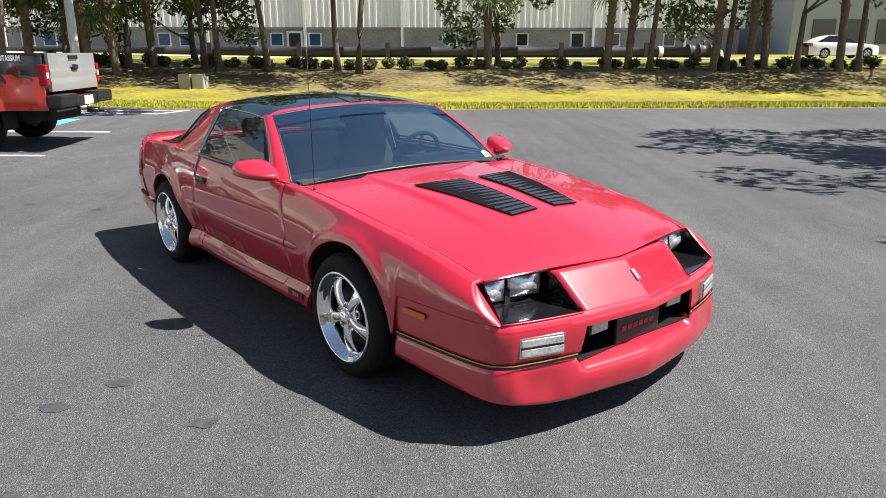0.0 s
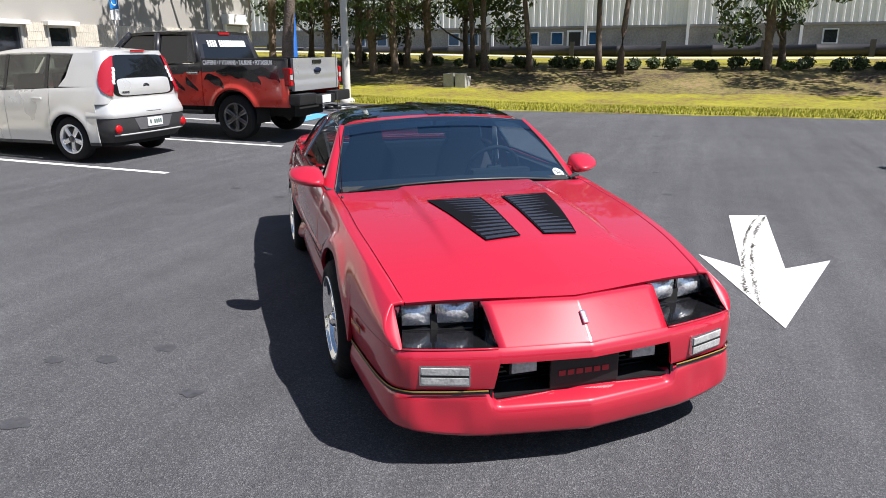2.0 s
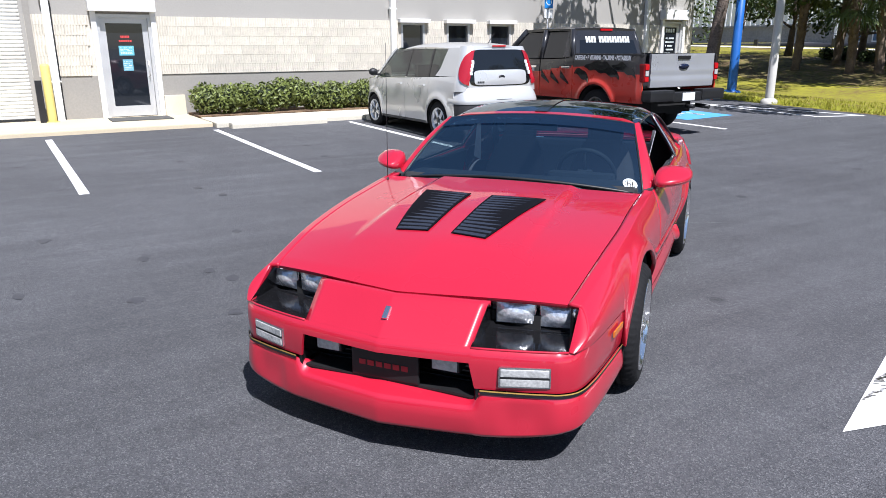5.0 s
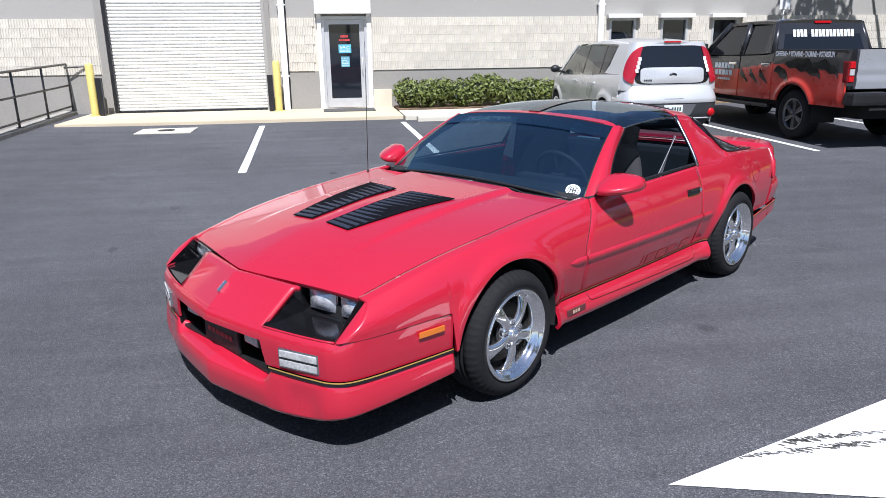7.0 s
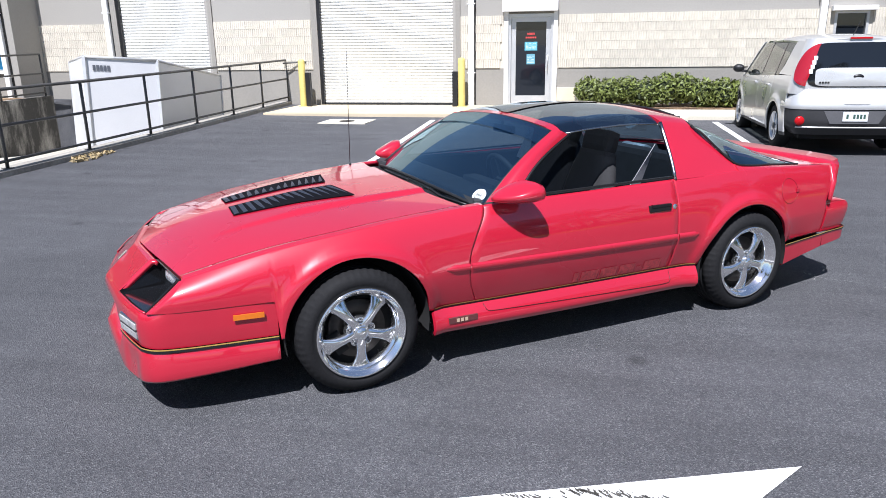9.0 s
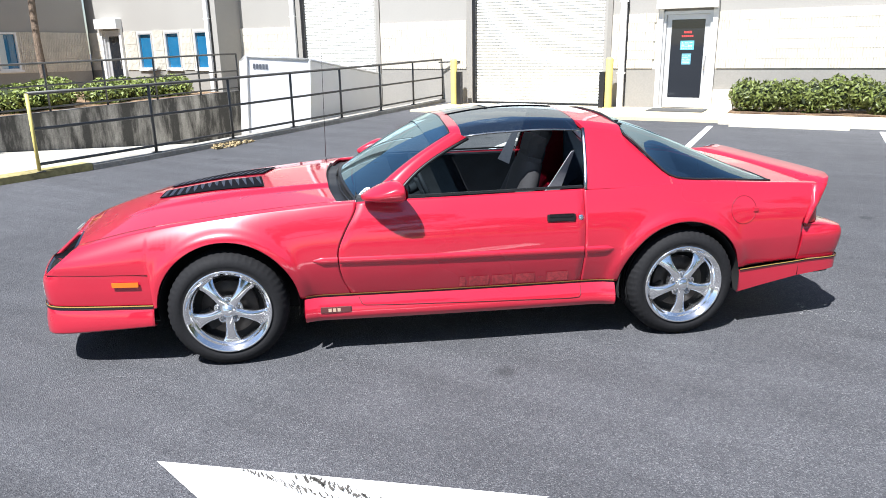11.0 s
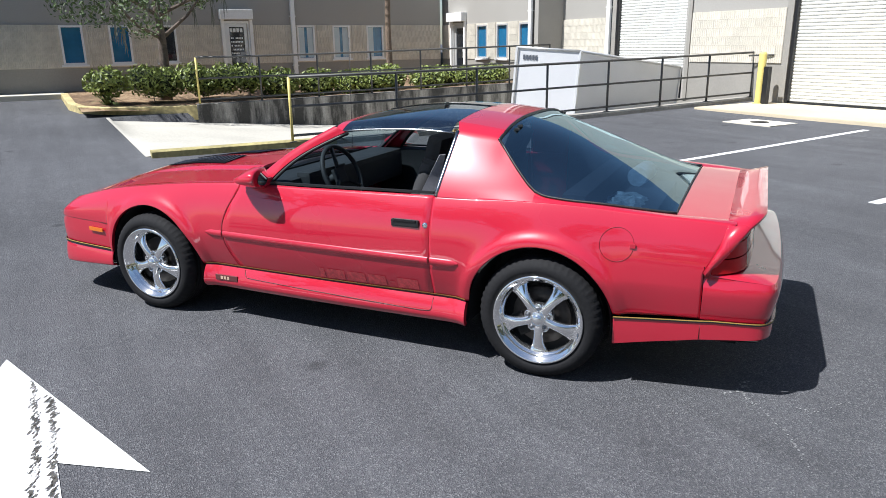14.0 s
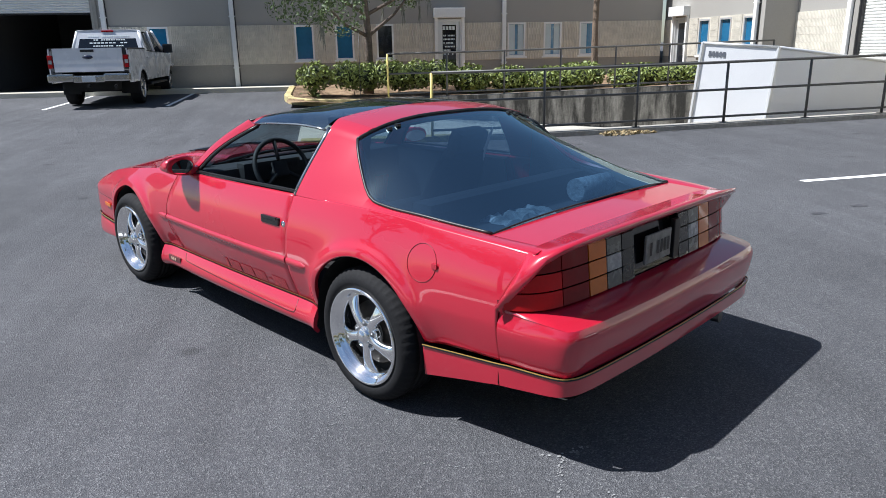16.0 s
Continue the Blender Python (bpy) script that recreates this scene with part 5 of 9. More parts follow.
c_w = smooth_table([(-3.5, 0.835), (-3.3, 0.862), (-3.0, 0.888), (-2.56, 0.912), (-2.0, 0.922), (-1.3, 0.928), (-0.7, 0.920), (-0.3, 0.908), (0.0, 0.902), (0.37, 0.882), (0.6, 0.860), (0.78, 0.838), (0.88, 0.816), (0.96, 0.778)])
c_zs = smooth_table([(-3.5, 0.842), (-3.25, 0.862), (-2.65, 0.892), (-2.0, 0.888), (-1.3, 0.878), (-0.7, 0.866), (-0.3, 0.836), (0.0, 0.804), (0.4, 0.748), (0.79, 0.660), (0.90, 0.630)])
c_zc = smooth_table([(-0.75, 0.892), (-0.4, 0.882), (0.0, 0.862), (0.35, 0.826), (0.57, 0.795), (0.8, 0.729), (0.93, 0.676)])
ARCHES = ((-0.005, 0.316, 0.376), (-2.555, 0.316, 0.372))


def c_y(x, z):
    """Half width of the coupe's flank at x and height z."""
    zs = c_zs(x)
    y = c_w(x)
    if z > 0.55:
        y -= 0.075 * max(0.0, (z - 0.55) / max(zs - 0.55, 0.05)) ** 2.6
    if z < 0.56:
        y -= 0.063 * ((0.56 - z) / 0.21) ** 1.35 * min(1.0, max(0.15, (0.36 - x) / 0.30)) * (1.0 - 0.4 * min(1.0, max(0.0, (-2.9 - x) / 0.3)))
    for cx, cz, r in ARCHES:
        d = math.hypot(x - cx, z - cz)
        if d < r + 0.2 and z > 0.3:
            y += 0.022 / (1 + math.exp((d - r - 0.052) / 0.011)) + 0.006 * math.exp(-(((d - r - 0.03) / 0.08) ** 2))
    return y


def c_top(x, y):
    zs, zc = c_zs(x), c_zc(x)
    ys = c_y(x, zs)
    k = min(abs(y) / ys, 1.0)
    z = zs + (zc - zs) * (1 - k ** (1.22 + 0.45 * min(1.0, max(0.0, (0.9 - x) / 0.6))))
    rise = 1 / (1 + math.exp((abs(y) - 0.425) / 0.007)) * min(1.0, max(0.0, (0.62 - x) / 0.5))
    return z + 0.017 * rise


def arch_bottom(x, floor):
    for cx, cz, r in ARCHES:
        if abs(x - cx) < r:
            return max(floor, cz + math.sqrt(r * r - (x - cx) ** 2))
    return floor


def arch_xs(x0, x1, n):
    """Columns from x0 down to x1, crowded at the ends of the wheel arches."""
    xs = set(lin(x0, x1, n))
    for cx, cz, r in ARCHES:
        xs |= {cx + r * math.cos(a) for a in lin(0, math.pi, 25)}
        xs |= {cx + r * 1.002, cx - r * 1.002}
    return sorted([x for x in xs if min(x0, x1) - 1e-6 <= x <= max(x0, x1) + 1e-6], reverse=True)


def plan(points, out=1):
    """A smooth curve through plan points, run by 0..1; out: the side that faces outwards."""
    n = len(points) - 1
    fx = smooth_table([(i / n, p[0]) for i, p in enumerate(points)])
    fy = smooth_table([(i / n, p[1]) for i, p in enumerate(points)])

    def f(s, off=0.0):
        x, y = fx(s), fy(s)
        e = 0.004
        dx, dy = fx(min(s + e, 1)) - fx(max(s - e, 0)), fy(min(s + e, 1)) - fy(max(s - e, 0))
        L = math.hypot(dx, dy) or 1
        nx, ny = out * dy / L, -out * dx / L
        return x + nx * off, y + ny * off

    return f


P_FRONT = plan([(1.126, 0), (1.103, 0.2), (1.075, 0.4), (1.037, 0.57), (1.005, 0.68), (0.980, 0.746), (0.922, 0.802), (0.80, 0.834), (0.6, 0.859), (0.392, 0.880)])
P_REAR = plan([(-3.662, 0), (-3.659, 0.3), (-3.650, 0.55), (-3.640, 0.70), (-3.622, 0.782), (-3.578, 0.822), (-3.46, 0.846), (-3.320, 0.862)], -1)
P_REARLOW = plan([(-3.647, 0), (-3.644, 0.3), (-3.636, 0.55), (-3.626, 0.70), (-3.606, 0.777), (-3.562, 0.815), (-3.44, 0.837), (-3.320, 0.852), (-3.12, 0.868), (-2.93, 0.884)], -1)
P_TAIL = plan([(-3.502, 0), (-3.500, 0.3), (-3.494, 0.5), (-3.484, 0.63), (-3.462, 0.735), (-3.412, 0.808), (-3.318, 0.862)], -1)


def both(f):
    """Builds f(side) for the left (1) and the right (-1)."""
    for sd in (1, -1):
        f(sd)


def coupe():
    c = thing("sports_coupe", "glossy red two-door sports coupe with black T-top roof", "car", COUPE_AT)

    def cover(name, curve, s0, s1, ns, prof, nz, material, lo=None, hi=None, label="", solid=0.012, parent=None, flush=None):
        """A cover on both sides of the middle, as one mesh."""
        fo = smooth_table(prof)
        bm = bmesh.new()
        ss = [-s for s in lin(s1, s0, ns)] + [s for s in lin(s0, s1, ns)][1 if s0 == 0 else 0:]

        def f(s, v):
            k = abs(s)
            a = prof[0][0] if lo is None else lo(k)
            b = prof[-1][0] if hi is None else hi(k)
            z = a + (b - a) * v
            x, y = curve(k, fo(z) * (1 if flush is None else flush(k, z)))
            return (x, math.copysign(y, s) if y > 1e-9 else 0.0, z)

        grid(bm, f, ss, lin(0, 1, nz))
        return part(name, bm, material, parent or c, label, solid=solid)

    # -- nose --
    def y_of(s):
        return P_FRONT(s)[1]

    def blend(s, a, b, y0=0.412):
        k = min(1, max(0, (y_of(s) - y0) / 0.014))
        return a + (b - a) * k

    OUTER = ((0.342, -0.012), (0.336, -0.002), (0.305, 0.004), (0.262, 0.010), (0.215, 0.013), (0.170, 0.012), (0.156, 0.006), (0.150, -0.030))
    INNER = ((0.312, -0.085), (0.306, -0.060), (0.286, -0.006), (0.270, 0.014), (0.225, 0.016), (0.172, 0.010), (0.157, 0.002), (0.150, -0.030))

    LOW = smooth_table([(0, 0.140), (0.25, 0.149), (0.45, 0.170), (0.6, 0.188), (0.8, 0.208), (1.0, 0.237)])

    def chin(s, j):
        k = abs(s)
        y = y_of(k)
        w = min(1.0, max(0.0, (y - 0.385) / 0.055))
        w = w * w * (3 - 2 * w)
        (zo, oo), (zi, oi) = OUTER[j], INNER[j]
        z, off = zi + (zo - zi) * w, oi + (oo - oi) * w
        if 2 <= j <= 5:
            off -= 0.012 * math.exp(-(((y - 0.60) / 0.085) ** 4)) * (1 if k < 0.6 else 0) * (0.4, 1, 1, 0.4)[j - 2]
        low = LOW(k)
        z = 0.342 - (0.342 - z) * (0.342 - low) / 0.192
        x, y = P_FRONT(k, off)
        return (x, math.copysign(y, s) if k > 1e-9 else 0.0, z)

    bm = bmesh.new()
    grid(bm, chin, [-q for q in lin(1, 0, 120)] + lin(0, 1, 120)[1:], range(8))
    part("air_dam", bm, RED, c, "red chin spoiler under the nose", solid=0.01, whole=True)
    bmp = cover("front_bumper", P_FRONT, 0, 1, 150, [(0.36, -0.006), (0.40, -0.002), (0.45, 0.0), (0.49, -0.003), (0.512, -0.011), (0.527, -0.025)], 14, RED, lo=lambda s: blend(s, 0.470, 0.360, 0.392), hi=lambda s: 0.527 + 0.001 * max(0.0, min(1.0, (s - 0.6) * 8)), label="red bumper cover", flush=lambda s, z: 1.0 if z < 0.47 else 1.0 - 0.96 * max(0.0, min(1.0, (s - 0.6) * 8)))
    for nm, z0, z1, m_, off in (("black_stripe", 0.341, 0.354, BLACK_TRIM, 0.003), ("gold_stripe", 0.354, 0.360, GOLD, 0.004)):
        for sd in (1, -1):
            bm = bmesh.new()
            grid(bm, lambda s, z: (P_FRONT(s, off)[0], sd * P_FRONT(s, off)[1], z), lin(0.242, 1, 34), (z0, z1))
            part(nm, bm, m_, bmp)
    # grille opening and its dark recess
    bm = bmesh.new()
    box(bm, 0.86, 0.90, -0.415, 0.415, 0.28, 0.49)
    box(bm, 0.88, 1.045, -0.415, 0.415, 0.270, 0.306)
    box(bm, 0.88, 1.06, -0.415, 0.415, 0.474, 0.490)
    box(bm, 0.88, 1.06, -0.425, -0.412, 0.28, 0.485)
    box(bm, 0.88, 1.06, 0.412, 0.425, 0.28, 0.485)
    for k in range(7):
        box(bm, 0.93, 0.945, -0.41, 0.41, 0.320 + 0.022 * k, 0.328 + 0.022 * k)
    gr = part("grille", bm, BLACK_GLOSS, c, "deep black lower grille opening")
    bm = bmesh.new()
    box(bm, 1.040, 1.056, -0.158, 0.158, 0.318, 0.452, 0.006)
    box(bm, 0.92, 1.05, -0.40, 0.40, 0.306, 0.316)
    part("name_plate", bm, BLACK_TRIM, gr, "black plate with small red marks")
    bm = bmesh.new()
    bars(bm, -0.12, 0.12, 0.370, 0.394, 6, lambda y, z: (1.0585, y, z), 0.24, 99)
    part("plate_marks", bm, mat("red_ink", (0.38, 0.02, 0.03), 0.5), gr)
    for sd in (1, -1):
        bm = bmesh.new()
        box(bm, 0.93, 1.048, sd * 0.275 - 0.062, sd * 0.275 + 0.062, 0.402, 0.466, 0.008)
        fl = part("fog_lamp", bm, BLACK_TRIM, gr)
        bm = bmesh.new()
        box(bm, 1.046, 1.056, sd * 0.275 - 0.055, sd * 0.275 + 0.055, 0.408, 0.460, 0.004)
        part("lens", bm, mat("fog_lens", (0.50, 0.51, 0.52), 0.18, metal=0.6, var=0.3, scale=25, fine=70, coat=0.6, bump=0.002), fl, "pale square lens")
        # bumper turn lamps
        tx, ty = P_FRONT(0.360)
        m_ = Matrix.Translation((tx - 0.010, sd * ty, -0.008)) @ Matrix.Rotation(sd * radians(18.5), 4, "Z")
        bm = bmesh.new()
        box(bm, -0.03, 0.014, -0.104, 0.104, 0.388, 0.478, 0.01, m_)
        tl = part("turn_lamp", bm, mat("chrome_bezel", (0.75, 0.75, 0.75), 0.18, metal=1.0), bmp, "wide rectangular lamp in a bright bezel")
        for z0, z1 in ((0.397, 0.428), (0.438, 0.469)):
            bm = bmesh.new()
            box(bm, 0.010, 0.018, -0.095, 0.095, z0, z1, 0.003, m_)
            part("lens", bm, CLEAR_LENS, tl)
        bm = bmesh.new()
        box(bm, 0.010, 0.0165, -0.098, 0.098, 0.429, 0.437, 0.0, m_)
        part("divider", bm, BLACK_TRIM, tl)

    def xh(y):
        return 0.926 - 0.142 * (abs(y) / 0.79) ** 1.2

    def y_to_s(y):
        lo_, hi_ = 0.0, 0.75
        for _ in range(24):
            mid = (lo_ + hi_) / 2
            if y_of(mid) < y:
                lo_ = mid
            else:
                hi_ = mid
        return lo_

    def front_x(y, off=-0.03):
        return P_FRONT(y_to_s(abs(y)), off)[0]

    bm = bmesh.new()

    def nose(y, v):
        k = abs(y) / 0.402
        y *= 0.962 + 0.044 * min(1, max(0, v))
        x0 = front_x(0, -0.024) * (1 - k) + front_x(0.402, -0.024) * k
        x1 = xh(0) * (1 - k) + xh(0.402) * k + 0.006
        z1 = c_top(xh(y), y) - 0.010
        if v < 0:
            return (x0 + 0.004, y, 0.520)
        if v > 1:
            return (x1 - 0.012, y, z1 - 0.012)
        g = v / 0.87 if v < 0.82 else min(1.0, 0.9425 + 0.0575 * (1 - ((1.0 - v) / 0.18) ** 3.5))
        return (x0 + (x1 - x0) * v, y, 0.5275 + (z1 - 0.5275) * g)

    grid(bm, nose, lin(-0.402, -0.006, 12) + [0.0] + lin(0.006, 0.402, 12), [-0.1, 0, 0.03, 0.1] + lin(0.2, 0.82, 8) + [0.86, 0.90, 0.95, 1.0, 1.1])
    np_ = part("nose_panel", bm, RED, c, "smooth red nose panel between the headlamps", solid=0.02)
    np_.modifiers.remove(np_.modifiers["crisp"])
    bm = bmesh.new()
    tx, tz = nose(0, 0.48)[0], nose(0, 0.48)[2]
    box(bm, -0.004, 0.010, -0.012, 0.012, -0.030, 0.030, 0.004, Matrix.Translation((tx, 0, tz)) @ Matrix.Rotation(radians(-50), 4, "Y"))
    part("emblem", bm, CHROME, np_, "small bright upright emblem")

    def headlamp(sd):
        ys = lin(0.388, 0.758, 9)
        tuck = lambda y: y - 0.036 * (y - 0.4) / 0.4
        bk = lambda y: xh(y) - 0.07
        bm = bmesh.new()
        rows = []
        for y in ys:
            x0, yt = front_x(y, -0.020), tuck(y)
            zt = c_top(xh(yt), yt) - 0.008
            rows.append([bm.verts.new((px, sd * py, pz)) for px, py, pz in ((x0, y, 0.529), (x0 - 0.02, y, 0.524), (bk(y) + 0.05, y, 0.535), (bk(y), yt, 0.56), (bk(y), yt, zt - 0.010), (xh(yt) + 0.004, yt, zt))])
        for a, b in zip(rows, rows[1:]):
            for j in range(5):
                bm.faces.new((a[j], a[j + 1], b[j + 1], b[j]))
        bm.faces.new(rows[0])
        bm.faces.new(rows[-1][::-1])
        hb = part("headlamp_bucket", bm, BLACK_GLOSS, c, "deep gloss black headlamp recess")
        for y0, y1 in ((0.412, 0.582), (0.590, 0.760)):
            ym = (y0 + y1) / 2
            m_ = Matrix.Translation((bk(ym) + 0.035, sd * ym, 0.0)) @ Matrix.Rotation(sd * radians(11), 4, "Z")
            zt = c_top(xh(ym), ym) - 0.016
            bm = bmesh.new()
            box(bm, -0.03, 0.0, -0.084, 0.084, zt - 0.100, zt, 0.006, m_)
            lp = part("headlamp", bm, mat("chrome_bezel", (0.75, 0.75, 0.75), 0.18, metal=1.0), hb, "square sealed-beam headlamp")
            bm = bmesh.new()
            grid(bm, lambda u, v: m_ @ Vector((0.004 + 0.026 * (1 - u * u) * (1 - v * v), u * 0.078, zt - 0.050 + v * 0.045)), lin(-1, 1, 7), lin(-1, 1, 7))
            part("lens", bm, mat("fluted_lens", (0.90, 0.92, 0.95), 0.16, metal=0.7, var=0.35, scale=18, fine=70, coat=0.6, bump=0.003), lp, "clear fluted glass lens")
        # red cheek closing the outer end
        bm = bmesh.new()
        rk = lambda z: 0.785 + max(0.0, 0.661 - z) * 1.22
        grid(bm, lambda z, u: (rk(z) - 0.002 + (0.006 * math.sin(math.pi * u) if u < 1 else -0.03), sd * (c_y(rk(z), z) - 0.002 - max(0.004, c_y(rk(z), z) - 0.758) * min(u, 1.0)), z), lin(0.5275, 0.655, 12), (0, 0.25, 0.5, 0.75, 0.99, 1.0))
        part("cheek", bm, RED, hb, solid=0.006)
        # painted rim round the recess
        bm = bmesh.new()
        pts = [(front_x(y, -0.024), sd * y, 0.527) for y in ys]
        tube(bm, pts, 0.005, 6)
        part("rim", bm, RED, hb)

    both(headlamp)

    # -- bonnet --
    def yh(x):
        return c_y(x, c_zs(x)) - 0.055

    bm = bmesh.new()

    def hood(u, w):
        y0 = w * 0.775
        xf, xb = xh(y0), -0.530 - 0.075 * (y0 / 0.78) ** 2
        x = xf + (xb - xf) * u
        y = w * yh(min(x, 0.83)) * 1.0
        z = c_top(min(x, 0.96), y)
        if u < 0.02:
            z -= 0.006
        return (x, y, z)

    grid(bm, hood, [0, 0.01] + lin(0.03, 1, 40), lin(-1, 1, 121))
    bonnet = part("bonnet", bm, RED, c, "long red bonnet with two black louvre panels", solid=0.018)

    def louvre(sd):
        def edge(x):
            return sd * 0.060, sd * (0.222 + 0.123 * (max(0.0, 0.50 - x) / 0.62) ** 0.85)

        bm = bmesh.new()

        def f(u, v):
            x = 0.462 - (0.585 + 0.050 * v) * u
            a, b = edge(x)
            y = a + (b - a) * v
            return (x, y, c_top(x, y) + 0.004)

        grid(bm, f, lin(0, 1, 14), lin(0, 1, 6))
        lv = part("louvre_panel", bm, mat("louvre_black", (0.004, 0.004, 0.006), 0.9, spec=0.1, var=0.15), bonnet, "black slatted bonnet louvre", solid=-0.003)
        for i in range(14):
            x = 0.442 - i * 0.0415
            a, b = edge(x)
            g = bmesh.new()

            def s(u, v):
                y = a + (b - a) * (0.05 + 0.90 * v)
                px, pz = ((0.013, 0.0050), (0.008, 0.0070), (-0.008, 0.0105), (-0.012, 0.0100), (-0.012, 0.0045))[u]
                return (x + px - 0.05 * v * i / 13, y, c_top(x, y) + pz)

            grid(g, s, range(5), lin(0, 1, 5), smooth=False)
            part("slat", g, mat("slat_black", (0.024, 0.029, 0.043), 0.42, var=0.1, spec=0.3), lv)

    both(louvre)
    # cowl and wipers
    bm = bmesh.new()
    grid(bm, lambda u, y: (-0.525 - 0.085 * (y / 0.78) ** 2 - 0.16 * u, y, c_top(-0.53, y * 0.95) - 0.025 - 0.012 * u), lin(0, 1, 3), lin(-0.79, 0.79, 21))
    part("cowl_vent", bm, BLACK_TRIM, c, "black cowl panel under the windscreen")
    for y0, y1 in ((0.30, 0.72), (-0.38, 0.10)):
        bm = bmesh.new()
        pts = [(-0.575 - 0.095 * (y / 0.78) ** 2 - 0.02, y, c_top(-0.55, y) - 0.022 + 0.004 * k) for k, y in zip(lin(0, 1, 6), lin(y0, y1, 6))]
        tube(bm, pts, 0.006, 6)
        tube(bm, [(p[0] - 0.03, p[1] - 0.04, p[2] + 0.008) for p in pts[1:]], 0.006, 6)
        part("wiper", bm, BLACK_TRIM, c)

    # -- flanks --
    Z_SK = 0.345

    SEAM = smooth_table([(0.30, -0.672), (0.36, -0.655), (0.45, -0.618), (0.55, -0.600), (0.63, -0.606), (0.72, -0.645), (0.83, -0.705), (0.90, -0.712)])

    def door_edge(x, z):
        """Bends the columns near the door's front edge on to the curved seam."""
        shift = SEAM(z) + 0.70
        if x > -0.70:
            return x + shift * max(0.0, (-0.44 - x) / 0.26)
        return x + shift * max(0.0, 1 - (-0.70 - x) / 0.5)

    def flank(name, x0, x1, n, floor, sd, label="", parent=None, top=True, ext=None):
        xs = arch_xs(x0, x1, n)
        bm = bmesh.new()

        def f(x, v):
            zb, zt = arch_bottom(x, floor(x)), c_zs(x)
            if v <= 1:
                z = zb + (zt - zb) * v
                x = door_edge(x, z)
                return (x, sd * c_y(x, z), z)
            x = door_edge(x, zt)
            y = c_y(x, zt) + (yh(x) + 0.004 - c_y(x, zt)) * (v - 1)
            return (x, sd * y, c_top(x, y))

        vs = lin(0, 1, 42) + ([1.12, 1.3, 1.5, 1.75, 2.0] if top else [])
        grid(bm, f, xs, vs)
        if ext:
            x1_, floor1, raked = ext

            def e(u, v):
                xa = xs[0] if x1_ > 0 else xs[-1]
                xt = xa + (x1_ - xa) * u
                zt = c_zs(xt)
                if v <= 1:
                    z = floor1 + (zt - floor1) * v
                    x = xa + (raked(z) - xa) * u
                    return (x, sd * c_y(x, z), z)
                y = c_y(xt, zt) + (yh(xt) + 0.004 - c_y(xt, zt)) * (v - 1)
                return (xt, sd * y, c_top(xt, y))

            grid(bm, e, lin(0, 1, 10), vs)
        return part(name, bm, RED, parent or c, label, solid=0.02, merge=0.0004, whole=True)

    def side(sd):
        fe = flank("front_fender", 0.66, -0.698, 90, lambda x: 0.5275 if x > 0.3925 else Z_SK, sd, "red front fender with a flared wheel arch", ext=(0.785, 0.5275, lambda z: 0.785 + max(0.0, 0.661 - z) * 1.22))
        dr = flank("door", -0.702, -1.968, 30, lambda x: 0.30, sd, "long red door with a body-side moulding", top=False)
        qp = flank("quarter_panel", -1.972, -3.20, 90, lambda x: Z_SK if x > -2.3 else 0.378 + 0.085 * (-x - 2.93), sd, "red rear quarter with a flared wheel arch", top=False, ext=(-3.435, 0.401, lambda z: -3.316 - max(0.0, z - 0.625) * 0.52))
        # inner door and belt
        bm = bmesh.new()
        grid(bm, lambda x, z: (x, sd * (c_y(x, z) - 0.07 if z < 0.87 else c_y(x, 0.86) - 0.012), z), lin(-0.72, -1.96, 8), (0.35, 0.6, 0.86, 0.875))
        part("door_trim", bm, CABIN, dr, "charcoal inner door trim", solid=0.01)
        bm = bmesh.new()
        grid(bm, lambda x, v: (x, sd * (c_y(x, c_zs(x)) - 0.002 - 0.018 * v), c_zs(x) + 0.006), lin(-0.90, -1.97, 10), (0, 1))
        part("belt_seal", bm, BLACK_TRIM, dr, solid=-0.012)
        # moulding in three lengths
        for x0, x1, pr in ((-0.465, -0.596, fe), (-0.606, -1.964, dr), (-1.978, -2.135, qp)):
            g = bmesh.new()

            def mo(x, u):
                o, z = ((0.001, -0.021), (0.007, -0.015), (0.010, 0.0), (0.009, 0.012), (0.001, 0.019))[u]
                k = min(1, max(0.15, (-0.45 - x) / 0.06), max(0.15, (x + 2.15) / 0.05))
                zz = 0.566 - 0.012 * (-x - 0.5) / 1.6
                return (x, sd * (c_y(x, zz) + o * k), zz + z * k)

            grid(g, mo, lin(x0, x1, 12), range(5))
            part("moulding", g, RED, pr)
        # skirt and stripes
        g = bmesh.new()

        def sk(x, v):
            z = 0.338 - 0.132 * v
            o = 0.006 + 0.033 * math.sin(min(v * 1.5, 1) * math.pi / 2) - 0.03 * max(0, v - 0.82) / 0.18 * 0.8
            return (x, sd * (c_y(x, 0.338) + o), z)

        grid(g, sk, lin(-0.405, -2.165, 30), lin(0, 1, 9))
        s_ = part("side_skirt", g, RED, c, "red lower side skirt with a pinstripe", solid=0.02)
        for nm, z0, z1, m_ in (("black_stripe", 0.338, 0.349, BLACK_TRIM), ("gold_stripe", 0.350, 0.356, GOLD)):
            g = bmesh.new()
            grid(g, lambda x, z: (x, sd * (c_y(x, z) + 0.0035), z), lin(-0.41, -2.16, 30), (z0, z1))
            part(nm, g, m_, s_)
        # the door's lower edge runs down into the skirt
        g = bmesh.new()
        low = [sk(-0.70, 0.06), sk(-0.715, 0.30), sk(-0.73, 0.36)] + [sk(x, 0.37 + 0.22 * (-0.73 - x) / 1.2) for x in lin(-0.80, -1.90, 12)] + [sk(-1.955, 0.56), sk(-1.967, 0.45), sk(-1.968, 0.06)]
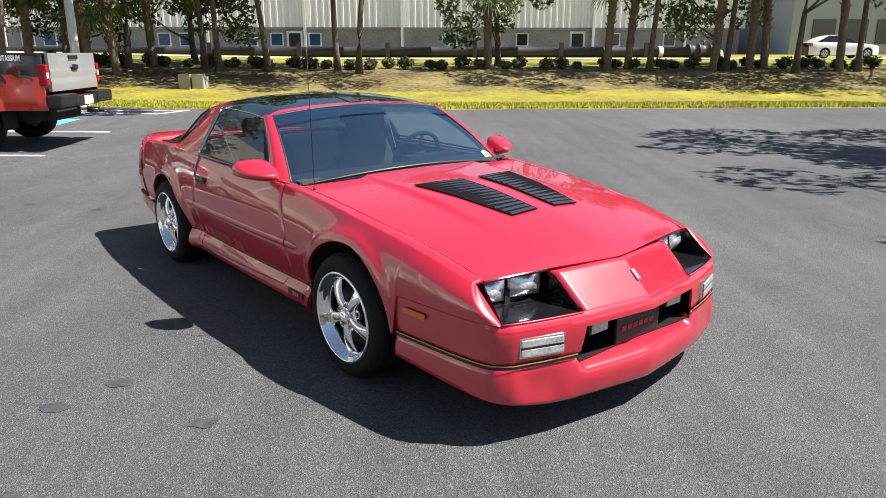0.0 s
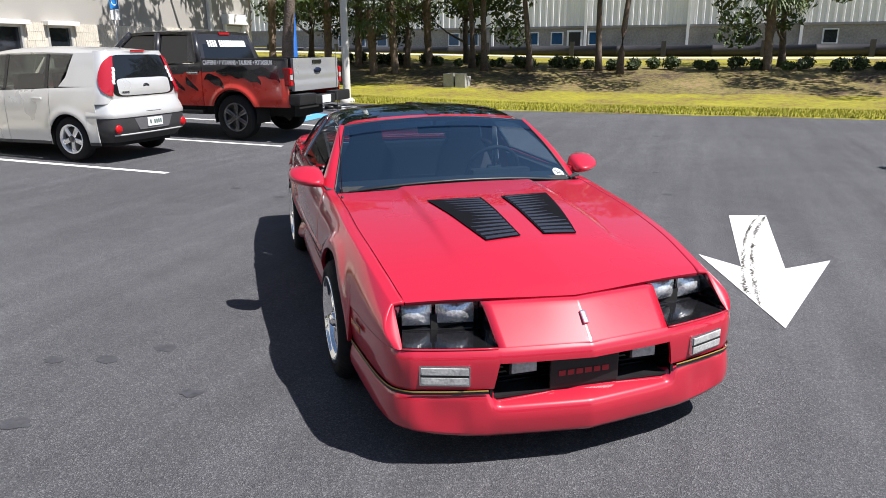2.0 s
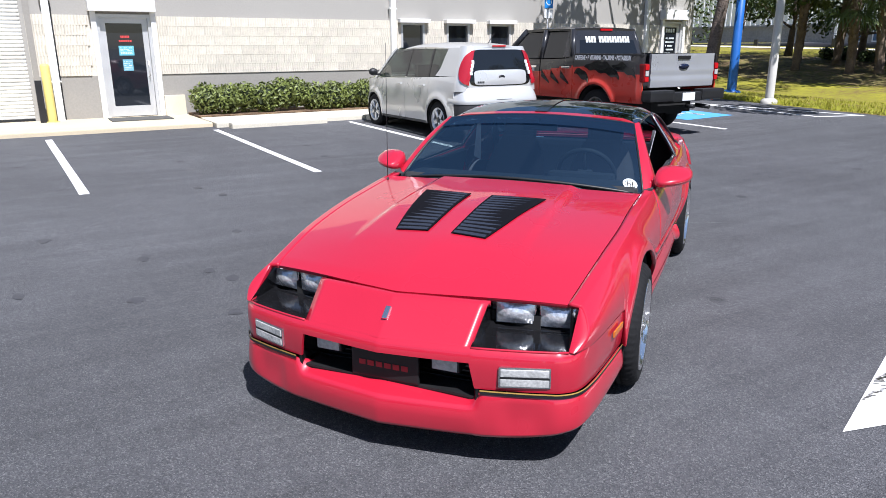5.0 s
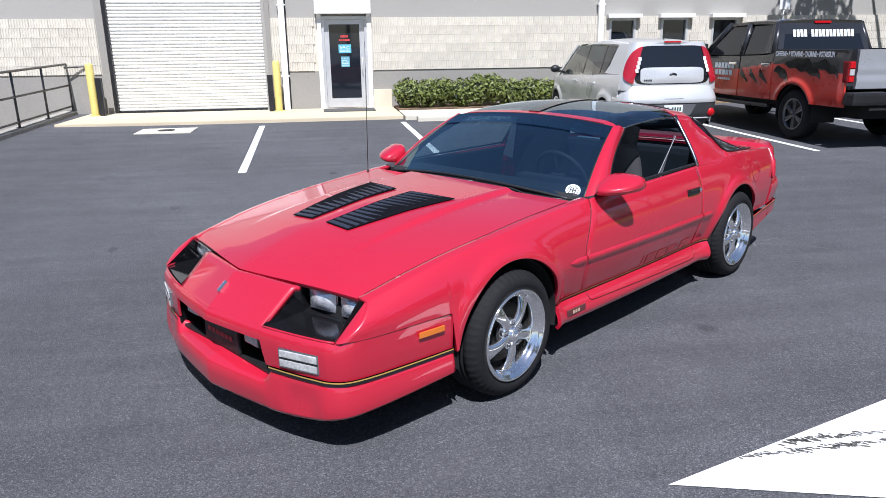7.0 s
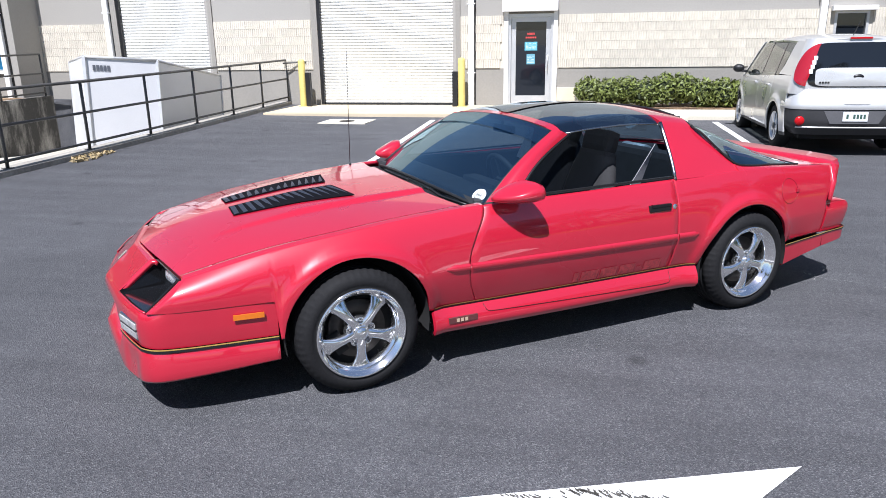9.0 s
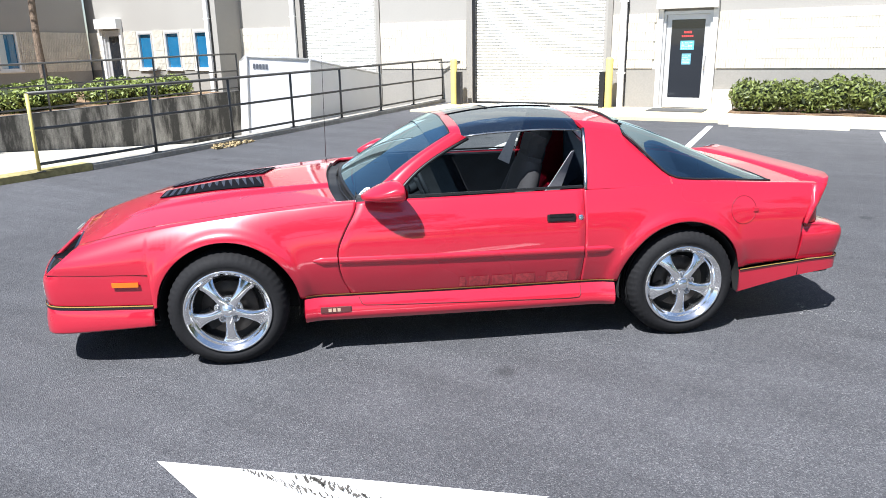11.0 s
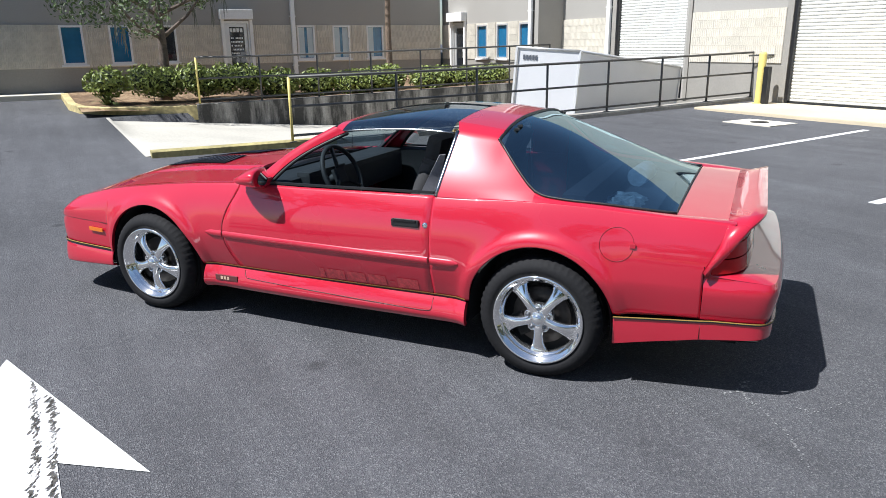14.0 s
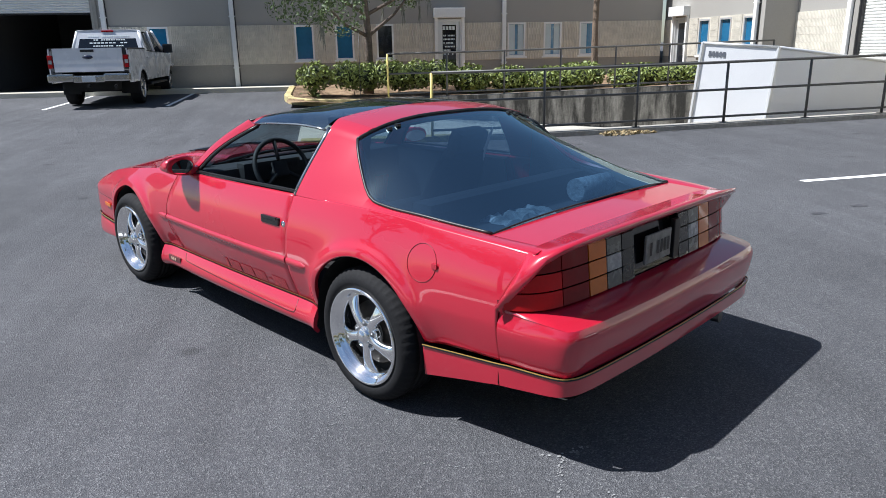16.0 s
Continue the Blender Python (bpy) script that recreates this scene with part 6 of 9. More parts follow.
        tube(g, [(p[0], p[1] + sd * 0.0005, p[2]) for p in low], 0.0026, 5)
        part("door_seam", g, mat("seam_dark", (0.08, 0.003, 0.006), 0.5), s_)
        g = bmesh.new()
        by = c_y(-0.57, 0.338) + 0.038
        box(g, -0.655, -0.487, sd * by - 0.006, sd * by + 0.006, 0.258, 0.290, 0.002)
        bd = part("badge", g, mat("badge_dark", (0.10, 0.03, 0.03), 0.4), s_, "small dark badge with pale marks")
        g = bmesh.new()
        bars(g, -0.645, -0.497, 0.264, 0.284, 6, lambda x, z: (x, sd * (by + 0.0075), z), 0.3, 31)
        part("badge_marks", g, mat("badge_pale", (0.5, 0.35, 0.25), 0.5), bd)
        # faded door lettering as bars
        g = bmesh.new()
        for i, (a, b) in enumerate(((0.0, 0.032), (0.052, 0.165), (0.185, 0.30), (0.32, 0.43), (0.452, 0.482), (0.50, 0.625))):
            xa, xb = (-1.262 - a, -1.262 - b) if sd > 0 else (-1.89 + a, -1.89 + b)
            z0, z1 = (0.366, 0.426) if i != 4 else (0.390, 0.400)
            g.faces.new([g.verts.new((x, sd * (c_y(x, z) + 0.003), z)) for x, z in ((xa, z0), (xb, z0), (xb, z1), (xa, z1))])
        part("door_decal", g, mat("decal_faded_red", (0.47, 0.06, 0.07), 0.4, var=0.3, scale=30), dr, "faded decal blocks low on the door")
        # handle, lock, mirror
        g = bmesh.new()
        yy = c_y(-1.83, 0.742)
        box(g, -1.912, -1.752, sd * yy - 0.012, sd * yy + 0.012, 0.722, 0.762, 0.008)
        hd = part("door_handle", g, BLACK_TRIM, dr, "black pull handle")
        g = bmesh.new()
        box(g, -1.90, -1.765, sd * yy + sd * 0.008 - 0.008, sd * yy + sd * 0.008 + 0.008, 0.748, 0.766, 0.005)
        part("flap", g, BLACK_GLOSS, hd)
        g = bmesh.new()
        lathe(g, [(0.0, 0.006), (0.013, 0.006), (0.016, 0.0)], 14, "y", (-1.945, sd * (c_y(-1.945, 0.738) - 0.001) if sd > 0 else -c_y(-1.945, 0.738) - 0.005, 0.738))
        part("lock", g, CHROME, dr)
        g = bmesh.new()
        t_ = bmesh.new()
        bmesh.ops.create_icosphere(t_, subdivisions=3, radius=1.0)
        for v in t_.verts:
            x, y, z = (math.copysign(abs(q) ** 0.68, q) for q in v.co)
            x = x * 0.150 if x > 0 else max(x, -0.45) * 0.110
            k = max(0.0, x / 0.150)
            z = z * 0.066 * (1 - 0.80 * k) - 0.010 * k if z > 0 else z * 0.050 * (1 - 0.35 * k) - 0.010 * k
            v.co = (x * (1 - 0.25 * max(0, y * sd)) - 0.035 * y * sd, y * 0.104, z * (1 - 0.22 * y * sd) + 0.010 * y * sd)
        for fc in t_.faces:
            fc.smooth = True
        join(g, t_, Matrix.Translation((-0.895, sd * 0.940, 0.922)))
        box(g, -0.93, -0.82, sd * 0.868 - 0.05, sd * 0.868 + 0.03, 0.872, 0.915, 0.015)
        mr = part("door_mirror", g, RED, dr, "red body-colour door mirror")
        g = bmesh.new()
        lathe(g, [(0.0, 0.0), (0.9, 0.0), (0.92, 0.05)], 24, "x")
        for v in g.verts:
            v.co = (-0.954 - 0.028 * v.co.y * sd, sd * 0.938 + v.co.y * 0.085, 0.926 + v.co.z * 0.045)
        part("mirror_glass", g, mat("mirror", (0.85, 0.87, 0.88), 0.02, metal=1.0, var=0.0), mr)
        # side markers and fuel flap
        g = bmesh.new()
        grid(g, lambda x, z: (x, sd * (c_w(x) + 0.007), z), lin(0.590, 0.452, 5), (0.466, 0.491))
        part("side_marker", g, AMBER, bmp, "amber side marker lens", solid=-0.006)
        # dark wheel well
        for cx, cz, r in ARCHES:
            g = bmesh.new()
            grid(g, lambda a, y: (cx + (r - 0.004) * math.cos(a), sd * y, cz + (r - 0.004) * math.sin(a)), lin(-0.2, math.pi + 0.2, 22), (0.55, c_y(cx, 0.6) - 0.035))
            grid(g, lambda a, q: (cx + r * q * math.cos(a), sd * 0.56, cz + r * q * math.sin(a)), lin(-0.2, math.pi + 0.2, 22), (0.0, 1.0))
            part("wheel_well", g, mat("well_black", (0.01, 0.01, 0.01), 0.9), c)
        return qp

    side(1)
    side(-1)
    g = bmesh.new()
    fx, fz = -2.925, 0.730
    ring = []
    for i in range(33):
        a = 2 * math.pi * i / 32
        x, z = fx + 0.079 * math.cos(a), fz + 0.079 * math.sin(a)
        ring.append((x, c_y(x, z) + 0.001, z))
    tube(g, ring, 0.0014, 5, cap=False)
    part("fuel_flap_seam", g, mat("seam_red", (0.22, 0.006, 0.014), 0.5), c)
    g = bmesh.new()
    box(g, fx - 0.088, fx - 0.060, c_y(fx, fz) - 0.003, c_y(fx, fz) + 0.004, fz - 0.012, fz + 0.012, 0.003)
    part("fuel_flap_tab", g, RED, c)

    # -- screen, pillars, roof --
    def ws(u, v):
        yb, yt = u * 0.790, u * 0.635
        b = Vector((-0.615 - 0.115 * u * u, yb, 0.900 - 0.066 * u * u))
        t = Vector((-1.262 + 0.012 * u * u, yt, 1.230 - 0.042 * u * u))
        p = b.lerp(t, v)
        return p + Vector((0.35, 0, 0.8)) * 0.028 * math.sin(math.pi * v)

    bm = bmesh.new()
    grid(bm, ws, lin(-1, 1, 25), lin(0, 1, 12))
    wsx = part("windscreen", bm, GLASS, c, "clear raked windscreen with a dark sun band")
    bm = bmesh.new()
    grid(bm, lambda u, v: Vector(ws(u, v)) + Vector((0.004, 0, 0.006)), lin(-1, 1, 21), (0.80, 0.86, 0.93, 0.995))
    part("sun_band", bm, TINT_GLASS, wsx, "dark tinted sun band")
    bm = bmesh.new()
    edge = [Vector(ws(-1, v)) for v in lin(0, 1, 8)] + [Vector(ws(u, 1)) for u in lin(-1, 1, 12)[1:]] + [Vector(ws(1, v)) for v in lin(1, 0, 8)[1:]]
    tube(bm, edge, 0.008, 6)
    tube(bm, [Vector(ws(u, 0)) for u in lin(-1, 1, 14)], 0.010, 6)
    part("screen_seal", bm, BLACK_TRIM, wsx)
    # round sticker low on the driver's side
    bm = bmesh.new()
    o = Vector(ws(0.912, 0.095)) + Vector((0.0012, 0, 0.0025))
    e1 = (Vector(ws(0.95, 0.055)) - Vector(ws(0.85, 0.055))).normalized()
    e2 = (Vector(ws(0.90, 0.10)) - Vector(ws(0.90, 0.02))).normalized()
    for r0, r1 in ((0.032, 0.043), (0.0, 0.028)):
        for i in range(20):
            a0, a1 = 2 * math.pi * i / 20, 2 * math.pi * (i + 1) / 20
            q = [o + e1 * r * math.cos(a) + e2 * r * math.sin(a) for r, a in ((r0, a0), (r1, a0), (r1, a1), (r0, a1))]
            q = q if r0 > 0 else q[1:3] + [o]
            bm.faces.new([bm.verts.new(p) for p in q])
    st = part("screen_sticker", bm, mat("white_ink", (0.7, 0.75, 0.75), 0.7), wsx, "round white sticker with dark marks")
    bm = bmesh.new()
    for a, b, d, e in ((-0.018, -0.012, -0.018, 0.018), (0.012, 0.018, -0.018, 0.018), (-0.012, 0.012, -0.003, 0.003), (-0.003, 0.003, -0.02, 0.02)):
        bm.faces.new([bm.verts.new(o + e1 * p + e2 * q + Vector((0.0006, 0, 0.0012))) for p, q in ((a, d), (b, d), (b, e), (a, e))])
    part("sticker_marks", bm, BLACK_TRIM, st)

    r_zc = smooth_table([(-2.30, 1.235), (-2.22, 1.250), (-2.0, 1.277), (-1.75, 1.287), (-1.5, 1.272), (-1.245, 1.233)])

    def roof(x, y):
        a = abs(y)
        return Vector((x, y, r_zc(x) - (0.045 - 0.016 * min(1.0, max(0.0, (x + 1.6) / 0.35))) * (a / 0.6) ** 2.2 - 1.0 * max(0, a - 0.56) ** 1.5))

    def pillar(sd):
        bm = bmesh.new()

        def f(v, u):
            a = Vector(ws(1, v)) + Vector((0.0, 0.004, 0.006))
            b = Vector((-0.90, 0.848, 0.872)).lerp(Vector((-1.340, 0.664, 1.170)), v) + Vector((0.10, 0.012, 0.02)) * math.sin(math.pi * v) * 0.5
            p = a.lerp(b, u) + Vector((0.02, 0.03, 0.03)) * math.sin(math.pi * u) * 0.5
            return (p.x, sd * p.y, p.z)

        grid(bm, f, lin(-0.02, 1, 14), lin(0, 1, 6))
        part("windscreen_pillar", bm, RED, c, "slim red windscreen pillar", solid=0.025)
        bm = bmesh.new()
        tube(bm, [(lambda p: (p[0] - 0.012, p[1] - sd * 0.012, p[2] - 0.006))(f(v, 1.0)) for v in lin(0, 1, 10)], 0.011, 6)
        part("window_seal", bm, BLACK_TRIM, c)
        # roof glass
        bm = bmesh.new()
        grid(bm, lambda x, y: roof(x, sd * y), lin(-1.317, -1.992, 18), lin(0.045, 0.56, 10) + [0.58, 0.60, 0.62, 0.64, 0.652])
        part("roof_panel", bm, ROOF_GLASS, c, "black tinted glass T-top roof panel")
        bm = bmesh.new()
        tube(bm, [Vector(roof(x, sd * 0.655)) - Vector((0, 0, 0.004)) for x in lin(-1.32, -2.005, 10)], 0.006, 6)
        part("roof_trim", bm, mat("dull_chrome", (0.45, 0.45, 0.45), 0.25, metal=1.0), c)
        # sail panel
        bm = bmesh.new()
        xr = smooth_table([(0.884, -2.80), (0.905, -2.62), (0.935, -2.505), (1.04, -2.375), (1.13, -2.295), (1.165, -2.262)])

        def sail(v, u):
            if v > 1:
                k = (v - 1) / 0.5
                x = -2.030 + 0.032 * k + (-2.262 + 2.030 - 0.032 * k) * u
                p = roof(x, 0.644 - 0.084 * k)
                return (x, sd * p.y, p.z)
            z = 0.884 + (1.160 - 0.884) * v
            y = 0.852 - (0.852 - 0.644) * v**1.08 + 0.012 * math.sin(math.pi * v)
            x0 = -1.990 - 0.040 * v
            x = x0 + (xr(z) - x0) * u
            yy = y - 0.045 * u * u * (1 - v) ** 0.7
            return (x, sd * yy, z + (roof(x, 0.644).z - 1.160) * v**3)

        grid(bm, sail, lin(0, 1, 16) + [1.1, 1.2, 1.3, 1.4, 1.5], lin(0, 1, 14))
        part("sail_panel", bm, RED, c, "broad red rear roof pillar", solid=0.02)
        bm = bmesh.new()
        tube(bm, [(lambda p: (p[0] + 0.006, p[1] - sd * 0.004, p[2]))(sail(v, 0)) for v in lin(0, 1, 8)], 0.012, 6)
        part("window_seal", bm, mat("dull_chrome", (0.45, 0.45, 0.45), 0.25, metal=1.0), c)
        # strip from the shoulder to the hatch glass
        bm = bmesh.new()
        grid(bm, lambda x, u: (x, sd * (c_y(x, c_zs(x)) * (1 - u) + hy(x) * u), c_zs(x) * (1 - u) + (hz(x) - 0.002) * u + 0.004 * math.sin(math.pi * u)), lin(-2.50, -3.432, 18), lin(0, 1, 5))
        part("shoulder", bm, RED, c, solid=0.015)

    hz_c = smooth_table([(-3.18, 0.876), (-3.0, 0.955), (-2.6, 1.128), (-2.4, 1.202), (-2.25, 1.246)])
    hy = smooth_table([(-3.45, 0.700), (-3.16, 0.716), (-3.0, 0.750), (-2.82, 0.780), (-2.62, 0.800), (-2.50, 0.792), (-2.38, 0.738), (-2.30, 0.688), (-2.25, 0.645)])
    hz = smooth_table([(-3.45, 0.852), (-3.16, 0.861), (-3.0, 0.876), (-2.82, 0.893), (-2.62, 0.906), (-2.50, 0.932), (-2.38, 1.042), (-2.30, 1.128), (-2.25, 1.168)])
    both(pillar)
    bm = bmesh.new()
    grid(bm, lambda x, y: roof(x, y), (-1.256, -1.275, -1.295, -1.315), lin(-0.65, 0.65, 27))
    part("windscreen_header", bm, RED, c, "red strip above the windscreen", solid=0.03)
    bm = bmesh.new()
    grid(bm, lambda x, y: roof(x, y) + Vector((0, 0, 0.006)), lin(-1.305, -1.998, 8), (-0.042, -0.03, 0, 0.03, 0.042))
    part("roof_bar", bm, BLACK_GLOSS, c, "black centre bar of the T-top", solid=0.03)
    bm = bmesh.new()
    grid(bm, lambda x, y: roof(x, y), lin(-1.996, -2.262, 9), lin(-0.561, 0.561, 25))
    part("roof_hoop", bm, RED, c, "red roof hoop behind the T-top", solid=0.025)
    bm = bmesh.new()
    grid(bm, lambda x, y: roof(x, y) - Vector((0, 0, 0.034)), lin(-2.004, -2.250, 6), lin(-0.60, 0.60, 17))
    part("headliner", bm, CABIN, c, "dark lining under the roof hoop", solid=0.008)
    bm = bmesh.new()

    def hatch(x, w):
        ye, ze, zc = hy(x), hz(x), hz_c(x)
        y = ye * (math.sin(w * math.pi / 2))
        return (x, y, ze + (zc - ze) * (1 - abs(y / ye) ** 3.0))

    grid(bm, hatch, lin(-2.262, -3.165, 26), lin(-1, 1, 29))
    hg = part("hatch_glass", bm, TINT_GLASS, c, "large curved dark hatch glass")
    bm = bmesh.new()
    for w in (-1, 1):
        tube(bm, [Vector(hatch(x, w)) + Vector((0, 0, 0.004)) for x in lin(-2.262, -3.165, 24)], 0.007, 6)
    tube(bm, [Vector(hatch(-3.165, w)) + Vector((0, 0, 0.001)) for w in lin(-1, 1, 17)], 0.004, 6)
    tube(bm, [Vector(hatch(-2.262, w)) + Vector((0, 0, 0.004)) for w in lin(-1, 1, 17)], 0.008, 6)
    part("hatch_seal", bm, BLACK_TRIM, hg)
    for w in (-0.965, 0.965):
        bm = bmesh.new()
        tube(bm, [Vector(hatch(x, w)) + Vector((0, 0, 0.003)) for x in lin(-2.30, -3.155, 22)], 0.0035, 6)
        part("hatch_trim", bm, mat("dull_chrome", (0.45, 0.45, 0.45), 0.25, metal=1.0), hg, "thin bright strip inside the hatch seal")
    for w in (-0.5, -0.43, 0.43, 0.5):
        bm = bmesh.new()
        p = Vector(hatch(-2.30, w))
        box(bm, p.x - 0.012, p.x + 0.012, p.y - 0.012, p.y + 0.012, p.z - 0.002, p.z + 0.012, 0.003)
        part("hatch_bolt", bm, BLACK_TRIM, hg)

    # -- tail --
    bm = bmesh.new()
    grid(bm, lambda x, y: (x, y, 0.874 - 0.014 * (y / 0.71) ** 2 - 0.010 * max(0, (-x - 3.17) / 0.25)), lin(-3.170, -3.45, 8), lin(-0.718, 0.718, 21))
    part("deck_lid", bm, RED, c, "short red deck below the hatch glass", solid=0.02)
    stations = [  # y, leading edge, crest, low rear edge
        (0.0, (-3.395, 0.868), (-3.552, 0.894), (-3.500, 0.838)),
        (0.50, (-3.395, 0.866), (-3.552, 0.894), (-3.498, 0.838)),
        (0.66, (-3.395, 0.860), (-3.552, 0.890), (-3.490, 0.835)),
        (0.735, (-3.395, 0.856), (-3.530, 0.876), (-3.474, 0.822)),
        (0.785, (-3.400, 0.842), (-3.490, 0.842), (-3.446, 0.785)),
        (0.828, (-3.372, 0.752), (-3.424, 0.748), (-3.404, 0.705)),
        (0.866, (-3.314, 0.634), (-3.334, 0.634), (-3.329, 0.624)),
    ]
    bm = bmesh.new()
    full = [(-y, a, b, d) for y, a, b, d in stations[:0:-1]] + stations
    rows = []
    for y, a, b, d in full:
        mid = ((a[0] * 0.45 + b[0] * 0.55), (a[1] * 0.45 + b[1] * 0.55) - 0.010)
        back = (b[0] + 0.004, b[1] - 0.020)
        inner = (a[0] - 0.02, d[1])
        yy = abs(y)
        k = 0.0 if yy < 0.8 else 0.02
        rows.append([bm.verts.new(p) for p in ((a[0], y, a[1]), (mid[0], y + math.copysign(k, y), mid[1] + (0.0 if yy < 0.8 else 0.005)), (b[0], y, b[1]), (back[0], y, back[1]), (d[0], y * 0.99, d[1]), (inner[0], y * 0.985, inner[1] - 0.02))])
    for p, q in zip(rows, rows[1:]):
        for j in range(6):
            fc = bm.faces.new((p[j], p[(j + 1) % 6], q[(j + 1) % 6], q[j]))
    bm.faces.new(rows[0])
    bm.faces.new(rows[-1][::-1])
    bmesh.ops.bevel(bm, geom=[e for e in bm.edges if len(e.link_faces) == 2 and e.calc_face_angle() > 0.45], offset=0.006, segments=2, affect="EDGES")
    for fc in bm.faces:
        fc.smooth = True
    part("rear_spoiler", bm, RED, c, "red rear spoiler wrapping round the tail")

    bm = bmesh.new()
    for sd in (1, -1):
        grid(bm, lambda s, v: (lambda z: (P_TAIL(s, -0.012)[0] + 0.10 * (z - 0.63), sd * P_TAIL(s, -0.012)[1], z))(0.60 + (0.235 - 0.206 * max(0, (s - 0.62) / 0.36) ** 1.1) * v), lin(0, 0.98, 20), (0, 0.5, 1))
    tp = part("tail_panel", bm, BLACK_GLOSS, c, "black panel behind the tail lamps")

    def tail_lens(s0, s1, z0, z1, m_, sd, parent):
        g = bmesh.new()
        top = lambda s: min(z1, 0.838 - 0.206 * max(0, (s - 0.62) / 0.36) ** 1.1)

        def f(s, v):
            z = z0 + (max(top(s), z0 + 0.003) - z0) * v
            x, y = P_TAIL(s, 0.006)
            return (x + 0.10 * (z - 0.63), sd * y, z)

        grid(g, f, lin(s0, s1, 6), (0, 1))
        part("lens", g, m_, parent, solid=-0.008)

    def tail_lamp(sd):
        g = bmesh.new()
        grid(g, lambda s, z: (P_TAIL(s, -0.004)[0] + 0.10 * (z - 0.63), sd * P_TAIL(s, -0.004)[1], z), lin(0.10, 0.995, 12), (0.622, 0.66))
        tl = part("tail_lamp", g, BLACK_GLOSS, tp, "wrapped tail lamp with red, amber and clear cells", solid=0.01)
        for s0, s1, ms in ((0.105, 0.158, (DARK_LENS, DARK_LENS, DARK_LENS)), (0.163, 0.238, (SMOKE_LENS, TAIL_CLEAR, SMOKE_LENS)), (0.244, 0.350, (AMBER, AMBER, AMBER)), (0.358, 0.560, (DIM_RED, DIM_RED, DIM_RED)), (0.567, 0.975, (RED_LENS, RED_LENS, DIM_RED))):
            for z0, z1, m_ in zip((0.628, 0.698, 0.768), (0.692, 0.762, 0.832), ms):
                e_ = s1 if s1 < 0.9 else (0.955, 0.862, 0.748)[round((z0 - 0.628) / 0.07)]
                tail_lens(s0, e_, z0, z1, m_, sd, tl)

    both(tail_lamp)
    bm = bmesh.new()
    box(bm, -3.512, -3.500, -0.110, 0.110, 0.662, 0.790, 0.006)
    lp = part("plate_pocket", bm, mat("plate_pale", (0.22, 0.22, 0.20), 0.5, var=0.3, scale=18, fine=50), tp, "pale licence plate between the tail lamps")
    bm = bmesh.new()
    bars(bm, -0.09, 0.09, 0.695, 0.755, 6, lambda y, z: (-3.5145, y, z), 0.35, 77)
    part("plate_marks", bm, BLACK_TRIM, lp)
    bm = bmesh.new()
    box(bm, -3.515, -3.49, -0.185, -0.135, 0.64, 0.82, 0.006)
    part("hatch_lock", bm, BLACK_TRIM, tp)

    rb = cover("rear_bumper", P_REAR, 0, 1, 44, [(0.40, -0.026), (0.45, -0.010), (0.54, 0.004), (0.574, -0.003), (0.588, -0.014), (0.62, -0.018)], 10, RED, hi=lambda s: 0.588 + 0.030 * max(0, (s - 0.66) / 0.34), label="red rear bumper cover")
    bm = bmesh.new()

    def shelf(s, v, sd):
        a, b = P_REAR(s, -0.014), P_TAIL(s, -0.004)
        za = 0.588 + 0.030 * max(0, (s - 0.66) / 0.34)
        return (a[0] * (1 - v) + b[0] * v, sd * (a[1] * (1 - v) + b[1] * v), za * (1 - v) + 0.622 * v + 0.004 * math.sin(math.pi * v))

    for sd in (1, -1):
        grid(bm, lambda s, v: shelf(s, v, sd), lin(0, 1, 30), lin(0, 1, 5))
    part("bumper_shelf", bm, RED, rb, merge=0.001)
    z_st = lambda s: 0.372 + 0.030 * min(1.0, max(0.0, (1 - s) / 0.26))
    cover("rear_skirt", P_REARLOW, 0, 1, 48, [(0.20, -0.01), (0.30, 0.0), (0.41, 0.006)], 8, RED, lo=lambda s: 0.330 - 0.025 * max(0, min(1, (s - 0.5) / 0.28)) - 0.075 * max(0, (s - 0.78) / 0.22), hi=lambda s: z_st(s) - 0.006, label="red lower rear valance")
    for nm, z0, z1, m_ in (("black_stripe", -0.007, 0.0, BLACK_TRIM), ("gold_stripe", 0.0, 0.005, GOLD)):
        for sd in (1, -1):
            bm = bmesh.new()
            grid(bm, lambda s, z: (P_REARLOW(s, 0.009)[0], sd * P_REARLOW(s, 0.009)[1], z_st(s) + z), lin(0, 1, 36), (z0, z1))
            part(nm, bm, m_, rb)
    for sd in (1, -1):
        bm = bmesh.new()
        x, y = P_REARLOW(7 / 9, 0.004)
        tube(bm, [(x, sd * (y - 0.002), z) for z in lin(0.31, 0.375, 4)], 0.0026, 5)
        part("valance_seam", bm, mat("seam_dark", (0.08, 0.003, 0.006), 0.5), rb)
    bm = bmesh.new()
    tube(bm, [(-3.35, -0.50, 0.265), (-3.60, -0.52, 0.265)], 0.032, 12)
    part("exhaust_tip", bm, mat("dark_steel", (0.12, 0.12, 0.12), 0.4, metal=1.0), c)

    # -- underside and cabin --
    bm = bmesh.new()
    box(bm, -3.48, 0.86, -0.56, 0.56, 0.19, 0.42)
    box(bm, -0.62, 0.80, -0.60, 0.60, 0.40, 0.60)
    box(bm, 0.42, 1.00, -0.50, 0.50, 0.20, 0.30)
    box(bm, 0.42, 0.90, -0.76, 0.76, 0.23, 0.33)
    box(bm, -2.15, -0.45, -0.84, 0.84, 0.215, 0.40)
    box(bm, -3.47, -2.95, -0.70, 0.70, 0.33, 0.58)
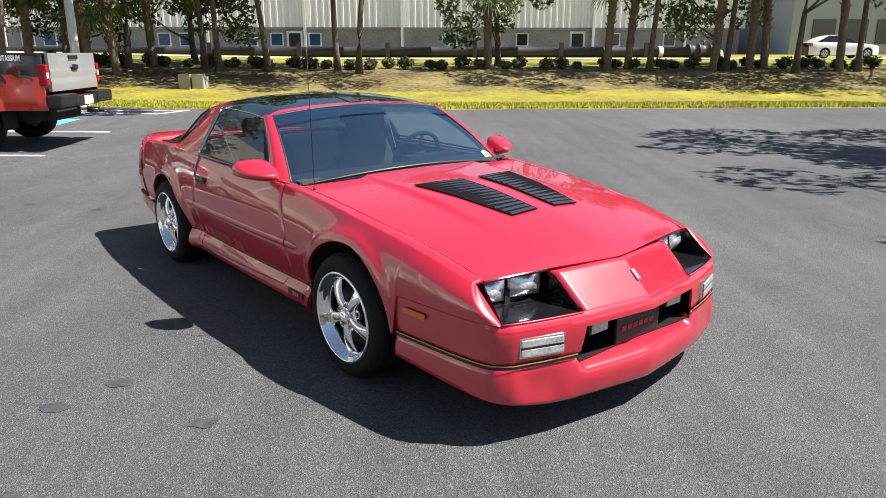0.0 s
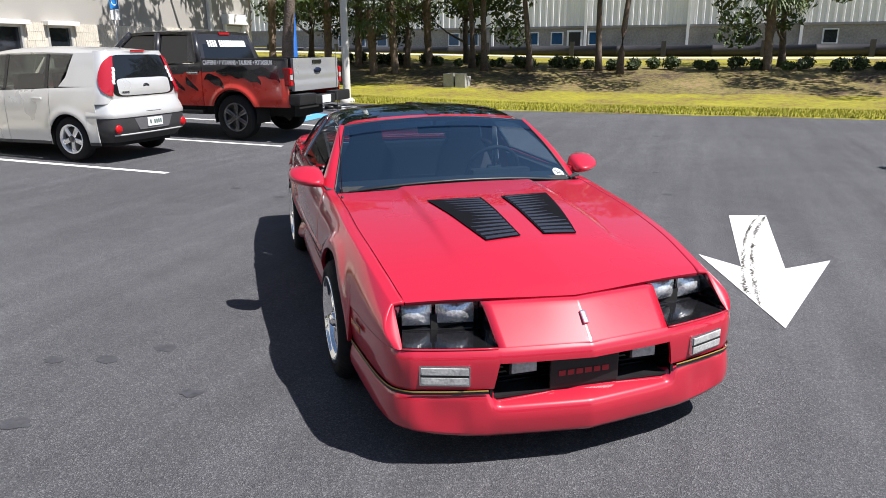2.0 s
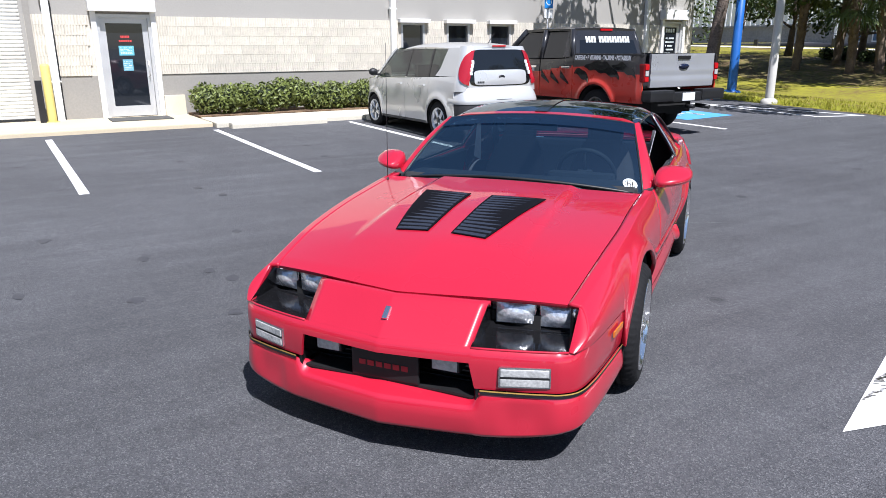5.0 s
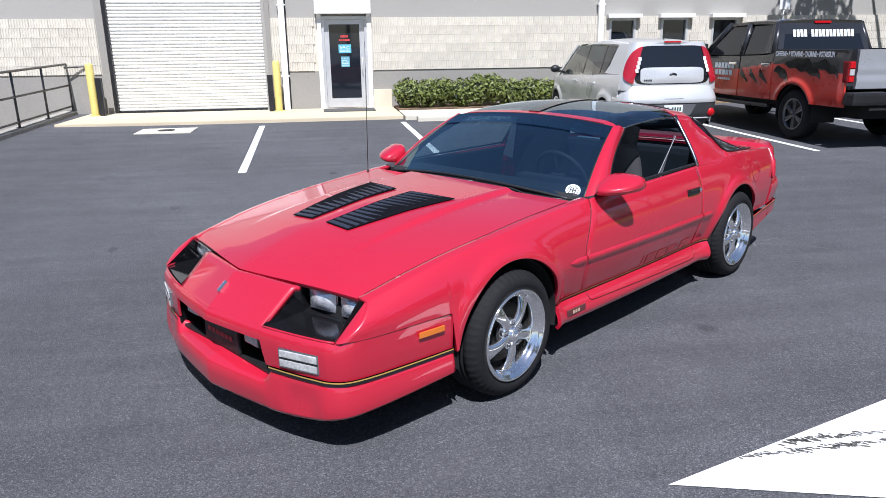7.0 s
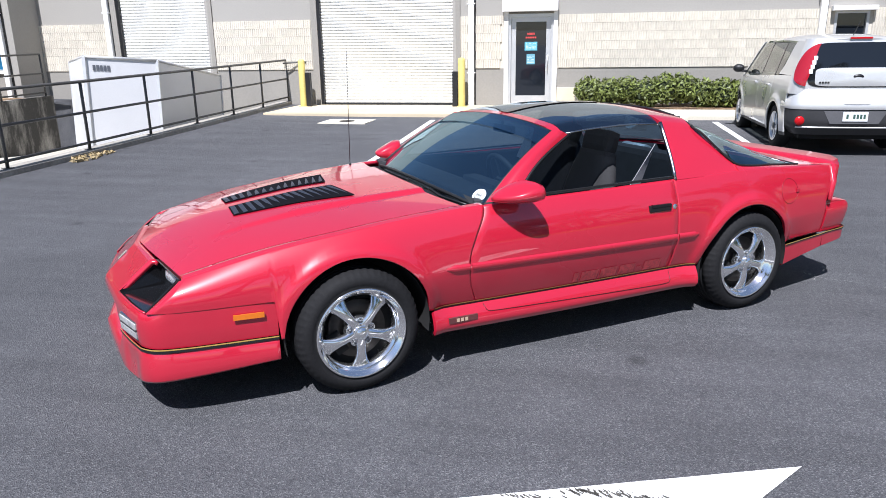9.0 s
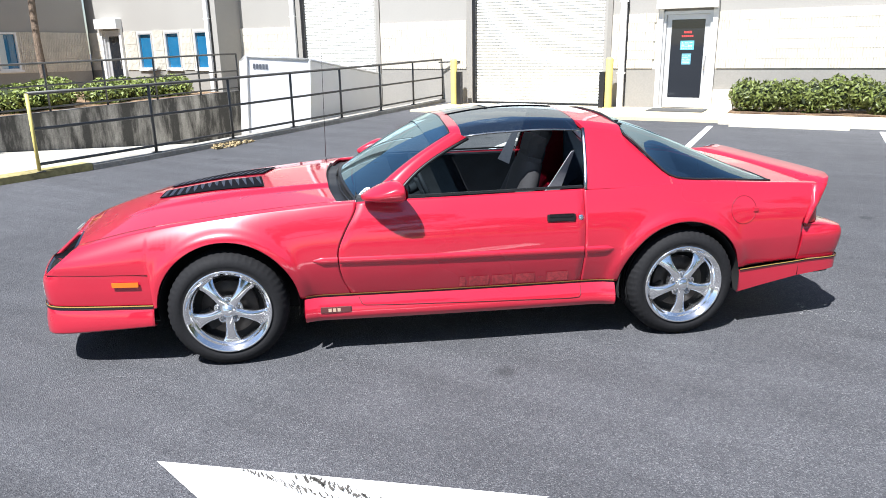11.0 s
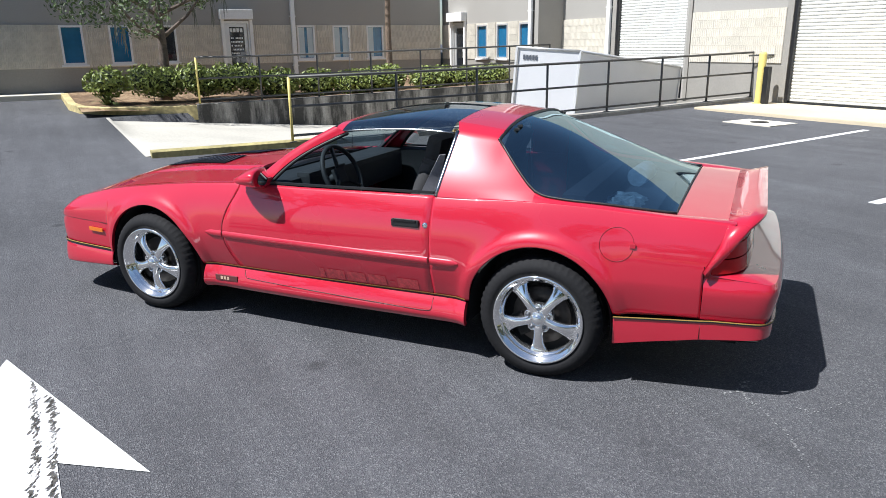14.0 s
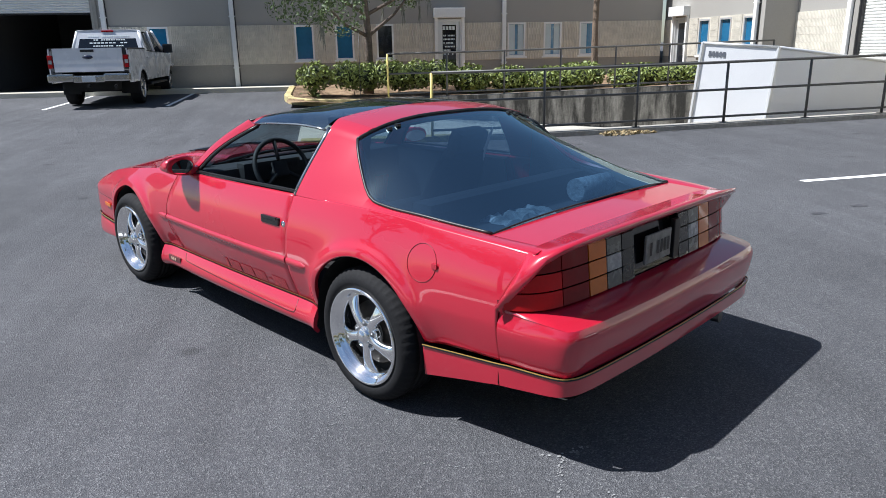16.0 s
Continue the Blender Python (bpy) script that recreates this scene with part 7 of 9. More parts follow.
    for sd in (1, -1):
        grid(bm, lambda s, v: (P_FRONT(s, -0.03)[0] * (1 - v) + 0.36 * v, sd * P_FRONT(s, -0.03)[1], 0.245), lin(0, 0.95, 20), (0, 1))
    for sd in (1, -1):
        grid(bm, lambda s, v: (P_REARLOW(s, -0.03)[0] * (1 - v) - 2.93 * v, sd * P_REARLOW(s, -0.03)[1], 0.300), lin(0, 0.98, 20), (0, 1))
    part("underbody", bm, mat("well_black", (0.01, 0.01, 0.01), 0.9), c, "dark underbody and floor pan")
    bm = bmesh.new()
    box(bm, -0.96, -0.70, -0.76, 0.76, 0.66, 0.875, 0.04)
    box(bm, -1.02, -0.92, 0.16, 0.58, 0.78, 0.905, 0.03)
    dash = part("dashboard", bm, CABIN, c, "charcoal dashboard with a raised binnacle")
    bm = bmesh.new()
    grid(bm, lambda u, y: (-0.70 - 0.01 * u, y, 0.85 + 0.03 * u), (0, 1), lin(-0.74, 0.74, 5))
    part("dash_top", bm, CABIN, dash)
    bm = bmesh.new()
    box(bm, -2.15, -0.95, -0.10, 0.10, 0.40, 0.58, 0.03)
    part("console", bm, CABIN, c)
    m_ = Matrix.Translation((-1.12, 0.37, 0.865)) @ Matrix.Rotation(radians(-66), 4, "Y")
    bm = bmesh.new()
    rg = [m_ @ Vector((0.185 * math.cos(2 * math.pi * i / 32), 0.185 * math.sin(2 * math.pi * i / 32), 0)) for i in range(33)]
    tube(bm, rg, 0.015, 8, cap=False)
    for a in (0.0, 2.2, -2.2):
        tube(bm, [m_ @ Vector((0, 0, -0.02)), m_ @ Vector((0.18 * math.cos(a), 0.18 * math.sin(a), 0))], 0.013, 6)
    box(bm, -0.05, 0.05, -0.05, 0.05, -0.04, 0.0, 0.015, m_)
    tube(bm, [m_ @ Vector((0, 0, -0.03)), m_ @ Vector((0, 0, -0.26))], 0.03, 8)
    part("steering_wheel", bm, CABIN, c, "dark three-spoke steering wheel")
    for y, dx, rake in ((0.36, 0.0, -14), (-0.36, -0.14, -24)):
        bm = bmesh.new()
        box(bm, -1.72 + dx, -1.22 + dx, y - 0.25, y + 0.25, 0.42, 0.58, 0.06)
        st = part("seat", bm, SEAT_CLOTH, c, "grey cloth bucket seat")
        lean = Matrix.Translation((-1.66 + dx, y, 0.50)) @ Matrix.Rotation(radians(rake), 4, "Y")
        bm = bmesh.new()
        grid(bm, lambda w, a: lean @ Vector((0.070 * math.cos(a) * (1 + 0.25 * abs(math.sin(a))), (0.255 - 0.10 * w**3) * math.sin(a), 0.50 * w)), lin(0, 1, 9), lin(0, 2 * math.pi, 17))
        box(bm, -0.05, 0.05, -0.14, 0.14, 0.44, 0.53, 0.035, lean)
        part("backrest", bm, SEAT_CLOTH, st, merge=0.0005)
        bm = bmesh.new()
        box(bm, -0.05, 0.05, -0.13, 0.13, 0.515, 0.66, 0.045, lean)
        part("headrest", bm, SEAT_CLOTH, st)
        g = bmesh.new()
        sdy = 1 if y > 0 else -1
        grid(g, lambda k, w: (-1.955 + 0.115 * k + w * (0.012 + 0.030 * k), sdy * (0.690 - 0.03 * k + 0.012 * w), 1.075 - 0.26 * k + 0.02 * w * k), lin(0, 1, 7), (-1, 0, 1))
        part("seat_belt", g, mat("belt_webbing", (0.30, 0.30, 0.32), 0.7), st, "pale grey seat belt webbing", solid=0.004)
    bm = bmesh.new()
    box(bm, -2.65, -2.25, -0.62, 0.62, 0.42, 0.60, 0.06)
    box(bm, -2.72, -2.58, -0.62, 0.62, 0.55, 0.90, 0.05)
    part("rear_seat", bm, SEAT_CLOTH, c, "grey folding rear seat")
    bm = bmesh.new()
    box(bm, -3.42, -2.70, -0.72, 0.72, 0.60, 0.66, 0.02)
    box(bm, -3.02, -2.70, -0.70, 0.70, 0.63, 0.76, 0.02)
    part("load_floor", bm, BOOT, c, "grey carpeted load floor")
    bm = bmesh.new()
    rnd = random.Random(41)
    bump = [[rnd.uniform(0, 0.035) for _ in range(13)] for _ in range(9)]
    grid(bm, lambda i, j: (-2.93 + 0.03 * i + 0.012 * math.sin(j * 1.7), -0.10 + 0.032 * j + 0.012 * math.sin(i * 2.1), 0.763 + bump[i][j] * (0 < i < 8) * (0 < j < 12)), range(9), range(13), smooth=False)
    part("cargo_sheet", bm, mat("pale_plastic", (0.30, 0.34, 0.34), 0.25, var=0.35, scale=14, fine=40), c, "crumpled pale plastic sheet in the boot", solid=0.004)
    for sd in (1, -1):
        bm = bmesh.new()
        tube(bm, [(-3.02, sd * 0.69, 0.80), (-2.74, sd * 0.73, 0.86)], 0.010, 8)
        tube(bm, [(-2.74, sd * 0.73, 0.86), (-2.52, sd * 0.735, 0.91)], 0.005, 8)
        part("hatch_strut", bm, BLACK_TRIM, c)
        bm = bmesh.new()
        grid(bm, lambda x, v: (x, sd * (hy(x) - 0.03 - 0.05 * (1 - v)), 0.60 + (hz(x) - 0.02 - 0.60) * v), lin(-2.30, -3.40, 14), (0, 0.5, 1))
        part("boot_trim", bm, BOOT, c, "grey moulded trim in the boot", solid=0.01)
    bm = bmesh.new()
    tube(bm, [(-2.83, -0.66, 0.825), (-2.81, -0.38, 0.825)], 0.062, 14)
    part("cloth_roll", bm, mat("pale_blue_cloth", (0.36, 0.42, 0.44), 0.8, var=0.3, scale=12, fine=50, bump=0.01), c, "pale rolled cloth in the boot")
    bm = bmesh.new()
    box(bm, -1.32, -1.29, -0.12, 0.12, 1.115, 1.170, 0.012)
    tube(bm, [(-1.30, 0, 1.165), (-1.285, 0, 1.218)], 0.01)
    part("rear_view_mirror", bm, BLACK_TRIM, c)
    bm = bmesh.new()
    grid(bm, lambda v, u: (lambda z: (-0.93 - 0.385 * v * (1 - u) + (-1.975 + 0.93 - 0.035 * v) * u, -(0.845 - 0.190 * v**1.08 + 0.008), z))(0.884 + 0.278 * v), lin(0, 1, 8), lin(0, 1, 10))
    part("door_window", bm, SIDE_GLASS, c, "raised tinted passenger window")
    # aerial
    bm = bmesh.new()
    tube(bm, [(-0.50, -0.775, 0.845), (-0.50, -0.775, 0.872)], 0.011, 8, r1=0.006)
    tube(bm, [(-0.50, -0.775, 0.88), (-0.515, -0.775, 1.70)], 0.0024, 6, r1=0.0016)
    part("aerial", bm, BLACK_TRIM, c, "thin black whip aerial")

    # -- wheels --
    def wheel(x, y, w, sd, steer=0.0, r=0.318):
        M = Matrix.Translation((x, sd * y, r - 0.004)) @ Matrix.Rotation(radians(steer), 4, "Z") @ Matrix.Diagonal((1, sd, 1, 1))
        rim_r = 0.227
        bm = bmesh.new()
        prof = [(rim_r - 0.004, -w), (rim_r + 0.03, -w - 0.006), (r - 0.04, -w - 0.004), (r - 0.012, -w + 0.02), (r, -w + 0.045)]
        n_ = 4
        for k in range(1, n_ + 1):
            y0 = -w + 0.045 + (w - 0.09) * k / (n_ + 1)
            prof += [(r, y0 - 0.006), (r - 0.008, y0 - 0.004), (r - 0.008, y0 + 0.004), (r, y0 + 0.006)]
        prof += [(r, -0.045), (r - 0.012, -0.02), (r - 0.035, 0.0), (r - 0.06, 0.006), (rim_r + 0.02, 0.002), (rim_r - 0.002, -0.012)]
        lathe(bm, prof, 160, "y")
        for v in bm.verts:
            d = math.hypot(v.co.x, v.co.z)
            if d > r - 0.030 and (v.co.y > -0.062 or v.co.y < -w + 0.062) and round(math.atan2(v.co.z, v.co.x) / (2 * math.pi) * 160) % 3 == 0:
                k = (d - 0.005) / d
                v.co.x, v.co.z = v.co.x * k, v.co.z * k
        bm.transform(M)
        part("tyre", bm, TYRE, c, "low black tyre with worn tread")
        bm = bmesh.new()
        lathe(bm, [(rim_r + 0.004, -0.014), (rim_r + 0.006, 0.002), (rim_r - 0.001, 0.007), (rim_r - 0.009, 0.004), (rim_r - 0.011, -0.008), (rim_r - 0.022, -0.011), (rim_r - 0.024, -0.019), (rim_r - 0.030, -0.024), (rim_r - 0.032, -0.034), (rim_r - 0.038, -0.036), (rim_r - 0.040, -0.060), (rim_r - 0.041, -0.082), (rim_r - 0.034, -0.11), (rim_r - 0.02, -w + 0.01)], 72, "y")
        crisp(bm)
        bm.transform(M)
        rm = part("rim", bm, CHROME, c, "polished five-spoke alloy wheel")
        half_w = smooth_table([(0.0, 0.034), (0.25, 0.026), (0.5, 0.0265), (0.75, 0.034), (0.92, 0.045), (1.0, 0.052)])
        for i in range(5):
            a = 2 * math.pi * i / 5 + math.pi / 2
            g = bmesh.new()

            def sp(u, v):
                rad = 0.030 + (rim_r - 0.038 - 0.030) * u
                q = math.cos(math.pi * v / 10)
                crown = 0.026 * math.sin(math.pi * v / 10) ** 0.8 * (1 - 0.35 * u * u)
                yb = -0.046 + 0.010 * math.sin(math.pi * u) - 0.010 * u**2
                return Vector((rad, yb + crown, -half_w(u) * q))

            grid(g, sp, lin(0, 1, 13), range(11))
            g.transform(M @ Matrix.Rotation(a, 4, "Y"))
            part("spoke", g, CHROME, rm, solid=0.004)
        g = bmesh.new()
        lathe(g, [(0.076, -0.07), (0.074, -0.034), (0.064, -0.029), (0.040, -0.030), (0.038, -0.010), (0.034, -0.004), (0.031, -0.006), (0.026, 0.003), (0.015, 0.008), (0.0, 0.009)], 36, "y")
        crisp(g)
        g.transform(M)
        part("hub_cap", g, CHROME, rm, "bright centre cap")
        for i in range(5):
            a = 2 * math.pi * (i + 0.5) / 5 + math.pi / 2
            at = (0.057 * math.cos(a), 0, -0.057 * math.sin(a))
            g = bmesh.new()
            lathe(g, [(0.021, -0.05), (0.021, -0.026), (0.018, -0.022), (0.0145, -0.024), (0.0140, -0.036), (0.0, -0.036)], 18, "y", at)
            g.transform(M)
            boss = part("nut_boss", g, CHROME, rm)
            g = bmesh.new()
            lathe(g, [(0.0095, -0.036), (0.0095, -0.018), (0.006, -0.014), (0.0, -0.013)], 6, "y", at)
            g.transform(M)
            part("wheel_nut", g, mat("nut_steel", (0.30, 0.30, 0.31), 0.25, metal=1.0), boss)
        g = bmesh.new()
        lathe(g, [(0.06, -0.085), (0.150, -0.085), (0.150, -0.105), (0.06, -0.105)], 40, "y", closed=True)
        g.transform(M)
        part("brake_disc", g, mat("dull_disc", (0.05, 0.045, 0.042), 0.55, metal=0.6, var=0.2), rm)
        g = bmesh.new()
        lathe(g, [(0.0, -0.12), (rim_r - 0.02, -0.12)], 32, "y")
        g.transform(M)
        part("backing_plate", g, mat("well_black", (0.01, 0.01, 0.01), 0.9), rm)
        g = bmesh.new()
        box(g, 0.085, 0.15, -0.125, -0.065, -0.06, 0.06, 0.012, M @ Matrix.Rotation(0.5, 4, "Y"))
        part("brake_caliper", g, mat("well_black", (0.01, 0.01, 0.01), 0.9), rm)

    for sd in (1, -1):
        wheel(0.0, 0.932, 0.235, sd, 1.5)
        wheel(-2.566, 0.932, 0.25, sd)


coupe()


# ---- other vehicles ----
def plain_wheel(parent, x, y, sd, r, w, rim_r, alloy, spokes=5, dark=None):
    """A tyre with a spoked rim, set on a vehicle's side."""
    M = Matrix.Translation((x, sd * y, r)) @ Matrix.Diagonal((1, sd, 1, 1))
    bm = bmesh.new()
    lathe(bm, [(rim_r, -w), (r - 0.03, -w), (r, -w + 0.04), (r, -0.04), (r - 0.02, -0.01), (r - 0.06, 0.0), (rim_r, -0.01)], 36, "y")
    bm.transform(M)
    wl = part("wheel", bm, TYRE, parent, "black tyre on an alloy rim")
    bm = bmesh.new()
    lathe(bm, [(rim_r + 0.004, -0.012), (rim_r, 0.0), (rim_r - 0.02, -0.01), (rim_r - 0.03, -0.05), (rim_r - 0.02, -w + 0.02)], 36, "y")
    bm.transform(M)
    part("rim", bm, alloy, wl)
    for i in range(spokes):
        a = 2 * math.pi * i / spokes + math.pi / 2
        g = bmesh.new()
        grid(g, lambda u, v: Vector((0.02 + (rim_r - 0.035) * u, -0.018 - 0.02 * (1 - u) * 0 - (0.012 if v in (0, 3) else 0), (0.030 + 0.012 * u) * (-1, -0.6, 0.6, 1)[v])), lin(0, 1, 5), range(4))
        g.transform(M @ Matrix.Rotation(a, 4, "Y"))
        part("spoke", g, alloy, wl, solid=0.006)
    g = bmesh.new()
    lathe(g, [(0.0, -0.09), (rim_r - 0.02, -0.09)], 28, "y")
    lathe(g, [(0.0, -0.002), (0.045, -0.004), (0.055, -0.03)], 16, "y")
    g.transform(M)
    part("brake_plate", g, dark or mat("dark_steel", (0.12, 0.12, 0.12), 0.4, metal=1.0), wl)


def skin(bm, fy, xs, zb, zt, nz, sd, mi=None):
    """A flank between two height lines; mi(x, z) picks its colour."""
    rows = []
    for x in xs:
        a, b = zb(x), zt(x)
        rows.append([(x, sd * fy(x, a + (b - a) * k), a + (b - a) * k) for k in lin(0, 1, nz)])
    vs = [[bm.verts.new(p) for p in r] for r in rows]
    for i in range(len(xs) - 1):
        for j in range(nz - 1):
            try:
                f = bm.faces.new((vs[i][j], vs[i + 1][j], vs[i + 1][j + 1], vs[i][j + 1]))
            except ValueError:
                continue
            f.smooth = True
            if mi:
                c = f.calc_center_median()
                f.material_index = mi(c.x, c.z)


def arch_columns(x0, x1, n, wheels, r):
    xs = set(lin(x0, x1, n))
    for cx in wheels:
        xs |= {cx + r * math.cos(a) for a in lin(0, math.pi, 19)} | {cx + r * 1.003, cx - r * 1.003}
    return sorted(x for x in xs if x0 <= x <= x1)


def arch_line(x, wheels, r, zc, low):
    for cx in wheels:
        if abs(x - cx) < r:
            return max(low, zc + math.sqrt(r * r - (x - cx) ** 2))
    return low


def panel_quad(name, pts, material, parent, label="", solid=0.012, bow=0.0, n=8):
    """A bowed four-cornered panel: p00, p10, p11, p01."""
    a, b, c_, d = [Vector(p) for p in pts]
    nrm = (b - a).cross(d - a).normalized()
    bm = bmesh.new()
    grid(bm, lambda u, v: a.lerp(b, u).lerp(d.lerp(c_, u), v) + nrm * bow * (1 - (2 * u - 1) ** 2), lin(0, 1, n), lin(0, 1, max(3, n // 2)), smooth=bow > 0)
    return part(name, bm, material, parent, label, solid=solid)


def hatchback():
    """A tall silver hatchback seen from behind and its left side; the nose points along +x from the rear axle."""
    m = Matrix.Translation((-7.25, 8.64, ground_z(-8.5, 8.7))) @ Matrix.Rotation(radians(180), 4, "Z")
    c = thing("hatchback", "tall silver five-door hatchback with red tail lamps in a stall", "car", m)
    SILVER = mat("silver_paint", (0.66, 0.66, 0.645), 0.32, metal=0.4, var=0.03, scale=2, fine=200, coat=1.0)
    CLAD = mat("grey_black_cladding", (0.03, 0.03, 0.032), 0.6, var=0.15)
    TIN = glass_mat("dark_side_glass", (0.36, 0.41, 0.38), 0.14)
    SEAM = mat("panel_gap", (0.05, 0.05, 0.05), 0.7)
    wheels, r = (0.0, 2.57), 0.365
    belt = smooth_table([(-0.70, 1.09), (0.0, 1.07), (1.2, 1.02), (2.2, 0.985), (2.75, 0.96), (3.0, 0.91), (3.18, 0.80)])
    half = smooth_table([(-0.70, 0.845), (-0.58, 0.848), (-0.35, 0.852), (0.0, 0.862), (1.3, 0.865), (2.6, 0.852), (2.9, 0.80), (3.05, 0.72), (3.18, 0.56)])
    roof_z = smooth_table([(-0.62, 1.585), (-0.4, 1.62), (0.3, 1.655), (1.0, 1.655), (1.5, 1.625), (1.85, 1.575)])

    def fy(x, z):
        y = half(x)
        if z > 0.72:
            y -= 0.035 * min(1, (z - 0.72) / 0.34) ** 2
        if z > 1.02:
            y -= 0.30 * (z - 1.02) + 0.10 * max(0, z - 1.45)
        if z < 0.5:
            y -= 0.03 * ((0.5 - z) / 0.28) ** 2
        for cx in wheels:
            y += 0.024 * math.exp(-(((math.hypot(x - cx, z - 0.33) - r - 0.03) / 0.06) ** 2)) if z < 0.95 else 0
        return y

    RC = 0.17

    def tail_x(z):
        return -0.725 + 0.19 * max(0, z - 1.02) ** 1.15

    def tail_flat(z):
        return fy(-0.50, z) - RC

    def shell(d, z, off=0.0):
        """The tail's surface at the way d round from its middle and height z: back, rounded corner, flank."""
        yf, x0 = tail_flat(z), tail_x(z)
        if d < yf:
            return (x0 + 0.025 * (d / yf) ** 2 - off, d, z)
        a = (d - yf) / RC
        if a < math.pi / 2:
            return (x0 + 0.025 + RC - (RC + off) * math.cos(a), yf + (RC + off) * math.sin(a), z)
        x = x0 + 0.025 + RC + (a - math.pi / 2) * RC
        return (x, fy(x, z) + off, z)

    def rear(y, z, off=0.0):
        p = shell(abs(y), z, off)
        return (p[0], math.copysign(p[1], y), z)

    def oval(name, a0, b0, zc, e, off, material, parent, label="", y0=0.0, bow=0.0, lean=0.0):
        """A rounded panel lying on the tail's surface."""
        bm = bmesh.new()
        n, rings = 40, (0.0, 0.35, 0.7, 0.9, 1.0)
        rows = []
        for k in rings:
            row = []
            for q in range(n):
                t = 2 * math.pi * q / n
                cx_, sz = math.cos(t), math.sin(t)
                y = y0 + k * a0 * math.copysign(abs(cx_) ** (2 / e), cx_)
                z = zc + k * b0 * math.copysign(abs(sz) ** (2 / e), sz)
                y *= 1 - lean * (z - zc)
                row.append(bm.verts.new(rear(y, z, off + bow * (1 - k * k))))
            rows.append(row)
        for p, q in zip(rows, rows[1:]):
            for w in range(n):
                f = bm.faces.new((p[w], p[(w + 1) % n], q[(w + 1) % n], q[w]))
                f.smooth = True
        return part(name, bm, material, parent, label, merge=0.0005)

    for sd in (1, -1):
        for nm, x0, x1, lab in (("rear_quarter", -0.53, 0.32, "silver rear quarter"), ("rear_door", 0.328, 1.20, "silver rear door"), ("front_door", 1.208, 2.14, "silver front door"), ("front_fender", 2.148, 3.17, "silver front fender")):
            bm = bmesh.new()
            skin(bm, fy, arch_columns(x0, x1, 14, wheels, r), lambda x: arch_line(x, wheels, r, 0.33, 0.24), belt, 18, sd, lambda x, z: 1 if z < 0.30 else 0)
            p = part(nm, bm, [SILVER, CLAD], c, lab, solid=0.02)
            if "door" in nm:
                g = bmesh.new()
                xx = x0 + 0.12
                box(g, xx, xx + 0.19, sd * fy(xx + 0.1, 0.91) - 0.028, sd * fy(xx + 0.1, 0.91) + 0.028, 0.895, 0.925, 0.012)
                part("door_handle", g, SILVER, p)
        # broad rear pillar, from the belt to the roof edge
        xq = lambda z: 0.02 - 0.30 * max(0, z - 1.22) if z > 1.22 else 0.02 + 0.9 * (1.22 - z)
        xr = lambda z: tail_x(z) + 0.19
        bm = bmesh.new()
        grid(bm, lambda z, u: (lambda x: (x, sd * fy(x, z), z))(xr(z) + (xq(z) - xr(z)) * u), lin(1.085, 1.56, 12), lin(0, 1, 8))
        part("rear_pillar", bm, SILVER, c, "broad silver rear pillar", solid=0.02)
        # side glass
        for x0, x1, t0, t1, nm in ((0.15, 0.37, -0.05, 0.39, "quarter_glass"), (0.40, 1.18, 0.42, 1.17, "rear_window"), (1.25, 2.46, 1.24, 1.84, "front_window")):
            bm = bmesh.new()

            def gl(u, v):
                z0 = belt(x0 + (x1 - x0) * u) + 0.008
                z = z0 + (1.535 - z0) * v
                x = (x0 + (x1 - x0) * u) * (1 - v) + (t0 + (t1 - t0) * u) * v
                return (x, sd * (fy(x, z) - 0.008), z)

            grid(bm, gl, lin(0, 1, 8), lin(0, 1, 6))
            part(nm, bm, TIN, c, "dark side glass")
        for a, b in ((0.385, 0.405), (1.215, 1.205)):
            bm = bmesh.new()
            grid(bm, lambda v, q: (lambda x, z: (x, sd * (fy(x, z) - 0.004), z))(a + (b - a) * v + q * 0.028, 1.05 + 0.49 * v), lin(0, 1, 6), (-1, 1))
            part("window_post", bm, BLACK_GLOSS, c, solid=0.02)
        bm = bmesh.new()
        grid(bm, lambda v, q: (lambda x, z: (x, sd * (fy(x, z) + 0.004), z))(2.50 + (1.87 - 2.50) * v + q * 0.045, 0.975 + 0.575 * v), lin(0, 1, 8), (-1, 0, 1))
        part("front_pillar", bm, SILVER, c, solid=0.03)
        bm = bmesh.new()
        t_ = bmesh.new()
        bmesh.ops.create_icosphere(t_, subdivisions=2, radius=1.0)
        for v in t_.verts:
            v.co = (v.co.x * 0.07 + 2.33, sd * 0.965 + v.co.y * 0.10, 1.10 + v.co.z * 0.075)
        for f in t_.faces:
            f.smooth = True
        join(bm, t_)
        box(bm, 2.27, 2.37, sd * 0.87 - 0.05, sd * 0.87 + 0.05, 1.03, 1.07, 0.012)
        part("door_mirror", bm, BLACK_TRIM, c)
        # rounded corner of the tail, and the tall lamp wrapped round it
        bm = bmesh.new()
        grid(bm, lambda u, z: (lambda p: (p[0], sd * p[1], p[2]))(shell(tail_flat(z) + RC * (math.pi / 2 + 0.12) * u, z)), lin(0, 1, 12), lin(0.84, 1.585, 14))
        part("rear_corner", bm, SILVER, c, "silver rounded tail corner", solid=0.015)
        lamp_w = smooth_table([(0.0, 0.07), (0.10, 0.15), (0.25, 0.19), (0.45, 0.20), (0.7, 0.17), (0.88, 0.12), (1.0, 0.05)])
        bm = bmesh.new()

        def lamp(u, v):
            z = 0.945 + 0.575 * v + 0.02 * u * (1 - 2 * v)
            p = shell(tail_flat(z) - 0.004 + 0.01 * v + lamp_w(v) * u, z, 0.010)
            return (p[0], sd * p[1], z)

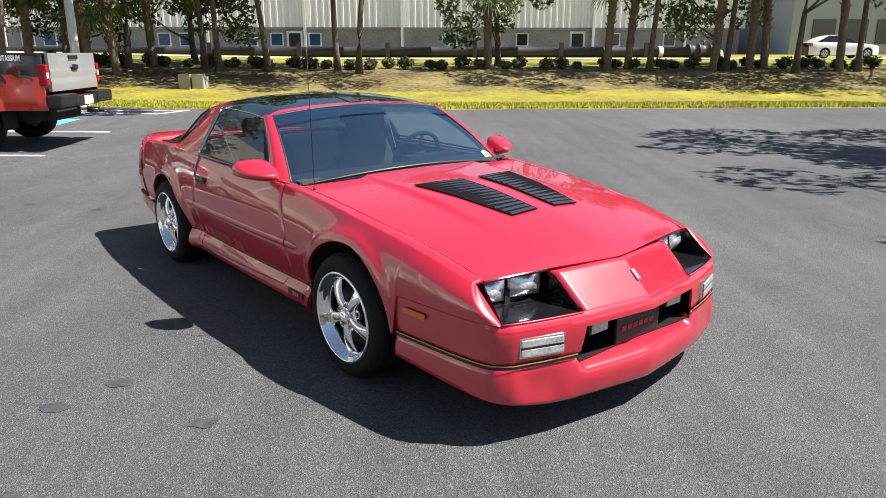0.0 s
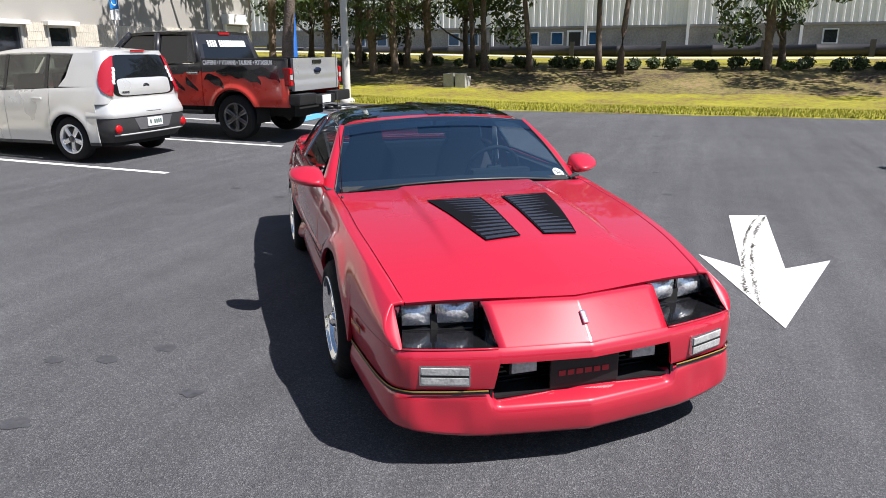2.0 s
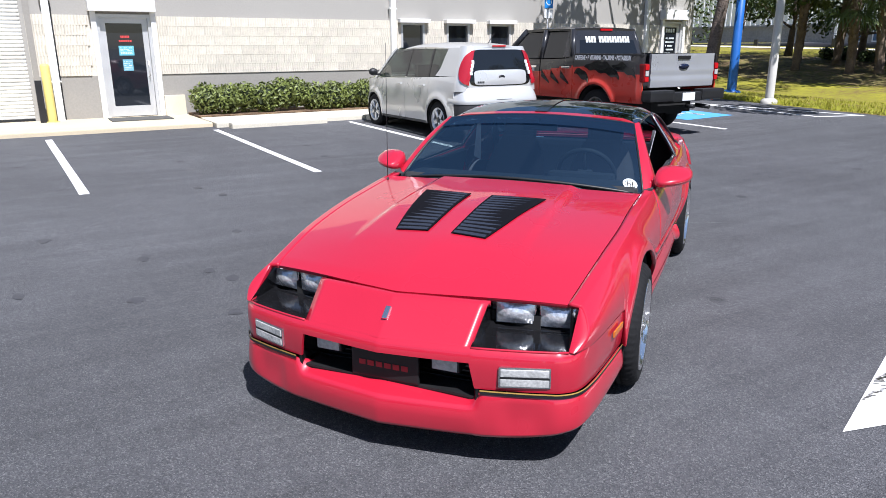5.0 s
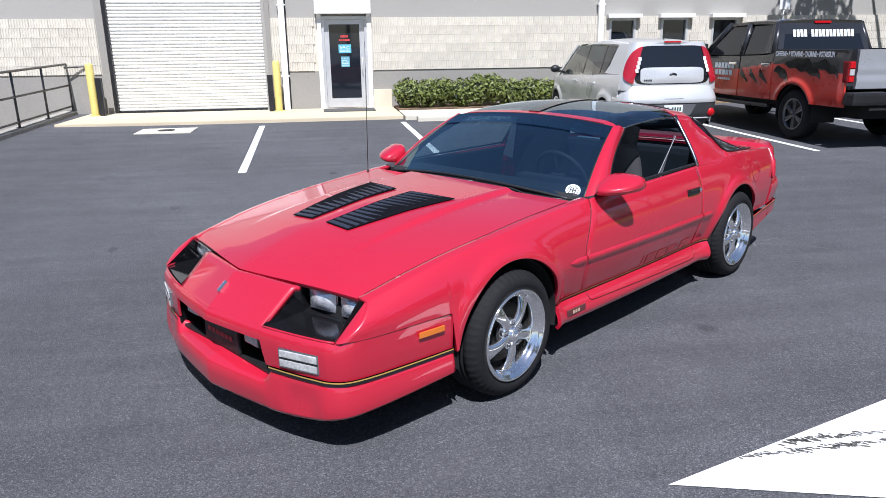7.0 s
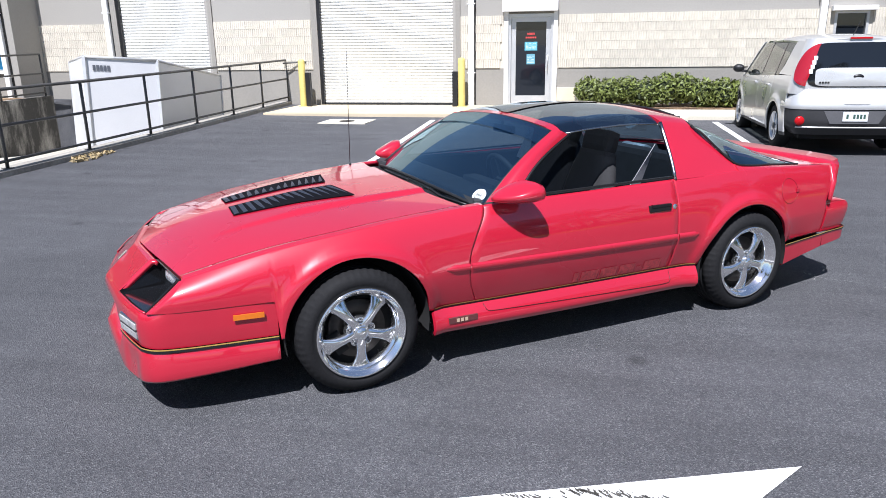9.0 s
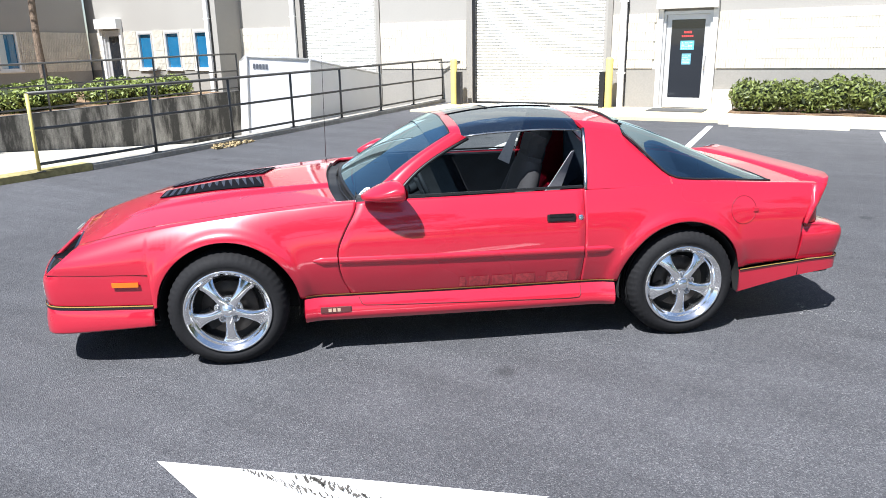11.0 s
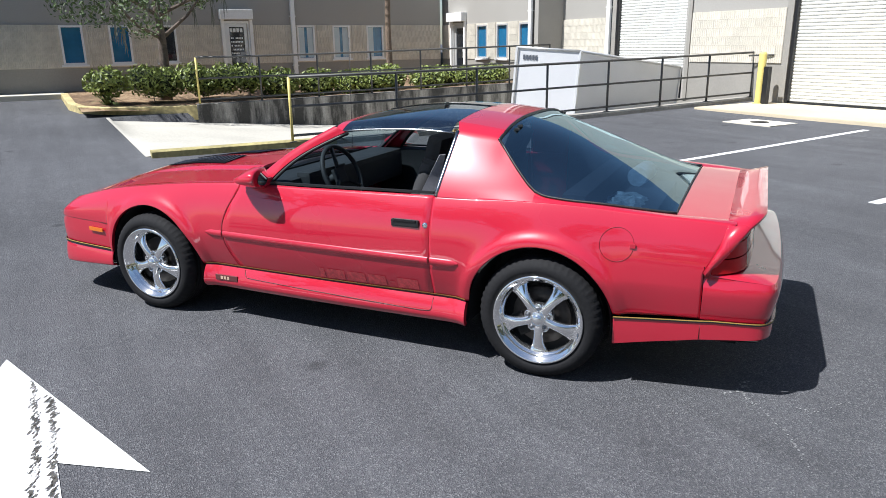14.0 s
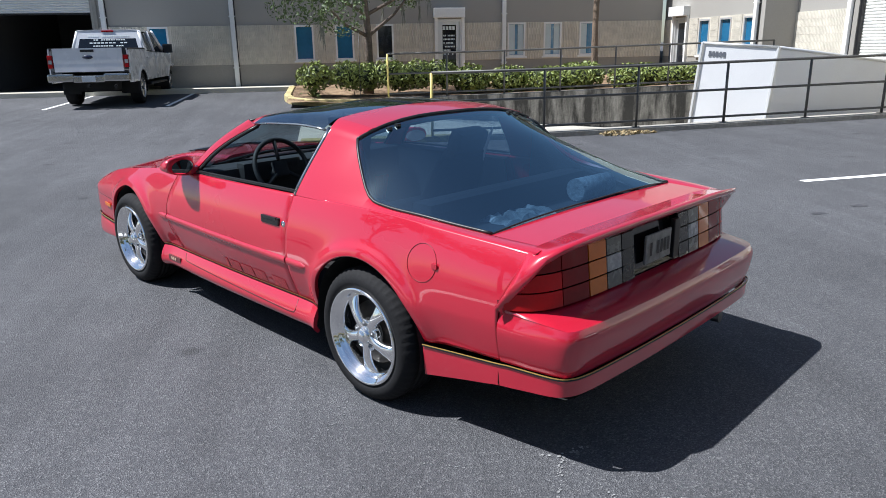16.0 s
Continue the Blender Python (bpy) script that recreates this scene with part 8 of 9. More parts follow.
        grid(bm, lamp, lin(0, 1, 12), lin(0, 1, 18))
        tl = part("tail_lamp", bm, mat("bright_red_lens", (0.36, 0.010, 0.02), 0.12, var=0.1, coat=1.0), c, "tall curved red tail lamp", solid=-0.014)
        for k in range(4):
            g = bmesh.new()
            v0 = 0.30 + k * 0.105
            grid(g, lambda u, v: (lambda z, d: (lambda p: (p[0], sd * p[1], z))(shell(d, z, 0.028)))(0.945 + 0.575 * (v0 + 0.098 * v), tail_flat(1.25 + 0.06 * k) + 0.008 + 0.045 * u), lin(0, 1, 4), lin(0, 1, 4))
            part("reverse_lens", g, mat("white_cell", (0.72, 0.72, 0.72), 0.3, coat=0.5), tl, "small pale lamp cell", solid=0.01)
        for x in wheels:
            plain_wheel(c, x, 0.85, sd, 0.325, 0.2, 0.215, mat("bright_alloy", (0.85, 0.85, 0.85), 0.3, metal=0.6))
            g = bmesh.new()
            grid(g, lambda a, y: (x + (r - 0.005) * math.cos(a), sd * y, 0.33 + (r - 0.005) * math.sin(a)), lin(-0.4, math.pi + 0.4, 16), (0.5, 0.82))
            part("wheel_well", g, mat("well_black", (0.01, 0.01, 0.01), 0.9), c)
    bm = bmesh.new()
    grid(bm, lambda x, y: (x + 0.06 * (x < -0.5) * (y / 0.7) ** 2, y * (fy(x, 1.55) / 0.66) * (1 - 0.20 * min(1, max(0, (-0.40 - x) / 0.24)) ** 2), roof_z(x) - 0.09 * abs(y / 0.66) ** 3.2), lin(-0.64, 1.86, 16), lin(-0.66, 0.66, 15))
    rf = part("roof", bm, SILVER, c, "silver roof with a rear lip", solid=0.03)
    bm = bmesh.new()
    box(bm, -0.655, -0.635, -0.14, 0.14, 1.575, 1.598, 0.005)
    part("brake_light", bm, RED_LENS, rf)
    bm = bmesh.new()
    tube(bm, [(-0.30, 0.0, 1.62), (-0.50, 0.0, 1.80)], 0.006, 6)
    part("aerial", bm, BLACK_TRIM, rf)
    panel_quad("windscreen", [(2.58, -0.74, 1.0), (2.58, 0.74, 1.0), (1.86, 0.60, 1.56), (1.86, -0.60, 1.56)], TIN, c, "", 0.005, 0.04)
    bm = bmesh.new()
    grid(bm, lambda x, y: (x, y * (half(x) - 0.03) / 0.80, belt(x) + 0.05 * (1 - (y / 0.8) ** 2)), lin(2.55, 3.18, 8), lin(-0.78, 0.78, 9))
    part("bonnet", bm, SILVER, c, solid=0.02)
    bm = bmesh.new()
    box(bm, 2.95, 3.22, -0.56, 0.56, 0.25, 0.78, 0.06)
    part("front_bumper", bm, SILVER, c)
    # tail
    bm = bmesh.new()
    grid(bm, lambda u, z: rear(u * tail_flat(z), z), lin(-1, 1, 17), lin(0.84, 1.585, 14))
    tg = part("tailgate", bm, SILVER, c, "silver tailgate with a dark rear window", solid=0.02)
    oval("gate_surround", 0.615, 0.300, 1.230, 7, 0.006, BLACK_GLOSS, tg, "gloss black tailgate surround", lean=0.22)
    oval("rear_glass", 0.575, 0.165, 1.355, 7, 0.010, mat("truck_dark_glass", (0.008, 0.009, 0.011), 0.05, var=0.0, spec=0.8), tg, "dark rear window", lean=0.22)
    oval("rear_panel_trim", 0.545, 0.125, 1.07, 7, 0.014, SILVER, tg, "silver inset tailgate panel", bow=0.012)
    bm = bmesh.new()
    lathe(bm, [(0.0, -0.008), (1.0, -0.008), (1.05, 0.0)], 20, "x")
    for v in bm.verts:
        v.co = (v.co.x - 0.737, v.co.y * 0.065, 1.075 + v.co.z * 0.034)
    part("emblem", bm, BLACK_TRIM, tg, "small dark oval emblem")
    bm = bmesh.new()
    bars(bm, 0.36, 0.50, 0.985, 1.01, 4, lambda y, z: rear(y, z, 0.026), 0.3, 8)
    part("model_marks", bm, BLACK_TRIM, tg)
    pb = plan([(-0.845, 0), (-0.840, 0.3), (-0.822, 0.55), (-0.770, 0.74), (-0.63, 0.845), (-0.36, 0.868)], -1)

    def wrap_cover(name, z0, z1, prof, material, label, parent):
        fo = smooth_table(prof)
        bm = bmesh.new()
        grid(bm, lambda s, z: (lambda p: (p[0], math.copysign(p[1], s) if abs(s) > 1e-6 else 0.0, z))(pb(abs(s), fo(z))), [-q for q in lin(1, 0, 16)] + lin(0, 1, 16)[1:], lin(z0, z1, 9))
        return part(name, bm, material, parent, label, solid=0.02)

    rb = wrap_cover("rear_bumper", 0.635, 0.905, [(0.635, -0.010), (0.66, 0.0), (0.70, -0.006), (0.80, -0.045), (0.905, -0.105)], SILVER, "silver wrapped bumper", c)
    wrap_cover("lower_cladding", 0.27, 0.632, [(0.27, -0.16), (0.34, -0.10), (0.42, -0.035), (0.54, -0.020), (0.632, -0.020)], CLAD, "dark lower bumper cladding", rb)
    bm = bmesh.new()
    grid(bm, lambda y, z: (-0.832 + 0.02 * (y / 0.4) ** 2, y * (1 + 0.25 * (z - 0.42) / 0.14), z), lin(-0.30, 0.30, 7), (0.44, 0.615))
    part("plate_recess", bm, mat("recess_grey", (0.10, 0.10, 0.105), 0.6), rb, "grey recess round the plate", solid=0.004)
    bm = bmesh.new()
    tube(bm, [(lambda p: (p[0], math.copysign(p[1], q) if abs(q) > 1e-6 else 0.0, 0.385))(pb(abs(q), -0.045)) for q in lin(-0.62, 0.62, 17)], 0.012, 6)
    part("bright_strip", bm, ALU, rb, "thin bright strip under the bumper")
    bm = bmesh.new()
    grid(bm, lambda y, z: (-0.842 + 0.02 * (y / 0.3) ** 2, y, z), lin(-0.42, 0.42, 7), (0.70, 0.708))
    part("gate_seam", bm, SEAM, rb)
    for sd in (1, -1):
        bm = bmesh.new()
        p = pb(0.55, -0.02)
        lathe(bm, [(0.0, -0.02), (0.056, -0.02), (0.066, 0.0)], 16, "x", (p[0] - 0.004, sd * p[1], 0.475))
        part("reflector", bm, RED_LENS, rb, "round red reflector")
    bm = bmesh.new()
    box(bm, -0.842, -0.830, -0.16, 0.16, 0.475, 0.605, 0.004)
    pl = part("licence_plate", bm, mat("plate_white", (0.68, 0.70, 0.70), 0.4), rb)
    bm = bmesh.new()
    bars(bm, -0.13, 0.13, 0.510, 0.570, 6, lambda y, z: (-0.8435, y, z), 0.35, 12)
    part("plate_marks", bm, mat("plate_ink", (0.05, 0.10, 0.08), 0.5), pl)
    bm = bmesh.new()
    box(bm, -0.55, 3.2, -0.62, 0.62, 0.20, 0.45)
    box(bm, -0.3, 2.2, -0.70, 0.70, 0.40, 0.75, 0.05)
    for x0 in (0.15, 1.15):
        for y in (-0.36, 0.36):
            box(bm, x0, x0 + 0.14, y - 0.24, y + 0.24, 0.7, 1.25, 0.05)
    part("underbody", bm, mat("well_black", (0.01, 0.01, 0.01), 0.9), c)


hatchback()


def text_mesh(body, size):
    """Lettering in the built-in font as a mesh in local x and y."""
    cu = bpy.data.curves.new("lettering", "FONT")
    cu.body, cu.size, cu.extrude, cu.offset = body, size, 0.0, size * 0.045
    ob = bpy.data.objects.new("lettering", cu)
    scene.collection.objects.link(ob)
    me = bpy.data.meshes.new_from_object(ob.evaluated_get(bpy.context.evaluated_depsgraph_get()))
    bpy.data.objects.remove(ob)
    return me


def pickup(m, label, paint_up, paint_low, gate_paint, wrap, bumper):
    """A crew-cab pickup; the nose points along +x from the rear axle."""
    c = thing("pickup_truck", label, "truck", m, "pickup trucks")
    wheels, r = (0.0, 3.68), 0.47
    TIN = mat("truck_dark_glass", (0.008, 0.009, 0.011), 0.05, var=0.0, spec=0.8)
    belt = smooth_table([(-1.18, 1.44), (0.6, 1.44), (0.85, 1.36), (2.5, 1.32), (3.2, 1.30), (4.5, 1.22)])

    def fy(x, z):
        y = 0.985 - 0.03 * max(0, (z - 1.0) / 0.45) ** 2 - (0.05 * ((0.75 - z) / 0.25) ** 2 if z < 0.75 else 0)
        for cx in wheels:
            y += 0.032 * math.exp(-(((math.hypot(x - cx, z - 0.43) - r - 0.03) / 0.05) ** 2))
        return y - 0.10 * max(0, (x - 3.9) / 0.7) ** 2 - (0.02 if x < -1.1 else 0)

    def colour(x, z):
        if not wrap:
            return 0
        edge = 1.17 + 0.05 * math.sin(x * 2.1 + 0.6) - 0.04 * max(0, x - 1.0)
        return 1 if z < edge else 0

    for sd in (1, -1):
        for nm, x0, x1 in (("bed_side", -1.16, 0.645), ("rear_door", 0.66, 1.68), ("front_door", 1.69, 2.78), ("front_fender", 2.79, 4.6)):
            bm = bmesh.new()
            skin(bm, fy, arch_columns(x0, x1, 40, wheels, r), lambda x: arch_line(x, wheels, r, 0.43, 0.60 if x < 4.2 else 0.7), belt, 26, sd, colour)
            p = part(nm, bm, [paint_up, paint_low], c, ("striped " if wrap else "white ") + nm.replace("_", " "), solid=0.03)
            if "door" in nm:
                g = bmesh.new()
                box(g, x0 + 0.06, x0 + 0.30, sd * 0.98 - 0.03, sd * 0.98 + 0.03, 1.17, 1.215, 0.012)
                part("door_handle", g, CHROME if wrap else paint_up, p)
                if wrap:
                    g = bmesh.new()
                    box(g, x0 + 0.04, x0 + 0.32, sd * 0.968 - 0.012, sd * 0.968 + 0.012, 1.15, 1.235, 0.006)
                    part("handle_cup", g, BLACK_GLOSS, p)
            if wrap and nm == "bed_side":
                for x_, L_, z_, h_ in ((-1.02, 0.62, 1.02, 0.13), (-0.62, 0.95, 0.99, 0.20), (0.16, 0.44, 0.88, 0.16)):
                    g = bmesh.new()
                    zl = lambda x: z_ + 0.20 * ((x - x_) / L_) ** 0.7 + 0.02 * math.sin(22 * (x - x_))
                    skin(g, lambda x, z: fy(x, z) + 0.004, lin(x_, x_ + L_, 15), zl, lambda x: zl(x) + 0.012 + h_ * math.sin(math.pi * min(1, 0.06 + 0.94 * (x - x_) / L_)) ** 0.8, 5, sd)
                    part("slash", g, BLACK_GLOSS, p, "black claw slash across the red wrap")
            if wrap and nm == "rear_door":
                for k in range(3):
                    g = bmesh.new()
                    x_ = 0.75 + k * 0.30
                    skin(g, lambda x, z: fy(x, z) + 0.004, lin(x_, x_ + 0.26, 7), lambda x: 0.86 + 0.5 * (x - x_), lambda x: 0.90 + 0.9 * (x - x_), 4, sd)
                    part("slash", g, BLACK_GLOSS, p)
            if wrap and nm == "front_door":
                g = bmesh.new()
                for q, (z0, z1, n_, a, b) in enumerate(((1.10, 1.20, 6, 0.05, 0.75), (0.97, 1.07, 5, 0.10, 0.72), (0.88, 0.92, 6, 0.15, 0.6))):
                    bars(g, x0 + a + 0.1, x0 + b + 0.1, z0, z1, n_, lambda x, z: (x, sd * (fy(x, z) + 0.005), z), 0.2, 60 + q)
                part("door_marks", g, mat("white_ink", (0.7, 0.75, 0.75), 0.7), p, "white blocks of door lettering")
        if wrap:
            me = text_mesh("CAFFEINE \u2022 B VITAMINS \u2022 TAURINE \u2022 POTASSIUM", 0.092)
            ob = new("bed_lettering", me)
            me.materials.append(mat("white_lettering", (0.88, 0.88, 0.88), 0.6, var=0.0))
            ob.parent = c
            ob.matrix_basis = Matrix.Translation((0.60 if sd > 0 else -1.05, sd * 0.980, 1.345)) @ Matrix.Rotation(radians(180 if sd > 0 else 0), 4, "Z") @ Matrix.Rotation(radians(90), 4, "X") @ Matrix.Diagonal((0.74, 1.2, 1, 1))
        # cab glass and pillars
        for x0, x1, t0, t1, nm in ((0.95, 1.62, 1.02, 1.66, "rear_window"), (1.74, 2.92, 1.74, 2.34, "front_window")):
            panel_quad(nm, [(x0, sd * 0.95, belt(x0) + 0.02), (x1, sd * 0.95, belt(x1) + 0.02), (t1, sd * 0.80, 1.86), (t0, sd * 0.80, 1.86)], TIN, c, "dark cab side window", 0.006)
        for a, b in (((0.72, 0.93, 1.38), (0.88, 0.79, 1.90)), ((1.68, 0.945, 1.34), (1.70, 0.80, 1.90)), ((3.02, 0.94, 1.32), (2.36, 0.79, 1.90))):
            bm = bmesh.new()
            tube(bm, [(a[0], sd * a[1], a[2]), (b[0], sd * b[1], b[2])], 0.06, 8)
            part("pillar", bm, paint_up, c)
        panel_quad("corner_panel", [(0.66, sd * 0.955, 1.40), (0.98, sd * 0.955, 1.38), (1.02, sd * 0.80, 1.90), (0.84, sd * 0.80, 1.90)], paint_up, c, "", 0.03)
        bm = bmesh.new()
        box(bm, 2.86, 3.04, sd * 1.10 - 0.13, sd * 1.10 + 0.13, 1.30, 1.56, 0.04)
        part("door_mirror", bm, BLACK_TRIM, c)
        # tail lamp
        bm = bmesh.new()
        box(bm, -1.20, -1.02, sd * 0.905 - 0.052, sd * 0.905 + 0.066, 0.97, 1.29, 0.025)
        tl = part("tail_lamp", bm, DIM_RED, c, "square deep red tail lamp")
        for z0, z1 in ((0.985, 1.065), (1.185, 1.275)):
            bm = bmesh.new()
            box(bm, -1.214, -1.196, sd * 0.905 - 0.040, sd * 0.905 + 0.048, z0, z1, 0.006)
            part("red_lens", bm, RED_LENS, tl)
        bm = bmesh.new()
        box(bm, -1.212, -1.198, sd * 0.905 - 0.04, sd * 0.905 + 0.04, 1.08, 1.17, 0.004)
        part("reverse_lens", bm, CLEAR_LENS, tl)
        for x in wheels:
            plain_wheel(c, x, 0.96, sd, 0.405, 0.28, 0.26, mat("dark_alloy", (0.16, 0.16, 0.16), 0.35, metal=0.9) if wrap else mat("silver_alloy", (0.6, 0.6, 0.6), 0.25, metal=0.9), 6)
            g = bmesh.new()
            grid(g, lambda a, y: (x + (r - 0.006) * math.cos(a), sd * y, 0.43 + (r - 0.006) * math.sin(a)), lin(-0.3, math.pi + 0.3, 16), (0.5, 0.95))
            part("wheel_well", g, mat("well_black", (0.01, 0.01, 0.01), 0.9), c)
        bm = bmesh.new()
        box(bm, 0.7, 2.8, sd * 0.92 - 0.10, sd * 0.92 + 0.10, 0.46, 0.52, 0.02)
        part("side_step", bm, BLACK_TRIM, c)
    bm = bmesh.new()
    grid(bm, lambda x, y: (x, y, 1.975 - 0.035 * abs(y / 0.8) ** 3 - 0.03 * ((x - 1.6) / 0.8) ** 2), lin(0.82, 2.36, 10), lin(-0.82, 0.82, 11))
    rf = part("cab_roof", bm, paint_up, c, "", solid=0.05)
    bm = bmesh.new()
    box(bm, 0.80, 0.86, -0.16, 0.16, 1.885, 1.925, 0.008)
    part("brake_light", bm, RED_LENS, rf)
    panel_quad("cab_back", [(0.705, -0.90, 1.40), (0.705, 0.90, 1.40), (0.865, 0.79, 1.925), (0.865, -0.79, 1.925)], paint_up, c, "", 0.03)
    panel_quad("back_glass", [(0.692, -0.79, 1.435), (0.692, 0.79, 1.435), (0.818, 0.70, 1.835), (0.818, -0.70, 1.835)], TIN, c, "dark rear window with white writing blocks", 0.01)
    lines = ((1.66, 1.78, 17, 0.60),) if wrap else ((1.76, 1.80, 18, 0.55), (1.66, 1.69, 14, 0.45), (1.58, 1.61, 10, 0.5), (1.50, 1.53, 12, 0.4))
    for q, (z0, z1, n_, w_) in enumerate(lines):
        bm = bmesh.new()
        bars(bm, -w_, w_, z0, z1, n_, lambda y, z: (0.668 + 0.315 * (z - 1.42), y, z), 0.25, 20 + q)
        part("writing_line", bm, mat("white_ink", (0.7, 0.75, 0.75), 0.7), c, "line of white writing blocks")
    panel_quad("windscreen", [(3.05, -0.85, 1.33), (3.05, 0.85, 1.33), (2.37, 0.74, 1.89), (2.37, -0.74, 1.89)], TIN, c, "", 0.006, 0.03)
    bm = bmesh.new()
    grid(bm, lambda x, y: (x, y, belt(x) + 0.06 * (1 - (y / 0.95) ** 4)), lin(3.0, 4.6, 8), lin(-0.93, 0.93, 9))
    part("bonnet", bm, paint_up, c, "", solid=0.02)
    bm = bmesh.new()
    box(bm, 4.45, 4.70, -0.92, 0.92, 0.6, 1.24, 0.06)
    part("front_end", bm, BLACK_TRIM, c)
    # bed, tailgate, bumper
    bm = bmesh.new()
    box(bm, -1.1, 0.64, -0.90, 0.90, 0.86, 0.90)
    for sd in (1, -1):
        box(bm, -1.12, 0.64, sd * 0.91 - 0.05, sd * 0.91 + 0.05, 1.40, 1.455, 0.012)
    box(bm, 0.60, 0.66, -0.92, 0.92, 0.86, 1.44)
    part("bed", bm, BLACK_TRIM, c, "black bed liner and rails")
    bm = bmesh.new()
    grid(bm, lambda y, v: (-1.205 - 0.014 * math.sin(math.pi * min(1, v * 1.6)) + (0.015 if 0.30 < v < 0.42 else 0), y, 0.88 + 0.575 * v), lin(-0.82, 0.82, 13), lin(0, 1, 14))
    tg = part("tailgate", bm, gate_paint, c, "grey metallic tailgate" if wrap else "white tailgate", solid=0.05)
    bm = bmesh.new()
    lathe(bm, [(0.0, -0.02), (1.0, -0.02), (1.06, 0.0)], 24, "x")
    for v in bm.verts:
        v.co = (v.co.x - 1.218, v.co.y * 0.115, 1.235 + v.co.z * 0.045)
    part("emblem", bm, mat("dark_blue_enamel", (0.01, 0.015, 0.04), 0.3), tg, "dark oval emblem")
    bm = bmesh.new()
    box(bm, -1.225, -1.205, -0.16, 0.16, 1.36, 1.42, 0.008)
    part("gate_handle", bm, BLACK_TRIM, tg)
    bm = bmesh.new()
    box(bm, -1.39, -1.16, -0.97, -0.36, 0.64, 0.835, 0.045)
    box(bm, -1.39, -1.16, 0.36, 0.97, 0.64, 0.835, 0.045)
    box(bm, -1.375, -1.16, -0.37, 0.37, 0.62, 0.79, 0.03)
    rb = part("rear_bumper", bm, bumper, c, "")
    bm = bmesh.new()
    box(bm, -1.392, -1.374, -0.16, 0.16, 0.64, 0.78, 0.004)
    part("licence_plate", bm, mat("plate_white", (0.68, 0.70, 0.70), 0.4), rb)
    bm = bmesh.new()
    tube(bm, [(-1.35, 0, 0.54), (-1.52, 0, 0.54)], 0.035, 8)
    part("tow_hitch", bm, BLACK_TRIM, rb)
    bm = bmesh.new()
    tube(bm, [(-1.1, -0.55, 0.52), (-1.36, -0.62, 0.50)], 0.04, 8)
    part("exhaust_tip", bm, BLACK_TRIM, rb)
    bm = bmesh.new()
    box(bm, -1.0, 4.3, -0.52, 0.52, 0.40, 0.80)
    box(bm, 0.7, 2.9, -0.86, 0.86, 0.58, 1.2, 0.06)
    box(bm, -0.12, 0.12, -0.75, 0.75, 0.33, 0.50)
    part("underbody", bm, mat("well_black", (0.01, 0.01, 0.01), 0.9), c)
    return c


pickup(Matrix.Translation((-6.55, 11.82, ground_z(-8, 11.8) + 0.0)) @ Matrix.Rotation(radians(180), 4, "Z"), "black and red wrapped pickup truck with claw slashes", mat("black_wrap", (0.022, 0.022, 0.025), 0.3, var=0.1, coat=0.6), mat("red_wrap", (0.50, 0.035, 0.022), 0.3, var=0.06, coat=0.6), mat("grey_gate", (0.42, 0.43, 0.45), 0.32, metal=0.4, coat=1.0, var=0.03), True, BLACK_TRIM)
WHITE_CAR = mat("white_car_paint", (0.72, 0.73, 0.75), 0.28, var=0.02, coat=1.0)
pickup(Matrix.Translation((5.72, -11.65, ground_z(5.7, -12.5))) @ Matrix.Rotation(radians(-90), 4, "Z"), "white crew-cab pickup truck parked by the shaded wall", WHITE_CAR, WHITE_CAR, WHITE_CAR, False, mat("chrome_bumper", (0.5, 0.5, 0.5), 0.2, metal=1.0))


